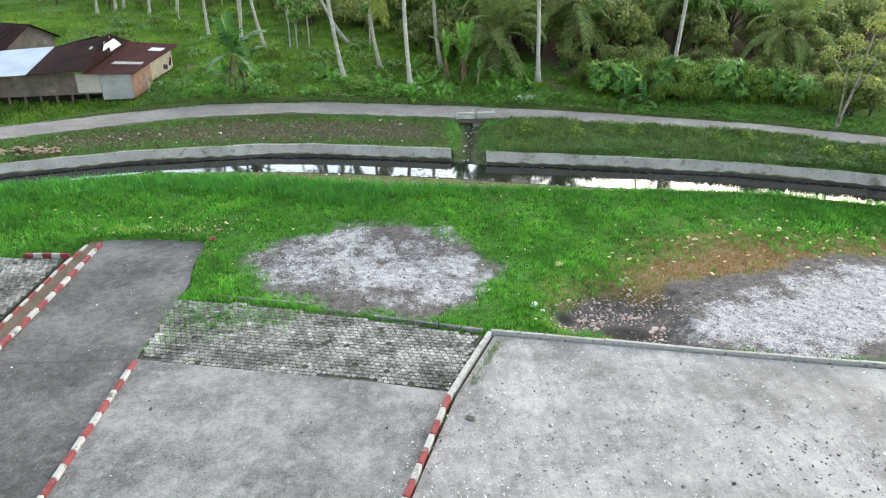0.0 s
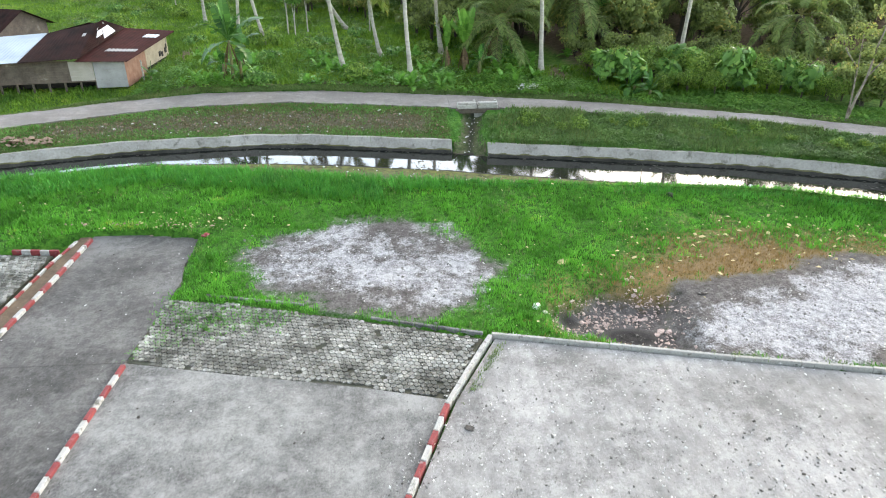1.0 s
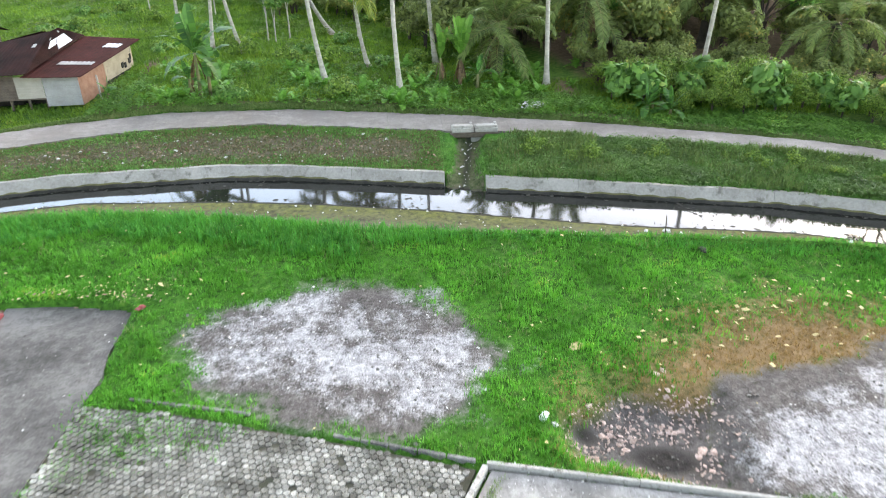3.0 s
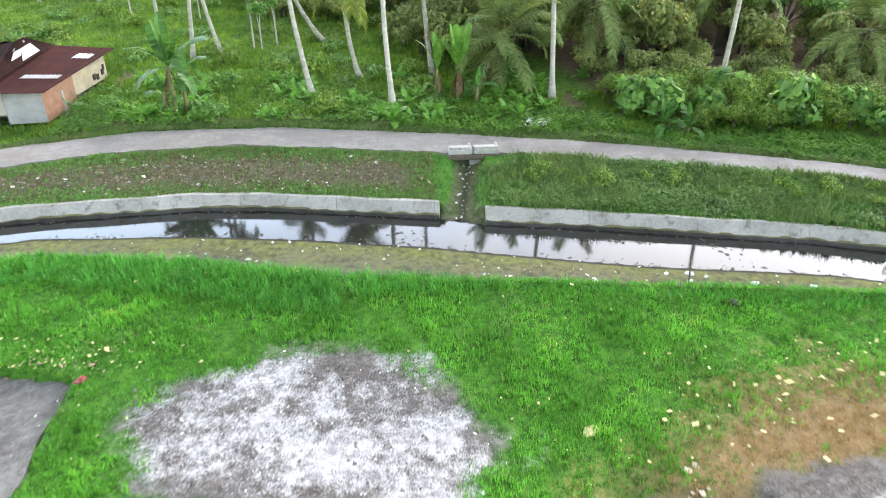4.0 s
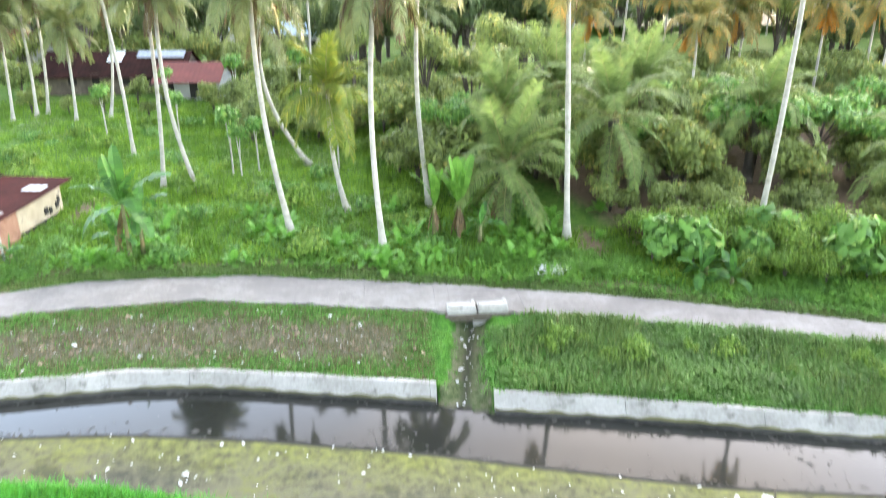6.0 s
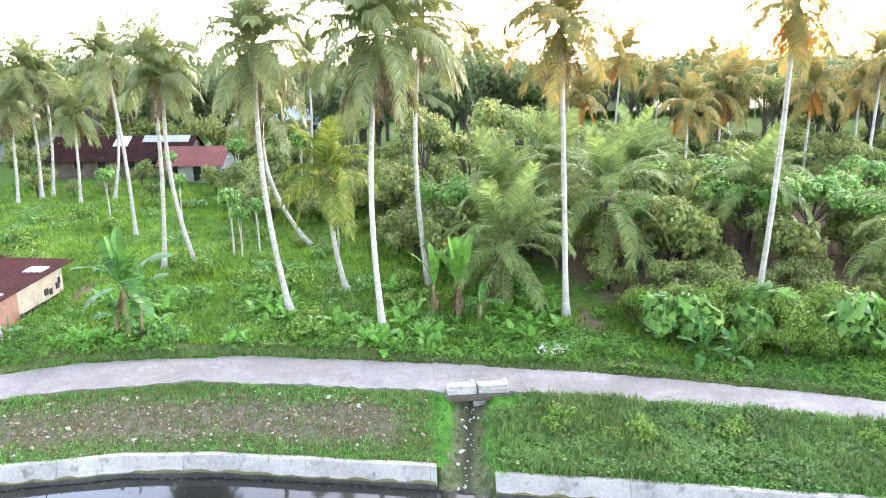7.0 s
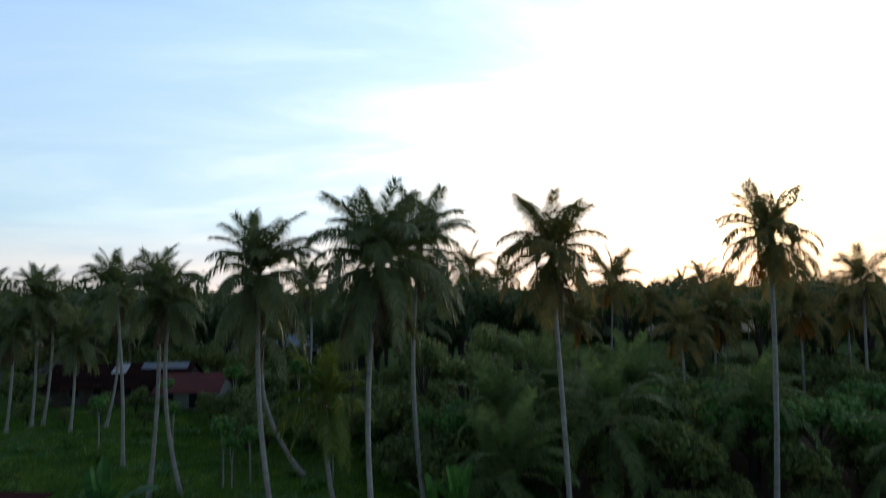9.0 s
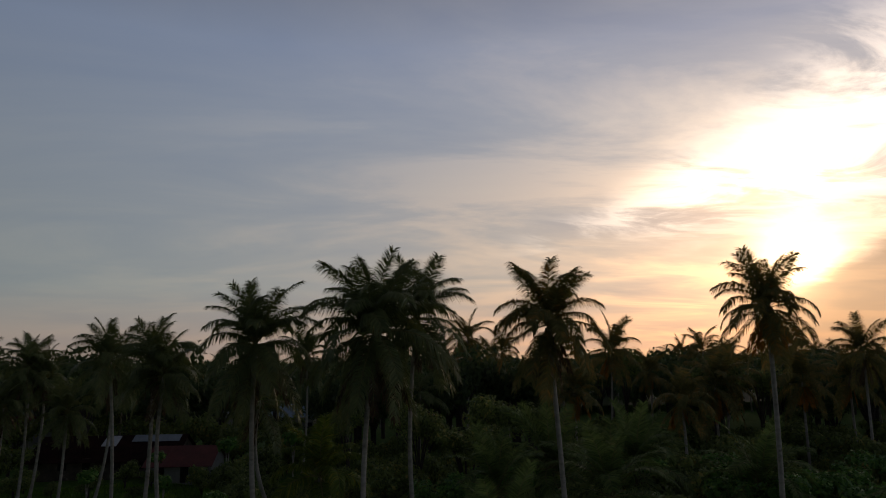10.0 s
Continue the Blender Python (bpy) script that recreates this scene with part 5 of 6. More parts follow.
for k, (x, y, s) in enumerate(((-10.3, 66, 0.8), (-9.6, 65.3, 0.7), (-7.9, 88, 1.0), (-14, 87.5, 1.0), (-20.5, 88, 0.8), (-3, 66, 0.8), (-8.6, 66.5, 0.75), (-16.5, 76, 0.7), (-23, 78, 0.8))):
    plant("slender_tree", PAPAYA, x, y, s * 1.5, "slender pale-stemmed tree with a small leafy head", "tree", "meadow trees")
for k, (x, y, s) in enumerate(((6.6, 68, 0.95), (9.5, 74, 1.0), (14, 80, 0.95), (3.6, 76, 0.9), (44, 96, 1.1), (36.6, 92, 1.24), (33, 110, 1.15), (-2.5, 84, 0.85), (-36, 104, 1.0), (-12, 104, 0.9))):
    plant("tall_tree", TALL[k % 2], x, y, s, "tall dark broad-leaved tree above the thicket", "tree", "tall trees")
for k, (x, y, s) in enumerate(((-24, 89.5, 0.55), (-27.5, 91, 0.5), (-16.2, 87, 0.6), (-13, 90, 0.8), (-33.5, 90, 0.5), (-36.5, 98, 0.9), (-9.5, 96, 0.9), (-21.5, 84.5, 0.4), (-40, 90, 0.7), (-46, 98, 0.9), (-6, 78, 0.6), (-3.5, 72, 0.6), (-47, 86, 0.6), (-26, 86, 0.4), (-29, 85.5, 0.35), (-33, 87, 0.6), (-14, 84, 0.6), (-12.5, 86, 0.8), (-11, 82, 0.7), (-24, 104.5, 1.0), (-16, 100, 1.0), (-22, 91, 0.4), (-37, 94, 0.9), (-52, 96, 0.9), (-55, 104, 1.0), (-43, 108, 1.2), (-49, 110, 1.1), (-35, 108, 1.2), (-28, 106, 1.2), (-20, 104, 1.2), (-15, 100, 1.1), (-24, 114, 1.3), (-38, 118, 1.3), (-10, 110, 1.2), (-18, 120, 1.2), (-9, 76, 0.6), (-12, 78, 0.5))):
    plant("garden_bush", JUNGLE[k % 4], x, y, s, "leafy green bush near the village houses", "bush", "garden bushes")
r = random.Random(9)
for k in range(46):
    x, y = r.uniform(-14, 4), r.uniform(74, 104)
    plant("garden_bush", JUNGLE[k % 4], x, y, r.uniform(0.45, 0.95), "leafy green bush near the village houses", "bush", "garden bushes")
r = random.Random(5)
for k in range(34):
    x = r.uniform(4.6, 30)
    y = float(WALL_TOP(x)) + r.uniform(0.5, 0.9) * (float(ROAD_NEAR(x)) - float(WALL_TOP(x)))
    if abs(x - 4.3) < 1.8:
        continue
    plant("bank_weed", LOW[k % 2], x, y - 0.4, r.uniform(0.45, 0.85), "leafy weed clump on the bank below the road", "weeds", "bank weeds")
n = 0
while n < 300:
    y = 50.5 + 50 * r.random() ** 1.3
    x = r.uniform(1, 66)
    if y < 56 and x < 12 or x < 5 and y < 62 or y < 56 and x > 13.2 and y < 52.5 - 0.35 * (x - 14) or x < 8 and y < 58:
        continue
    s = (0.35 + 0.25 * r.random()) if y < 58 else r.uniform(0.55, 1.1)
    plant("jungle_bush", JUNGLE[n % 4], x, y, s, "dense dark green thicket bush", "bush", "thicket bushes")
    n += 1
n = 0
while n < 46:
    x = r.uniform(26.5, 48)
    y = r.uniform(float(ROAD_FAR(x)) + 3.2, 52.5)
    plant("jungle_bush", JUNGLE[n % 4], x, y, r.uniform(0.35, 0.75), "dense dark green thicket bush", "bush", "thicket bushes")
    n += 1
n = 0
while n < 330:
    y = 98 + 140 * r.random() ** 1.3
    x = r.uniform(-0.75, 0.95) * y
    if x < -2 and y < 104 or abs(x / (y - 17) + 0.125) < 0.03 and y < 150:
        continue
    plant("far_tree", FAR[n % 4], x, y, r.uniform(0.85, 1.2) * (1.25 if r.random() < 0.2 else 1), "distant dark green woodland tree", "tree", "distant trees")
    n += 1
n = 0
while n < 46:
    y = 88 + 110 * r.random()
    x = r.uniform(-0.6, 0.8) * y
    if -30 < x < -4 and y < 120:
        continue
    coconut_palm((x, y), (x + r.uniform(-0.6, 0.6), y, r.uniform(7.5, 12.5)), "distant coconut palm rising among woodland", 15, 0.95, r.uniform(-0.3, 0.3), FRONDS_WARM if x > 10 else FRONDS, DEAD, 2, False, 0.17, 0.12, -55, 200 + n, group="distant palms", high=80)
    n += 1


def pale_trunk_tree(x, y):
    """Two leaning mottled stems from one foot, with thin sprays of leaves."""
    tree = tagged(empty("pale_trunk_tree", pose(x, y, float(height(x, y)) - 0.05)), "roadside tree with pale mottled leaning stems and sparse leaves", "tree")
    stems = [([(0, 0, 0), (0.3, 0.1, 1.3), (0.75, 0.2, 2.8), (0.95, 0.3, 4.6), (1.3, 0.3, 6.6)], 0.1), ([(0.02, 0.05, 0), (0.12, 0.2, 1.5), (0.2, 0.5, 3.2), (0.1, 0.6, 5.2)], 0.07),
             ([(0.75, 0.2, 2.8), (1.5, 0.1, 3.9), (2.0, 0.0, 5.0)], 0.06), ([(0.2, 0.5, 3.2), (-0.7, 0.5, 4.2), (-1.2, 0.4, 4.9)], 0.05)]
    for pts, rad in stems:
        v, f = tube(pts, [rad * (1 - 0.6 * i / (len(pts) - 1)) for i in range(len(pts))], 8)
        link("stem", v, f, M_MOTTLED_BARK, tree, smooth=True)
    blobs = [(1.3, 0.3, 6.6, 1.1, 1.0, 0.7), (2.0, 0, 5.0, 0.8, 0.8, 0.4), (-1.2, 0.4, 4.9, 0.8, 0.7, 0.4), (0.1, 0.6, 5.4, 0.9, 0.8, 0.6), (0.6, 0.2, 4.2, 0.8, 0.6, 0.3), (-0.4, 0.4, 3.4, 0.5, 0.5, 0.3)]
    crown = new("crown", leafy("crown", 1500, blobs, 0.17, M_JUNGLE, 261))
    crown.parent = tree


pale_trunk_tree(26.5, 40.2)
TARO = []
for k in range(3):
    V, Q = [], []
    for i in range(8):
        v, q = banana_leaf(1.0, 0.2, (80, 66, 52, 70, 40, 60, 30, 75)[i], (40, 70, 80, 55, 85, 70, 80, 45)[i], 30 + 8 * k + i)
        turn = np.array(pose(0, 0, 0, 0, 0, 137.5 * i + 50 * k).to_3x3())
        Q += [tuple(j + len(V) for j in f) for f in q]
        V += [tuple(turn @ p * (0.75 + 0.05 * i)) for p in v]
    me = quick_mesh("leaves", np.array(V), Q)
    me.materials.append(M_TARO)
    TARO.append((me, None))
n = 0
while n < 110:
    x, y = r.uniform(-17, 13), 49.5 + 9 * r.random() ** 1.5
    if y < float(ROAD_FAR(x)) + 0.9 or r.random() > 0.25 + 0.75 * (math.sin(x * 0.9 + 1) > -0.2):
        continue
    plant("taro_plant", TARO[n % 3], x, y, r.uniform(0.55, 1.15), "bright green broad-leaved herb in the verge", "plant", "verge herbs")
    n += 1
n = 0
while n < 90:
    x, y = r.uniform(-30, 12), r.uniform(50.5, 82)
    if 8.5 < x or (-32 < x < -18.5 and y < 60) or y < float(ROAD_FAR(x)) + 1:
        continue
    plant("weed_clump", LOW[n % 4], x, y, r.uniform(0.6, 1.5), "low leafy green weed clump in the meadow", "weeds", "meadow weeds")
    n += 1


# ---- houses ----
def sheet(corners, material, parent, name="roof_sheet", ribs=0.25, thick=0.03, label=""):
    """A corrugated roof plane over four corners: eave a, eave b, ridge b, ridge a."""
    a, b, c, d = (Vector(p) for p in corners)
    n = max(2, int((b - a).length / ribs))
    up = (b - a).cross(d - a).normalized()
    if up.z < 0:
        up = -up
    v, f = [], []
    for i in range(2 * n + 1):
        s = i / (2 * n)
        lift = up * (0.025 if i % 2 else 0)
        p, q = a.lerp(b, s) + lift, d.lerp(c, s) + lift
        v += [p, q, p - up * thick, q - up * thick]
    for i in range(2 * n):
        k = 4 * i
        f += [(k, k + 4, k + 5, k + 1), (k + 2, k + 3, k + 7, k + 6), (k, k + 2, k + 6, k + 4), (k + 1, k + 5, k + 7, k + 3)]
    f += [(0, 1, 3, 2), (8 * n, 8 * n + 2, 8 * n + 3, 8 * n + 1)]
    return link(name, v, f, material, parent, label)


def board_wall(a, b, z0, z1, material, parent, board=0.22, flat=False, name="board"):
    """A wall of lapped boards from a to b (plan points), z0 to z1."""
    a, b = Vector((*a, 0)), Vector((*b, 0))
    d = b - a
    turn = math.degrees(math.atan2(d.y, d.x))
    n = max(1, round((z1 - z0) / board)) if not flat else 1
    h = (z1 - z0) / n
    for i in range(n):
        bm = box(bmesh.new(), (0, -0.02, 0), (d.length, 0.02, h - 0.006), 0)
        part(name, bm, material, parent, at=Matrix.Translation((a.x, a.y, z0 + i * h)) @ pose(0, 0, 0, -3 if not flat else 0, 0, turn))


def on_plane(corners, s0, s1, t0, t1, rise=0.05):
    """A smaller quad lying on a roof plane, s along the eave and t up the slope."""
    a, b, c, d = (Vector(p) for p in corners)
    up = (b - a).cross(d - a).normalized()
    up = up if up.z > 0 else -up

    def at(s, t):
        return a.lerp(b, s).lerp(d.lerp(c, s), t) + up * rise

    return [at(s0, t0), at(s1, t0), at(s1, t1), at(s0, t1)]


def wooden_house():
    ax, ay = Vector((-0.995, -0.1, 0)), Vector((0.1, 0.995, 0))

    def P(u, v, z):
        q = ax * u + ay * v
        return (q.x, q.y, z)

    def W(u, v):
        return P(u, v, 0)[:2]

    h = tagged(empty("wooden_house", pose(-20.15, 52.0, 0.8)), "weathered plank house on short stilts with rusted sheet roof", "house")
    front = math.degrees(math.atan2(ax.y, ax.x))
    board_wall(W(0, 0), W(0, 3.6), -0.25, 1.62, M_BRICK, h, 0.11, name="brick_course")
    board_wall(W(0, 3.62), W(0, 8.1), 0.25, 1.85, M_CREAM, h, 0.27)
    # shade below the cream boards, painted as a black sheet
    board_wall(W(0, 3.62), W(0, 8.1), -0.2, 0.24, M_GAP_SHADE, h, 0.5, True, "underfloor_shade")
    board_wall(W(0, 0), W(2.1, 0), -0.25, 1.58, M_PLANK_PALE, h, 0.62, name="wall_sheet")
    board_wall(W(2.12, -0.03), W(3.7, -0.03), 0.3, 1.68, M_CREAM_GREY, h, 0.35)
    board_wall(W(3.7, 0.0), W(14, 0.0), 0.34, 1.75, M_PLANK, h, 0.17)
    board_wall(W(14, 0.0), W(14, 8.1), 0.34, 1.6, M_PLANK, h, 0.4)
    board_wall(W(0, 8.1), W(14, 8.1), 0.2, 1.7, M_PLANK, h, 0.4)
    for u in np.arange(2.15, 14.1, 1.05):
        part("stilt", box(bmesh.new(), (-0.06, -0.06, -0.45), (0.06, 0.06, 0.34)), M_WOOD, h, at=Matrix.Translation(P(u, 0.1, 0)))
    part("floor_beam", box(bmesh.new(), (2.1, -0.05, 0.22), (14, 0.05, 0.33)), M_PLANK, h, at=pose(0, 0, 0, 0, 0, front))
    # another black sheet, set back, for the shade between the stilts
    part("underfloor_shade", box(bmesh.new(), (2.2, -1.2, -0.4), (14, -1.1, 0.3)), M_GAP_SHADE, h, "dark sheet standing in for the shade under the floor", at=pose(0, 0, 0, 0, 0, front))
    for u, w, z0, z1, mat in ((9.6, 0.55, 0.75, 1.5, M_GAP_SHADE), (8.95, 0.6, 0.75, 1.5, M_WOOD), (5.6, 0.75, 0.95, 1.5, M_WOOD), (12.6, 0.7, 0.75, 1.5, M_GAP_SHADE)):
        win = part("shutter", box(bmesh.new(), (-w / 2, -0.06, z0), (w / 2, 0.06, z1), 0.01), mat, h, "dark open window" if mat is M_GAP_SHADE else "closed plank shutter", at=Matrix.Translation(P(u, -0.03, 0)) @ pose(0, 0, 0, 0, 0, front))
        part("sill", box(bmesh.new(), (-w / 2 - 0.06, 0.05, z0 - 0.06), (w / 2 + 0.06, 0.09, z0)), M_WOOD, win)
    for v, w, z in ((6.3, 0.4, 0.75), (6.75, 0.3, 0.65), (7.5, 0.4, 0.8), (7.7, 0.25, 1.05)):
        part("gap_window", box(bmesh.new(), (-0.06, -w / 2, -0.22), (0.06, w / 2, 0.15)), M_GAP_SHADE, h, "small broken dark panel standing in for an opening's shade", at=Matrix.Translation(P(0, v, z)))
    side = [P(-0.45, -0.6, 1.66), P(3.0, -0.62, 1.78), P(3.3, 8.7, 2.35), P(-0.55, 8.7, 2.0)]
    slope = [P(2.6, -0.58, 1.98), P(3.2, 8.7, 2.42), P(4.3, 7.6, 3.2), P(3.6, 5.2, 3.4)]
    main = [P(2.6, -0.62, 1.98), P(6.7, -0.62, 1.82), P(7.0, 4.7, 2.8), P(3.6, 5.2, 3.4)]
    zinc = [P(6.62, -0.66, 1.85), P(14.4, -0.66, 1.68), P(14.4, 4.7, 2.45), P(7.0, 4.7, 2.83)]
    sheet(side, M_MAROON, h, label="rusted dark red roof sheets")
    sheet(slope, M_RUST, h)
    sheet(main, M_RUST, h)
    sheet(zinc, M_ZINC, h, label="newer bluish zinc roof sheets")
    sheet([P(3.2, 8.7, 2.42), P(8, 8.9, 1.8), P(7, 4.7, 2.8), P(4.3, 5.6, 3.36)], M_RUST, h)
    sheet([P(8, 8.9, 1.8), P(14.4, 8.9, 1.5), P(14.4, 4.7, 2.45), P(7, 4.7, 2.8)], M_RUST, h)
    for plane, s0, s1, t0, t1, m, label in ((slope, 0.52, 0.8, 0.12, 0.62, M_CLEAR, "pale translucent roof sheet"), (slope, 0.3, 0.5, 0.36, 0.62, M_CLEAR, "pale translucent roof sheet"),
                                            (side, 0.14, 0.4, 0.72, 0.82, M_CLEAR, "pale translucent roof sheet"), (side, 0.12, 0.7, 0.27, 0.34, M_PLANK_PALE, "grey roof patch"),
                                            (slope, 0.66, 0.72, 0.78, 0.88, M_PLANK_PALE, "grey roof patch"), (main, 0.1, 0.16, 0.62, 0.7, M_PLANK_PALE, "grey roof patch"), (slope, 0.25, 0.3, 0.66, 0.75, M_PLANK_PALE, "grey roof patch")):
        sheet(on_plane(plane, s0, s1, t0, t1), m, h, "patch_sheet", label=label)
    return h


wooden_house()
post = tagged(part("pipe_post", box(bmesh.new(), (-0.05, -0.05, -0.2), (0.05, 0.05, 1.5), 0.015), M_WHITE_PAINT, at=pose(-19.1, 52.3, 0.85)), "white painted post beside the house", "post")


def simple_house(name, x, y, turn, length, depth, wall_h, ridge_h, wall_m, roof_m, label, windows, patches=(), base=0.35):
    """A long low house with a gable roof: walls, openings, two roof slopes, gables."""
    z = float(height(x, y))
    h = tagged(empty(name, pose(x, y, z, 0, 0, turn)), label, "house")
    L, D = length / 2, depth / 2
    part("wall", box(bmesh.new(), (-L, -D, -0.2), (L, -D + 0.15, wall_h)), wall_m, h)
    part("wall", box(bmesh.new(), (-L, D - 0.15, -0.2), (L, D, wall_h)), wall_m, h)
    for s in (-1, 1):
        part("wall", box(bmesh.new(), (s * L - 0.075, -D + 0.15, -0.2), (s * L + 0.075, D - 0.15, wall_h)), wall_m, h)
        link("gable", [(s * L, -D, wall_h), (s * L, D, wall_h), (s * L, 0, ridge_h), (s * (L - 0.1), -D, wall_h), (s * (L - 0.1), D, wall_h), (s * (L - 0.1), 0, ridge_h)], [(0, 1, 2), (3, 5, 4), (0, 2, 5, 3), (1, 4, 5, 2)], wall_m, h)
    for s in (-1, 1):
        slope = (ridge_h - wall_h) / D
        sheet([(-L - 0.4, s * (D + 0.6), wall_h - 0.6 * slope + 0.03), (L + 0.4, s * (D + 0.6), wall_h - 0.6 * slope + 0.03), (L + 0.4, 0, ridge_h + 0.03), (-L - 0.4, 0, ridge_h + 0.03)], roof_m, h, ribs=0.5)
    for u, w, z0, z1, m in windows:
        win = part("window", box(bmesh.new(), (u - w / 2, -D - 0.03, z0), (u + w / 2, -D + 0.02, z1)), m, h, "dark panel standing in for an opening's shade")
        part("frame", box(bmesh.new(), (u - w / 2 - 0.07, -D - 0.05, z1), (u + w / 2 + 0.07, -D, z1 + 0.07)), M_WOOD, win)
    for u0, u1, f0, f1, m in patches:
        slope = (ridge_h - wall_h) / D
        z0, z1 = wall_h + slope * f0 * D, wall_h + slope * f1 * D
        sheet([(u0, -D * (1 - f0), z0 + 0.09), (u1, -D * (1 - f0), z0 + 0.09), (u1, -D * (1 - f1), z1 + 0.09), (u0, -D * (1 - f1), z1 + 0.09)], m, h, "patch_sheet", 0.5, label="pale newer roof sheet")
    return h


W4 = [(-4, 0.9, 0.9, 1.8, M_GAP_SHADE), (-1.5, 0.8, 0.2, 2.0, M_GAP_SHADE), (1.6, 0.9, 0.9, 1.8, M_GAP_SHADE), (4, 0.9, 0.9, 1.8, M_GAP_SHADE)]
simple_house("village_house", -28.4, 99.2, -4, 15.0, 7, 2.0, 4.0, M_PLANK, M_RUST, "low timber house with dark rusted roof among palms", W4, ((-0.9, 0.7, 0.5, 0.95, M_CLEAR), (2.1, 7.2, 0.68, 0.98, M_ZINC)))
simple_house("village_house", -19.6, 94.6, -4, 6.2, 5.0, 2.1, 3.5, M_PLASTER, M_RUST_RED, "pale house with faded red sheet roof among palms", [(-1.8, 0.8, 0.9, 1.8, M_GAP_SHADE), (0.6, 0.8, 0.2, 2.0, M_GAP_SHADE), (2.2, 0.7, 0.9, 1.7, M_GAP_SHADE)])
simple_house("village_house", -50.5, 113, -12, 15, 8, 3.0, 5.2, M_PLASTER, M_RUST_RED, "pale verandah house with dull red roof", W4)
simple_house("far_house", -15, 137, 0, 9, 7, 3, 4.6, M_PLASTER, M_BLUE, "white house with a blue roof among far trees", W4)
simple_house("far_house", -24, 150, 10, 12, 7, 3, 4.4, M_PLASTER, M_ZINC, "white house with pale roof among far trees", W4)
simple_house("village_house", -33, 61, -20, 6, 5, 2.4, 3.6, M_PLANK, M_RUST, "plank house with brown roof at the meadow's edge", [(0, 0.8, 0.9, 1.8, M_GAP_SHADE)])


# ---- far woods to the horizon ----
def far_woods():
    r = np.random.default_rng(77)
    n = 1500
    y = 150 + 1300 * r.random(n) ** 1.7
    x = r.uniform(-0.85, 1.05, n) * y
    top = 3.4 + 9.6 + r.normal(0, 1.0, n) + r.uniform(0.5, 2.5, n) * (r.random(n) < 0.15)
    s = 2.2 * (1 + y / 450)
    blobs = np.stack([x, y, top - 2.2, s * 1.25, s * 1.25, 2.4 + 0 * s], -1)
    V, T, k = [], [], 0
    for lo, hi, leaf, count in ((0, 260, 0.9, 26000), (260, 520, 1.5, 26000), (520, 1600, 3.2, 20000)):
        b = blobs[(y >= lo) & (y < hi)]
        v, t = leaf_cloud(count, b, leaf, r, 0.5)
        V.append(v)
        T.append(t + k)
        k += len(v)
    me = quick_mesh("far_woods", np.concatenate(V), None, np.concatenate(T))
    me.materials.append(M_FAR_TREE)
    tagged(new("far_woods", me), "dark wooded skyline closing the view", "woodland", kind="stuff")
    # shaded floor of leaves under the crowns
    xs, ys = np.meshgrid(np.linspace(-1500, 1700, 90), np.concatenate([np.linspace(160, 500, 60), np.linspace(520, 1700, 40)]))
    z = 3.5 + 6.0 * np.clip((ys - 150) / 60, 0, 1) + 0.9 * smooth_noise(xs, ys, 0.06, 50)
    ny, nx = xs.shape
    idx = np.arange(nx * ny).reshape(ny, nx)
    me = quick_mesh("far_underwood", np.stack([xs, ys, z], -1).reshape(-1, 3), np.stack([idx[:-1, :-1], idx[:-1, 1:], idx[1:, 1:], idx[1:, :-1]], -1).reshape(-1, 4))
    me.materials.append(M_FAR_TREE)
    tagged(new("far_underwood", me), "dim underwood below the distant crowns", "woodland", kind="stuff")


far_woods()


# ---- grass and litter ----
def tufts(name, xs, ys, h, spread, blades, width, material, label, seed, lean=0.5):
    """Grass as bent blades in tufts; one object for all of a kind."""
    r = np.random.default_rng(seed)
    n = len(xs)
    zs = height(xs, ys)
    o = np.repeat(np.stack([xs, ys, zs], -1), blades, axis=0)
    hh = np.repeat(h, blades) * r.uniform(0.55, 1.15, n * blades)
    a = r.uniform(0, 2 * np.pi, n * blades)
    o[:, :2] += r.normal(scale=spread, size=(n * blades, 2))
    d = np.stack([np.cos(a), np.sin(a), np.zeros_like(a)], -1)
    w = np.stack([-np.sin(a), np.cos(a), np.zeros_like(a)], -1) * (width * r.uniform(0.6, 1.3, n * blades))[:, None]
    out = (lean * hh * r.uniform(0.3, 1.2, n * blades))[:, None]
    up = np.array([0, 0, 1.0])
    mid = o + up * (hh * 0.6)[:, None] + d * out * 0.35
    tip = o + up * (hh * 0.92)[:, None] + d * out
    v = np.stack([o - w, o + w, mid + w * 0.8, mid - w * 0.8, tip], 1).reshape(-1, 3)
    k = 5 * np.arange(n * blades)[:, None]
    me = quick_mesh(name, v, k + (0, 1, 2, 3), k + (3, 2, 4))
    me.materials.append(material)
    return tagged(new(name, me), label, "grass", kind="stuff")


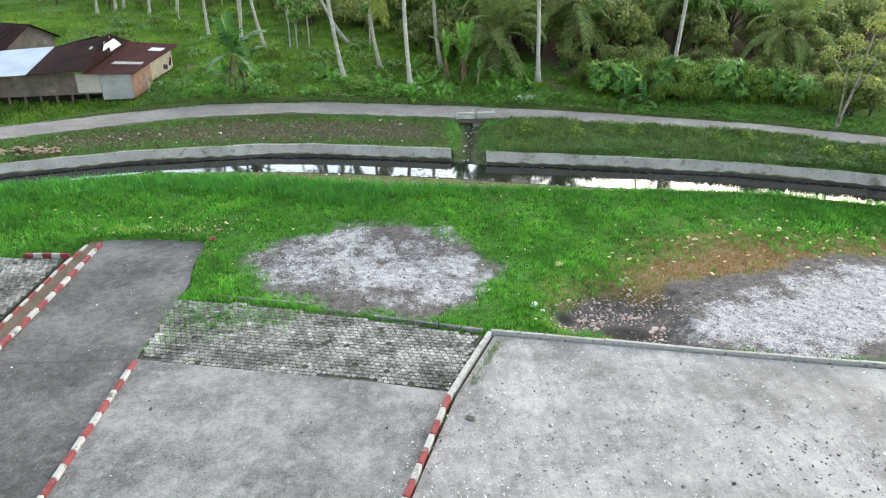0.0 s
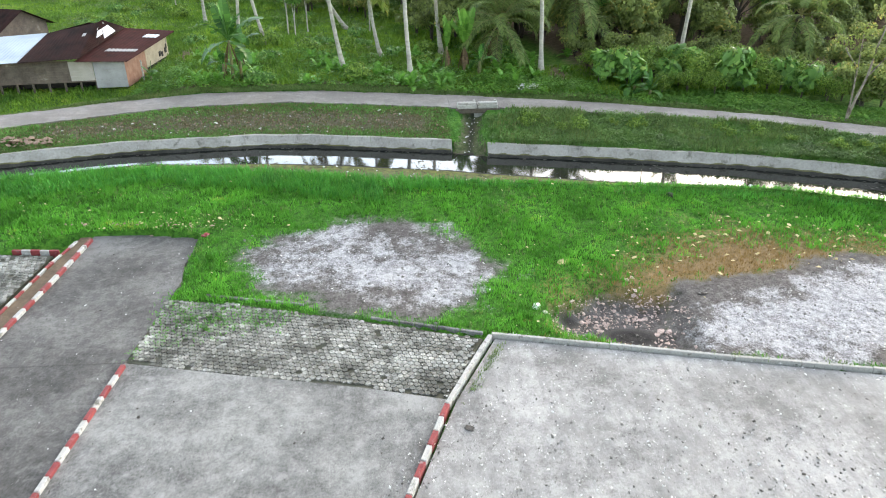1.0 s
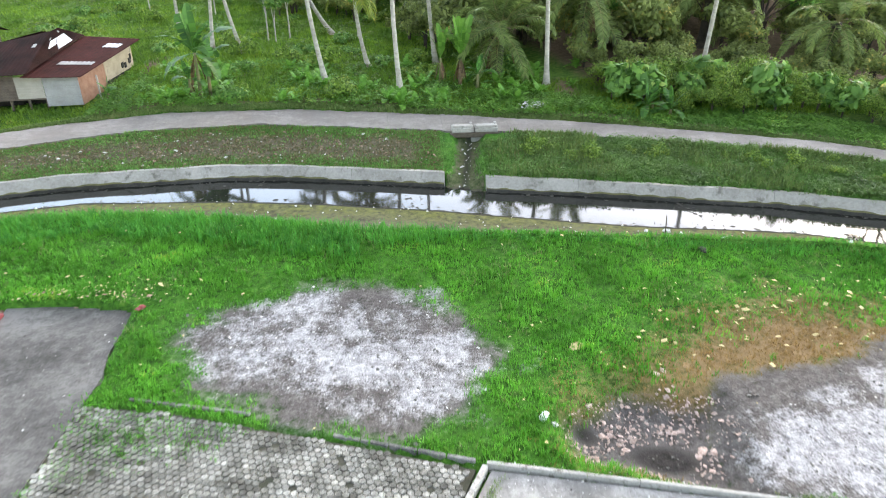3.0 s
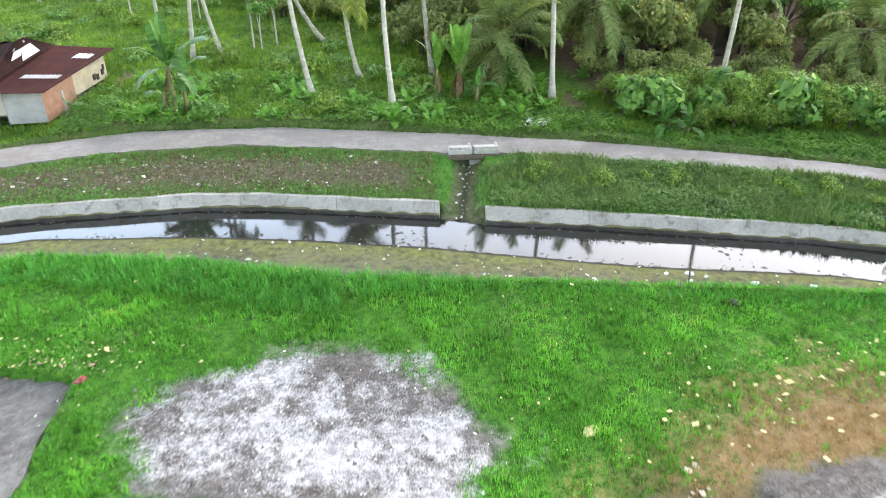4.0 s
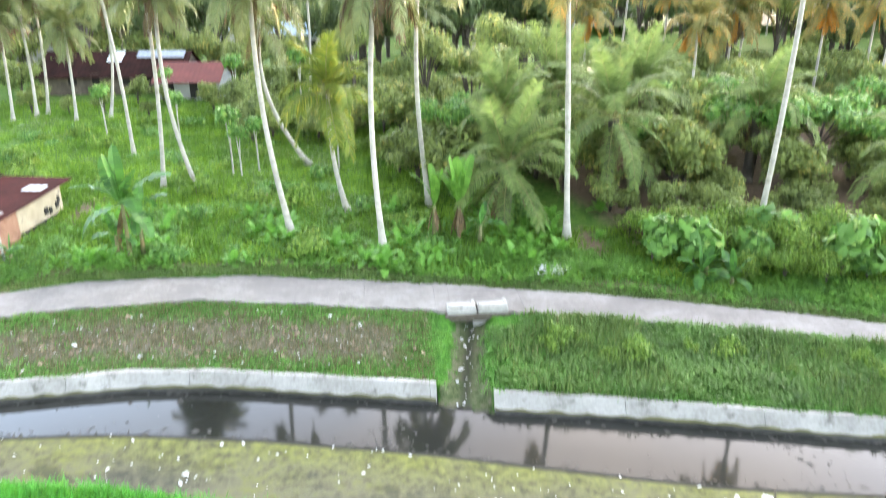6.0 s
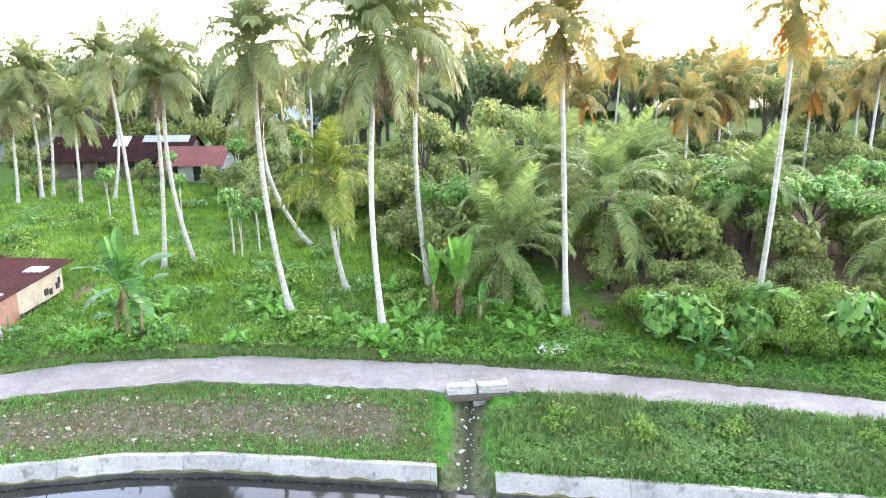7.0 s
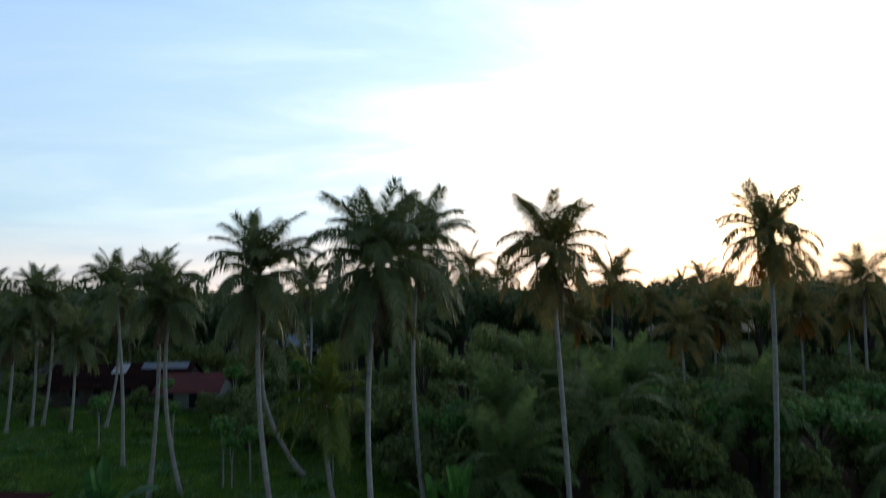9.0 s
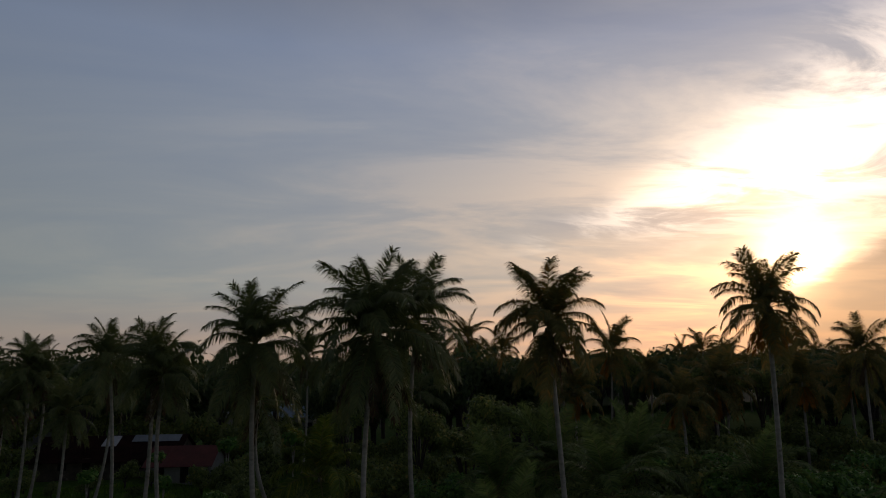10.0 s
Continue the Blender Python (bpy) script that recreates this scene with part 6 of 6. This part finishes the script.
def herbage(name, xs, ys, h, spread, per, leaf, material, label, seed):
    """Leafy ground plants: small folded leaves crowded in low domes; one object for all of a kind."""
    r = np.random.default_rng(seed)
    n = len(xs) * per
    o = np.repeat(np.stack([xs, ys, height(xs, ys)], -1), per, axis=0)
    d = r.normal(scale=0.5, size=(n, 2))
    u = np.sqrt(r.random(n)) * np.exp(-(d ** 2).sum(1) * 0.6)
    o[:, :2] += d * spread
    o[:, 2] += np.repeat(h, per) * u * r.uniform(0.7, 1.15, n) + 0.01
    a = r.uniform(0, 2 * np.pi, n)
    t = np.stack([np.cos(a), np.sin(a), r.uniform(-0.5, 0.6, n)], -1)
    w = np.stack([-np.sin(a), np.cos(a), r.normal(0, 0.35, n)], -1)
    L = (leaf * r.uniform(0.6, 1.3, n))[:, None]
    drop = np.array([0, 0, -0.18])
    v = np.stack([o - t * L * 0.2, o + t * L * 0.35 + w * L * 0.34, o + t * L + drop * L, o + t * L * 0.35 - w * L * 0.34], 1).reshape(-1, 3)
    k = 4 * np.arange(n)[:, None]
    me = quick_mesh(name, v, None, np.concatenate([k + (0, 1, 2), k + (0, 2, 3)]))
    me.materials.append(material)
    return tagged(new(name, me), label, "weeds", kind="stuff")


def scatter(n, x0, x1, y0, y1, seed, keep):
    r = np.random.default_rng(seed)
    x, y = r.uniform(x0, x1, n), r.uniform(y0, y1, n)
    k = keep(x, y, r)
    return x[k], y[k]


def field_keep(x, y, r):
    m = masks(x, y)
    bad = np.maximum(m["ash"], m["cinder"]) > r.uniform(0.15, 0.6, len(x))
    bad |= m["scorch"] > r.uniform(0.15, 0.85, len(x))
    bad |= inside(PAVED, x, y, 0.1, 0.0, 0) > 0.5
    return ~bad & (y < GRASS_EDGE(x) - 0.1 + 0.15 * smooth_noise(x, y, 2, 90))


gx, gy = scatter(90000, -30, 32, 16, 36.3, 301, field_keep)
h = 0.15 + 0.07 * smooth_noise(gx, gy, 0.7, 91) + 0.15 * smooth_noise(gx, gy, 2.6, 92)
tufts("field_grass", gx, gy, np.clip(h, 0.05, 1), 0.06, 4, 0.015, M_GRASS, "bright green short field grass with yellowing patches", 302)
gx, gy = scatter(26000, -30, 32, 26, 36.3, 303, lambda x, y, r: field_keep(x, y, r) & (y > GRASS_EDGE(x) - 1.6 - 1.5 * (x < -2) - 0.6 * smooth_noise(x, y, 0.6, 93)))
h = np.where(gx < 2, 0.46, 0.26) + 0.1 * smooth_noise(gx, gy, 0.9, 94)
tufts("bank_grass", gx, gy, np.clip(h, 0.12, 1), 0.07, 4, 0.013, M_GRASS_TALL, "tall lush grass along the canal bank", 304, 0.6)
gx, gy = scatter(15000, 2, 26, 17, 27, 305, lambda x, y, r: (masks(x, y)["scorch"] > r.uniform(0.1, 0.9, len(x))) & (np.maximum(masks(x, y)["ash"], masks(x, y)["cinder"]) < 0.5) & (inside(PAVED, x, y, 0.1, 0, 0) < 0.5))
tufts("scorched_grass", gx, gy, np.full(len(gx), 0.12), 0.08, 3, 0.011, M_DRYGRASS, "brown scorched grass round the burnt ground", 306, 0.9)


gx, gy = scatter(16000, -30, 32, 17, 36, 341, lambda x, y, r: field_keep(x, y, r) & (smooth_noise(x, y, 1.4, 111) + 0.06 * (y - 29) - 0.03 * x > r.uniform(0.1, 1.1, len(x))))
tufts("field_tussocks", gx, gy, np.clip(0.3 + 0.1 * smooth_noise(gx, gy, 2.5, 112), 0.12, 1), 0.05, 9, 0.014, M_GRASS, "taller dark green tussocks in the field grass", 342, 0.75)
gx, gy = scatter(9000, -30, 32, 17, 34, 339, lambda x, y, r: field_keep(x, y, r) & (smooth_noise(x, y, 1.7, 101) > r.uniform(0.0, 0.9, len(x))))
tufts("field_weeds", gx, gy, np.clip(0.24 + 0.08 * smooth_noise(gx, gy, 2.5, 102), 0.1, 1), 0.06, 4, 0.016, M_WEED_DARK, "darker weed clumps through the field grass", 340, 0.8)


def bank_keep(x, y, r):
    ok = (y > WALL_TOP(x) + 0.15) & (y < ROAD_NEAR(x) - 0.08) & ~(np.abs(x - slant(y) - 3.1) < np.where(y < 40.5, r.uniform(0.6, 1.0, len(x)), r.uniform(0.4, 0.75, len(x))))
    ok &= ~((x > 2.3) & (x < 5.9) & (y > 43.7))
    thin = (x < 1.6) & (masks(x, y)["bare"] > r.uniform(0.05, 0.66, len(x)))
    return ok & ~thin


def along(n, x0, x1, near, far, seed, power=1.0):
    """Random spots between two lines that run with x; a power above one crowds them towards the first."""
    r = np.random.default_rng(seed)
    x, u = r.uniform(x0, x1, n), r.random(n) ** power
    return x, near(x) * (1 - u) + far(x) * u, r


gx, gy, r = along(26000, -34, 34, WALL_TOP, ROAD_NEAR, 307)
k = bank_keep(gx, gy, r)
gx, gy = gx[k], gy[k]
h = np.where(gx > 3, 0.2, 0.13) + 0.08 * smooth_noise(gx, gy, 1.0, 95)
tufts("canal_bank_weeds", gx, gy, np.clip(h, 0.07, 1), 0.08, 5, 0.018, M_WEED, "thick green weeds on the bank below the road", 308, 0.7)
gx, gy, r = along(12000, 4.6, 34, ROAD_NEAR, WALL_TOP, 335, 1.9)
k = bank_keep(gx, gy, r) & (smooth_noise(gx, gy, 0.9, 98) > r.uniform(-0.2, 0.9, len(gx)))
gx, gy = gx[k], gy[k]
tufts("dark_bank_weeds", gx, gy, np.clip(0.46 + 0.18 * smooth_noise(gx, gy, 1.2, 99), 0.2, 1), 0.07, 7, 0.017, M_WEED_DARK, "tall dark weeds crowding the bank under the road", 336, 0.45)
gx, gy = scatter(16000, -26, 2, 40, 48, 331, lambda x, y, r: bank_keep(x, y, r) | ((inside(BARE_SLOPE, x, y, 1.0, 0.3, 5) > 0.4) & (r.random(len(x)) < 0.45)))
tufts("dry_slope_weeds", gx, gy, np.full(len(gx), 0.13), 0.09, 4, 0.014, M_DRYWEED, "dry brownish weeds on the litter-strewn slope", 332, 0.9)
gx, gy = scatter(11000, -10.6, 1.3, 16.5, 24, 333, lambda x, y, r: (inside(yd([(-10.3, 22.4), (-7.6, 22), (-4.5, 21.2), (-5.5, 20.2), (-9.2, 19.3), (-10.4, 18.7)]), x, y, 1.2, 0.4, 8) > r.uniform(0.35, 1.3, len(x))))
weeds = tufts("paver_weeds", gx, gy, np.full(len(gx), 0.09), 0.06, 4, 0.011, M_GRASS, "grass creeping over the paver court", 334, 0.9)
co = np.array([v.co[:] for v in weeds.data.vertices])
co[:, 2] += 0.2 * (co[:, 2] < 0.0)
weeds.data.vertices.foreach_set("co", co.astype(np.float32).ravel())
r = np.random.default_rng(343)
u = r.random(260)
(ax, ay), (bx, by), (cx, cy) = yd([(1.75, 18.8), (-0.05, 15.7), (30, 12.35)])
gx = np.concatenate([ax + (bx - ax) * u[:150] ** 0.8, ax + (cx - ax) * u[150:] ** 2]) + 0.16 * np.abs(r.normal(size=260))
gy = np.concatenate([ay + (by - ay) * u[:150] ** 0.8, ay + (cy - ay) * u[150:] ** 2 + 0.28]) - 0.1 * r.random(260)
k = smooth_noise(gx, gy, 2.2, 114) > r.uniform(-0.1, 0.6, 260)
weeds = tufts("kerb_weeds", gx[k], gy[k], np.full(k.sum(), 0.08), 0.05, 6, 0.009, M_WEED_DARK, "small green weeds along the foot of the kerb", 344, 0.9)
co = np.array([v.co[:] for v in weeds.data.vertices])
co[:, 2] += 0.23 * (co[:, 2] < 0.02)
weeds.data.vertices.foreach_set("co", co.astype(np.float32).ravel())
gx, gy, r = along(9000, -40, 36, ROAD_FAR, lambda x: ROAD_FAR(x) + np.where(x < 5, 0.85, 0.6), 309, 1.3)
gy = gy + 0.06
h = 0.18 + 0.1 * smooth_noise(gx, gy, 0.8, 96)
tufts("verge_grass", gx, gy, np.clip(h, 0.12, 1), 0.09, 5, 0.02, M_WEED_DARK, "rough dark green verge grass beyond the road", 310, 0.6)
gx, gy, r = along(9000, 5.0, 36, lambda x: ROAD_FAR(x) + 0.8, lambda x: ROAD_FAR(x) + 4.5, 337)
k = masks(gx, gy)["litter_and_shade"] < r.uniform(0.2, 0.8, len(gx))
gx, gy = gx[k], gy[k]
tufts("verge_weeds", gx, gy, np.clip(0.2 + 0.12 * smooth_noise(gx, gy, 0.8, 100), 0.08, 1), 0.1, 5, 0.018, M_WEED, "mixed green weeds before the roadside bushes", 338, 0.7)
gx, gy = scatter(60000, -48, 30, 46, 92, 311, lambda x, y, r: (y > ROAD_FAR(x) + 1.2) & ~((x > 9.5) & (y > 53.5)) & (masks(x, y)["litter_and_shade"] < r.uniform(0.3, 0.9, len(x))) & ~((x < -19.7) & (x > -37) & (y > 52.5) & (y < 62)) & (r.random(len(x)) < np.clip(1.35 - (y - 50) / 45, 0.25, 1)))
h = 0.3 + 0.16 * smooth_noise(gx, gy, 0.5, 97)
tufts("meadow_grass", gx, gy, np.clip(h, 0.08, 1), 0.16, 5, 0.028, M_MEADOW, "uneven bright meadow grass under the palms", 312, 0.8)


gx, gy, r = along(9000, 4.4, 34, WALL_TOP, ROAD_NEAR, 351)
k = bank_keep(gx, gy, r) & (gy > WALL_TOP(gx) + 0.3) & (smooth_noise(gx, gy, 1.3, 103) > r.uniform(-1.3, 0.5, len(gx)))
gx, gy = gx[k], gy[k]
herbage("bank_herbs", gx, gy, np.clip(0.3 + 0.2 * smooth_noise(gx, gy, 0.9, 104), 0.1, 0.6), 0.22, 13, 0.1, M_HERB_DARK, "leafy dark green weeds covering the bank below the road", 352)
gx, gy, r = along(4200, 4.5, 36, lambda x: ROAD_FAR(x) + 0.35, lambda x: ROAD_FAR(x) + 4.0, 353)
k = (masks(gx, gy)["litter_and_shade"] < r.uniform(0.1, 0.7, len(gx))) & (smooth_noise(gx, gy, 1.1, 105) > r.uniform(-1.1, 0.6, len(gx)))
gx, gy = gx[k], gy[k]
herbage("verge_herbs", gx, gy, np.clip(0.36 + 0.25 * smooth_noise(gx, gy, 0.8, 106), 0.1, 0.8), 0.26, 14, 0.13, M_HERB, "mixed leafy weeds between the road and the bushes", 354)
gx, gy, r = along(3600, -19, 9, lambda x: ROAD_FAR(x) + 0.7, lambda x: ROAD_FAR(x) + 9, 355, 1.5)
k = (smooth_noise(gx, gy, 0.8, 107) > r.uniform(-0.5, 0.7, len(gx)))
gx, gy = gx[k], gy[k]
herbage("meadow_herbs", gx, gy, np.clip(0.4 + 0.3 * smooth_noise(gx, gy, 0.7, 108), 0.1, 0.9), 0.3, 14, 0.15, M_HERB, "leafy green undergrowth at the meadow's edge", 356)
gx, gy = scatter(5200, -45, 9, 52, 84, 357, lambda x, y, r: (smooth_noise(x, y, 0.5, 109) > r.uniform(0.0, 0.8, len(x))) & ~((x < -19.7) & (x > -37) & (y < 62)))
herbage("meadow_tussocks", gx, gy, np.clip(0.35 + 0.2 * smooth_noise(gx, gy, 0.6, 110), 0.1, 0.8), 0.45, 12, 0.17, M_WEED_DARK, "darker low tussocks across the meadow", 358)


def bits(name, xs, ys, size, material, label, seed, lift=0.03):
    """Scattered crumpled scraps: small bent flakes, one object for the spread."""
    r = np.random.default_rng(seed)
    n = len(xs)
    z = height(xs, ys) + lift
    c = np.stack([xs, ys, z], -1)
    s = size * np.clip(np.exp(r.normal(-0.25, 0.55, n)), 0.3, 2.6)[:, None]
    a = r.uniform(0, 6.283, n)
    u = np.stack([np.cos(a), np.sin(a), r.normal(0, 0.3, n)], -1)
    w = np.stack([-np.sin(a), np.cos(a), r.normal(0, 0.3, n)], -1) * r.uniform(0.4, 1, n)[:, None]
    up = np.array([0, 0, 1.0])
    v = np.stack([c - u * s, c + w * s, c + u * s, c - w * s, c + up * s * 0.5], 1).reshape(-1, 3)
    k = 5 * np.arange(n)[:, None]
    me = quick_mesh(name, v, None, np.concatenate([k + (0, 1, 4), k + (1, 2, 4), k + (2, 3, 4), k + (3, 0, 4)]))
    me.materials.append(material)
    return tagged(new(name, me), label, "litter", kind="stuff")


def slime_keep(x, y, r):
    return (y > GRASS_EDGE(x) - 0.2) & (y < WATER_NEAR(x))


gx, gy = scatter(1100, -30, 30, 26, 39, 401, slime_keep)
bits("canal_litter", gx, gy, 0.055, M_LITTER, "white plastic scraps on the slimy canal bed", 402)
gx, gy = scatter(2400, -24, 2, 40, 47, 403, lambda x, y, r: inside(BARE_SLOPE, x, y, 1.0, 0.4, 5) > r.uniform(0.3, 1, len(x)))
bits("slope_litter", gx, gy, 0.055, M_LITTER_BROWN, "pale husks and scraps on the bare slope", 404)
gx, gy = scatter(420, -24, 2, 40, 47, 405, lambda x, y, r: inside(BARE_SLOPE, x, y, 1.0, 0.4, 5) > 0.5)
bits("slope_paper", gx, gy, 0.055, M_LITTER, "white paper scraps on the bare slope", 406)
gx, gy = scatter(1000, 7, 28, 20, 31, 407, lambda x, y, r: r.random(len(x)) < np.exp(-((x - 15) / 7) ** 2 - ((y - 26) / 2.2) ** 2))
bits("fallen_leaves", gx, gy, 0.065, M_LITTER_LEAF, "fallen yellow leaves on the grass", 408, 0.15)
gx, gy = scatter(420, -26, 14, 20, 34, 409, lambda x, y, r: field_keep(x, y, r))
bits("field_litter", gx, gy, 0.038, M_LITTER_LEAF, "pale scraps lying in the field grass", 410, 0.16)
gx, gy = scatter(5200, 3.5, 10, 17, 24, 411, lambda x, y, r: ((inside(PIT, x, y, 0.6, 0.3, 4) > 0.4) & (masks(x, y)["char_shade"] < 0.35) & (smooth_noise(x, y, 1.8, 77) > r.uniform(-0.5, 1.2, len(x)))) | (np.hypot(x - 7.7, (y - 19.7) * 1.3) < 0.45 * r.random(len(x)) ** 0.4) | (np.hypot(x - 7.4, (y - 22.3) * 1.3) < 0.55 * r.random(len(x)) ** 0.4))
bits("pit_husks", gx, gy, 0.05, M_HUSK, "pinkish husk scraps in the burnt pit", 412)
gx, gy = scatter(1500, 7.0, 9.6, 47.2, 49.4, 413, lambda x, y, r: np.hypot((x - 8.2) / 1.1, (y - 48.2) / 0.6) < r.random(len(x)) ** 0.6)
bits("rubbish_heap", gx, gy, 0.05, M_LITTER, "heap of white rubbish beside the road", 414, 0.24)
gx, gy = scatter(130, 2.5, 4.6, 39.5, 45.0, 415, lambda x, y, r: np.abs(x - slant(y) - 3.1) < 0.45 * r.random(len(x)))
bits("ditch_litter", gx, gy, 0.07, M_LITTER, "white scraps in the muddy ditch", 416)

def on_water(x, y, r):
    edge_far, edge_near = WALL_BOT(x) - y, y - WATER_NEAR(x)
    inside_water = (edge_far > 0.15) & (edge_near > 0.0)
    return inside_water & ((np.minimum(edge_far, edge_near) < 0.55 * r.random(len(x))) | (smooth_noise(x, y, 0.9, 66) > 0.25 + 0.9 * r.random(len(x))))


gx, gy = scatter(34000, -40, 40, 22, 42, 421, on_water)
scum = bits("floating_scum", gx, gy, 0.065, M_SCUM, "dark scum and mud flecks on the canal water", 422)
co = np.array([v.co[:] for v in scum.data.vertices])
flat_z = WATER_Z - 0.026 + 0.02 * ((np.arange(len(co)) % 5) == 4)
co[:, 2] = flat_z
scum.data.vertices.foreach_set("co", co.astype(np.float32).ravel())
yard_only = lambda x, y, r: inside(PAVED, x, y, 0.1, 0.0, 0) > 0.5
gravel = lambda x, y, r: yard_only(x, y, r) & (x > -0.6 + 0.5 * (y - 16.5)) & (r.random(len(x)) < 0.35 + 0.5 * (smooth_noise(x, y, 1.2, 88) > 0))
gx, gy = scatter(12000, -4, 24, 5, 20, 441, gravel)
bits("gravel_stones", gx, gy, 0.023, M_LITTER, "pale loose gravel stones on the yard", 442, 0.235)
gx, gy = scatter(11000, -4, 24, 5, 20, 443, gravel)
bits("gravel_cinders", gx, gy, 0.028, M_CRUMB, "dark cinder crumbs among the gravel", 444, 0.235)
ashy = lambda x, y, r: masks(x, y)["ash"] > r.uniform(0.2, 0.9, len(x))
gx, gy = scatter(8000, -10, 26, 17, 30, 451, ashy)
bits("ash_flakes", gx, gy, 0.03, M_LITTER, "white ash flakes on the burnt ground", 452, 0.01)
gx, gy = scatter(12000, -10, 26, 17, 30, 453, lambda x, y, r: masks(x, y)["cinder"] > r.uniform(0.3, 0.9, len(x)))
bits("burnt_crumbs", gx, gy, 0.035, M_CRUMB, "charred crumbs on the burnt ground", 454, 0.01)
gx, gy = scatter(900, -16, -9, 27.2, 29.2, 461, lambda x, y, r: (np.abs(y - 28.75 + 0.12 * (x + 12) - 0.25 * smooth_noise(x, y, 2.0, 113)) < 0.35 * r.random(len(x)) ** 2) & (r.random(len(x)) < 0.8))
bits("edge_debris", gx, gy, 0.05, M_LITTER_BROWN, "brown debris and soil crumbs along the slab's edge", 462, 0.24)
gx, gy = scatter(500, -16, -6, 27.6, 30.5, 463, lambda x, y, r: r.random(len(x)) < np.exp(-((x + 11.5) / 3) ** 2 - ((y - 29.1) / 0.7) ** 2))
bits("edge_scraps", gx, gy, 0.04, M_LITTER_LEAF, "pale scraps in the grass beyond the slab", 464, 0.14)
gx, gy = scatter(1500, -22, 24, 4, 28, 423, yard_only)
bits("yard_grit", gx, gy, 0.025, M_DARK_BIT, "dark grit and crumbs scattered over the yard", 424, 0.24)
gx, gy = scatter(900, -22, 24, 4, 28, 425, yard_only)
bits("yard_scraps", gx, gy, 0.022, M_LITTER, "pale scraps scattered over the yard", 426, 0.24)
gx, gy = scatter(2600, 6, 24, 6, 18, 427, lambda x, y, r: yard_only(x, y, r) & (r.random(len(x)) < np.exp(-((x - 12) / 4) ** 2 - ((y - 12.5) / 2.2) ** 2)) & (smooth_noise(x, y, 1.6, 115) > r.uniform(-0.4, 0.5, len(x))))
bits("yard_rubble", gx, gy, 0.045, M_DARK_BIT, "dark rubble strewn on the pale gravel", 428, 0.25)
gx, gy = scatter(320, -25.5, -20.5, 40.3, 42.3, 429, lambda x, y, r: np.hypot((x + 23) / 2.2, (y - 41.3) / 0.7) < r.random(len(x)) ** 0.5)
bits("rubble_heap", gx, gy, 0.16, M_LITTER_BROWN, "heap of brown rubble and husks above the canal wall", 430, 0.12)


def crumple(name, x, y, size, material, label, category, seed, squash=0.5):
    """A crumpled bag or rag: a dented, flattened blob lying on the ground."""
    bm = bmesh.new()
    bmesh.ops.create_icosphere(bm, subdivisions=2, radius=1)
    rr = random.Random(seed)
    for v in bm.verts:
        v.co *= rr.uniform(0.6, 1.15)
        v.co = Vector((v.co.x * size, v.co.y * size * 0.7, v.co.z * size * squash))
    return tagged(part(name, bm, material, at=pose(x, y, float(max(height(x, y), 0.0 if inside(PAVED, np.array([x]), np.array([y]), 0.1, 0, 0)[0] > 0.5 else -9)) + size * squash * 0.5, 0, 0, rr.uniform(0, 360))), label, category)


crumple("plastic_bag", 3.4, 21.6, 0.22, M_BAG, "crumpled white and teal plastic bag on the grass", "litter", 1)
crumple("plastic_bag", 3.7, 21.4, 0.13, M_LITTER, "crumpled white plastic bag on the grass", "litter", 2)
crumple("red_rag", -9.75, 28.0, 0.2, M_RED_PAINT, "crumpled red rag at the slab's corner", "litter", 3)
crumple("pale_board", 5.2, 24.9, 0.3, M_LITTER_LEAF, "pale dry board lying in the grass", "litter", 4, 0.15)
for k, (x, y, size) in enumerate(((7.75, 20.45, 0.2), (8.0, 20.3, 0.15), (7.55, 20.25, 0.14), (7.3, 23.3, 0.17), (7.6, 23.45, 0.13), (5.1, 21.3, 0.15), (4.9, 22.2, 0.14), (6.0, 22.6, 0.13), (5.6, 20.7, 0.14))):
    crumple("husk_clod", x, y, size, M_HUSK, "pinkish clod of husks and ash in the burnt pit", "rubble", 40 + k, 0.22)
crumple("dark_rag", 0.25, 15.4, 0.17, M_DARK_BIT, "dark plastic rag on the gravel beside the kerb", "litter", 5, 0.2)
crumple("burnt_clod", 11.6, 30.2, 0.26, M_DARK_BIT, "dark burnt heap in the grass", "litter", 6, 0.4)
for k in range(9):
    crumple("litter_bag", 4.5 + 9 * rng.random() + 4 * (k % 2), 34.2 - 0.2 * k + 0.9 * rng.random() - 0.6, 0.12 + 0.1 * rng.random(), M_LITTER, "white plastic bag on the slimy canal bed", "litter", 20 + k, 0.45)
v, f = tube([(0, 0, -0.3), (0.02, 0, 0.5), (-0.03, 0.02, 1.3)], [0.035, 0.03, 0.022], 6)
tagged(link("stake", v, f, M_WOOD, at=pose(11.0, 32.6, float(height(11.0, 32.6)))), "thin dark wooden stake in the canal bank", "stake")

for args, near in PAVER_LATER:
    lay_pavers(*args, near)
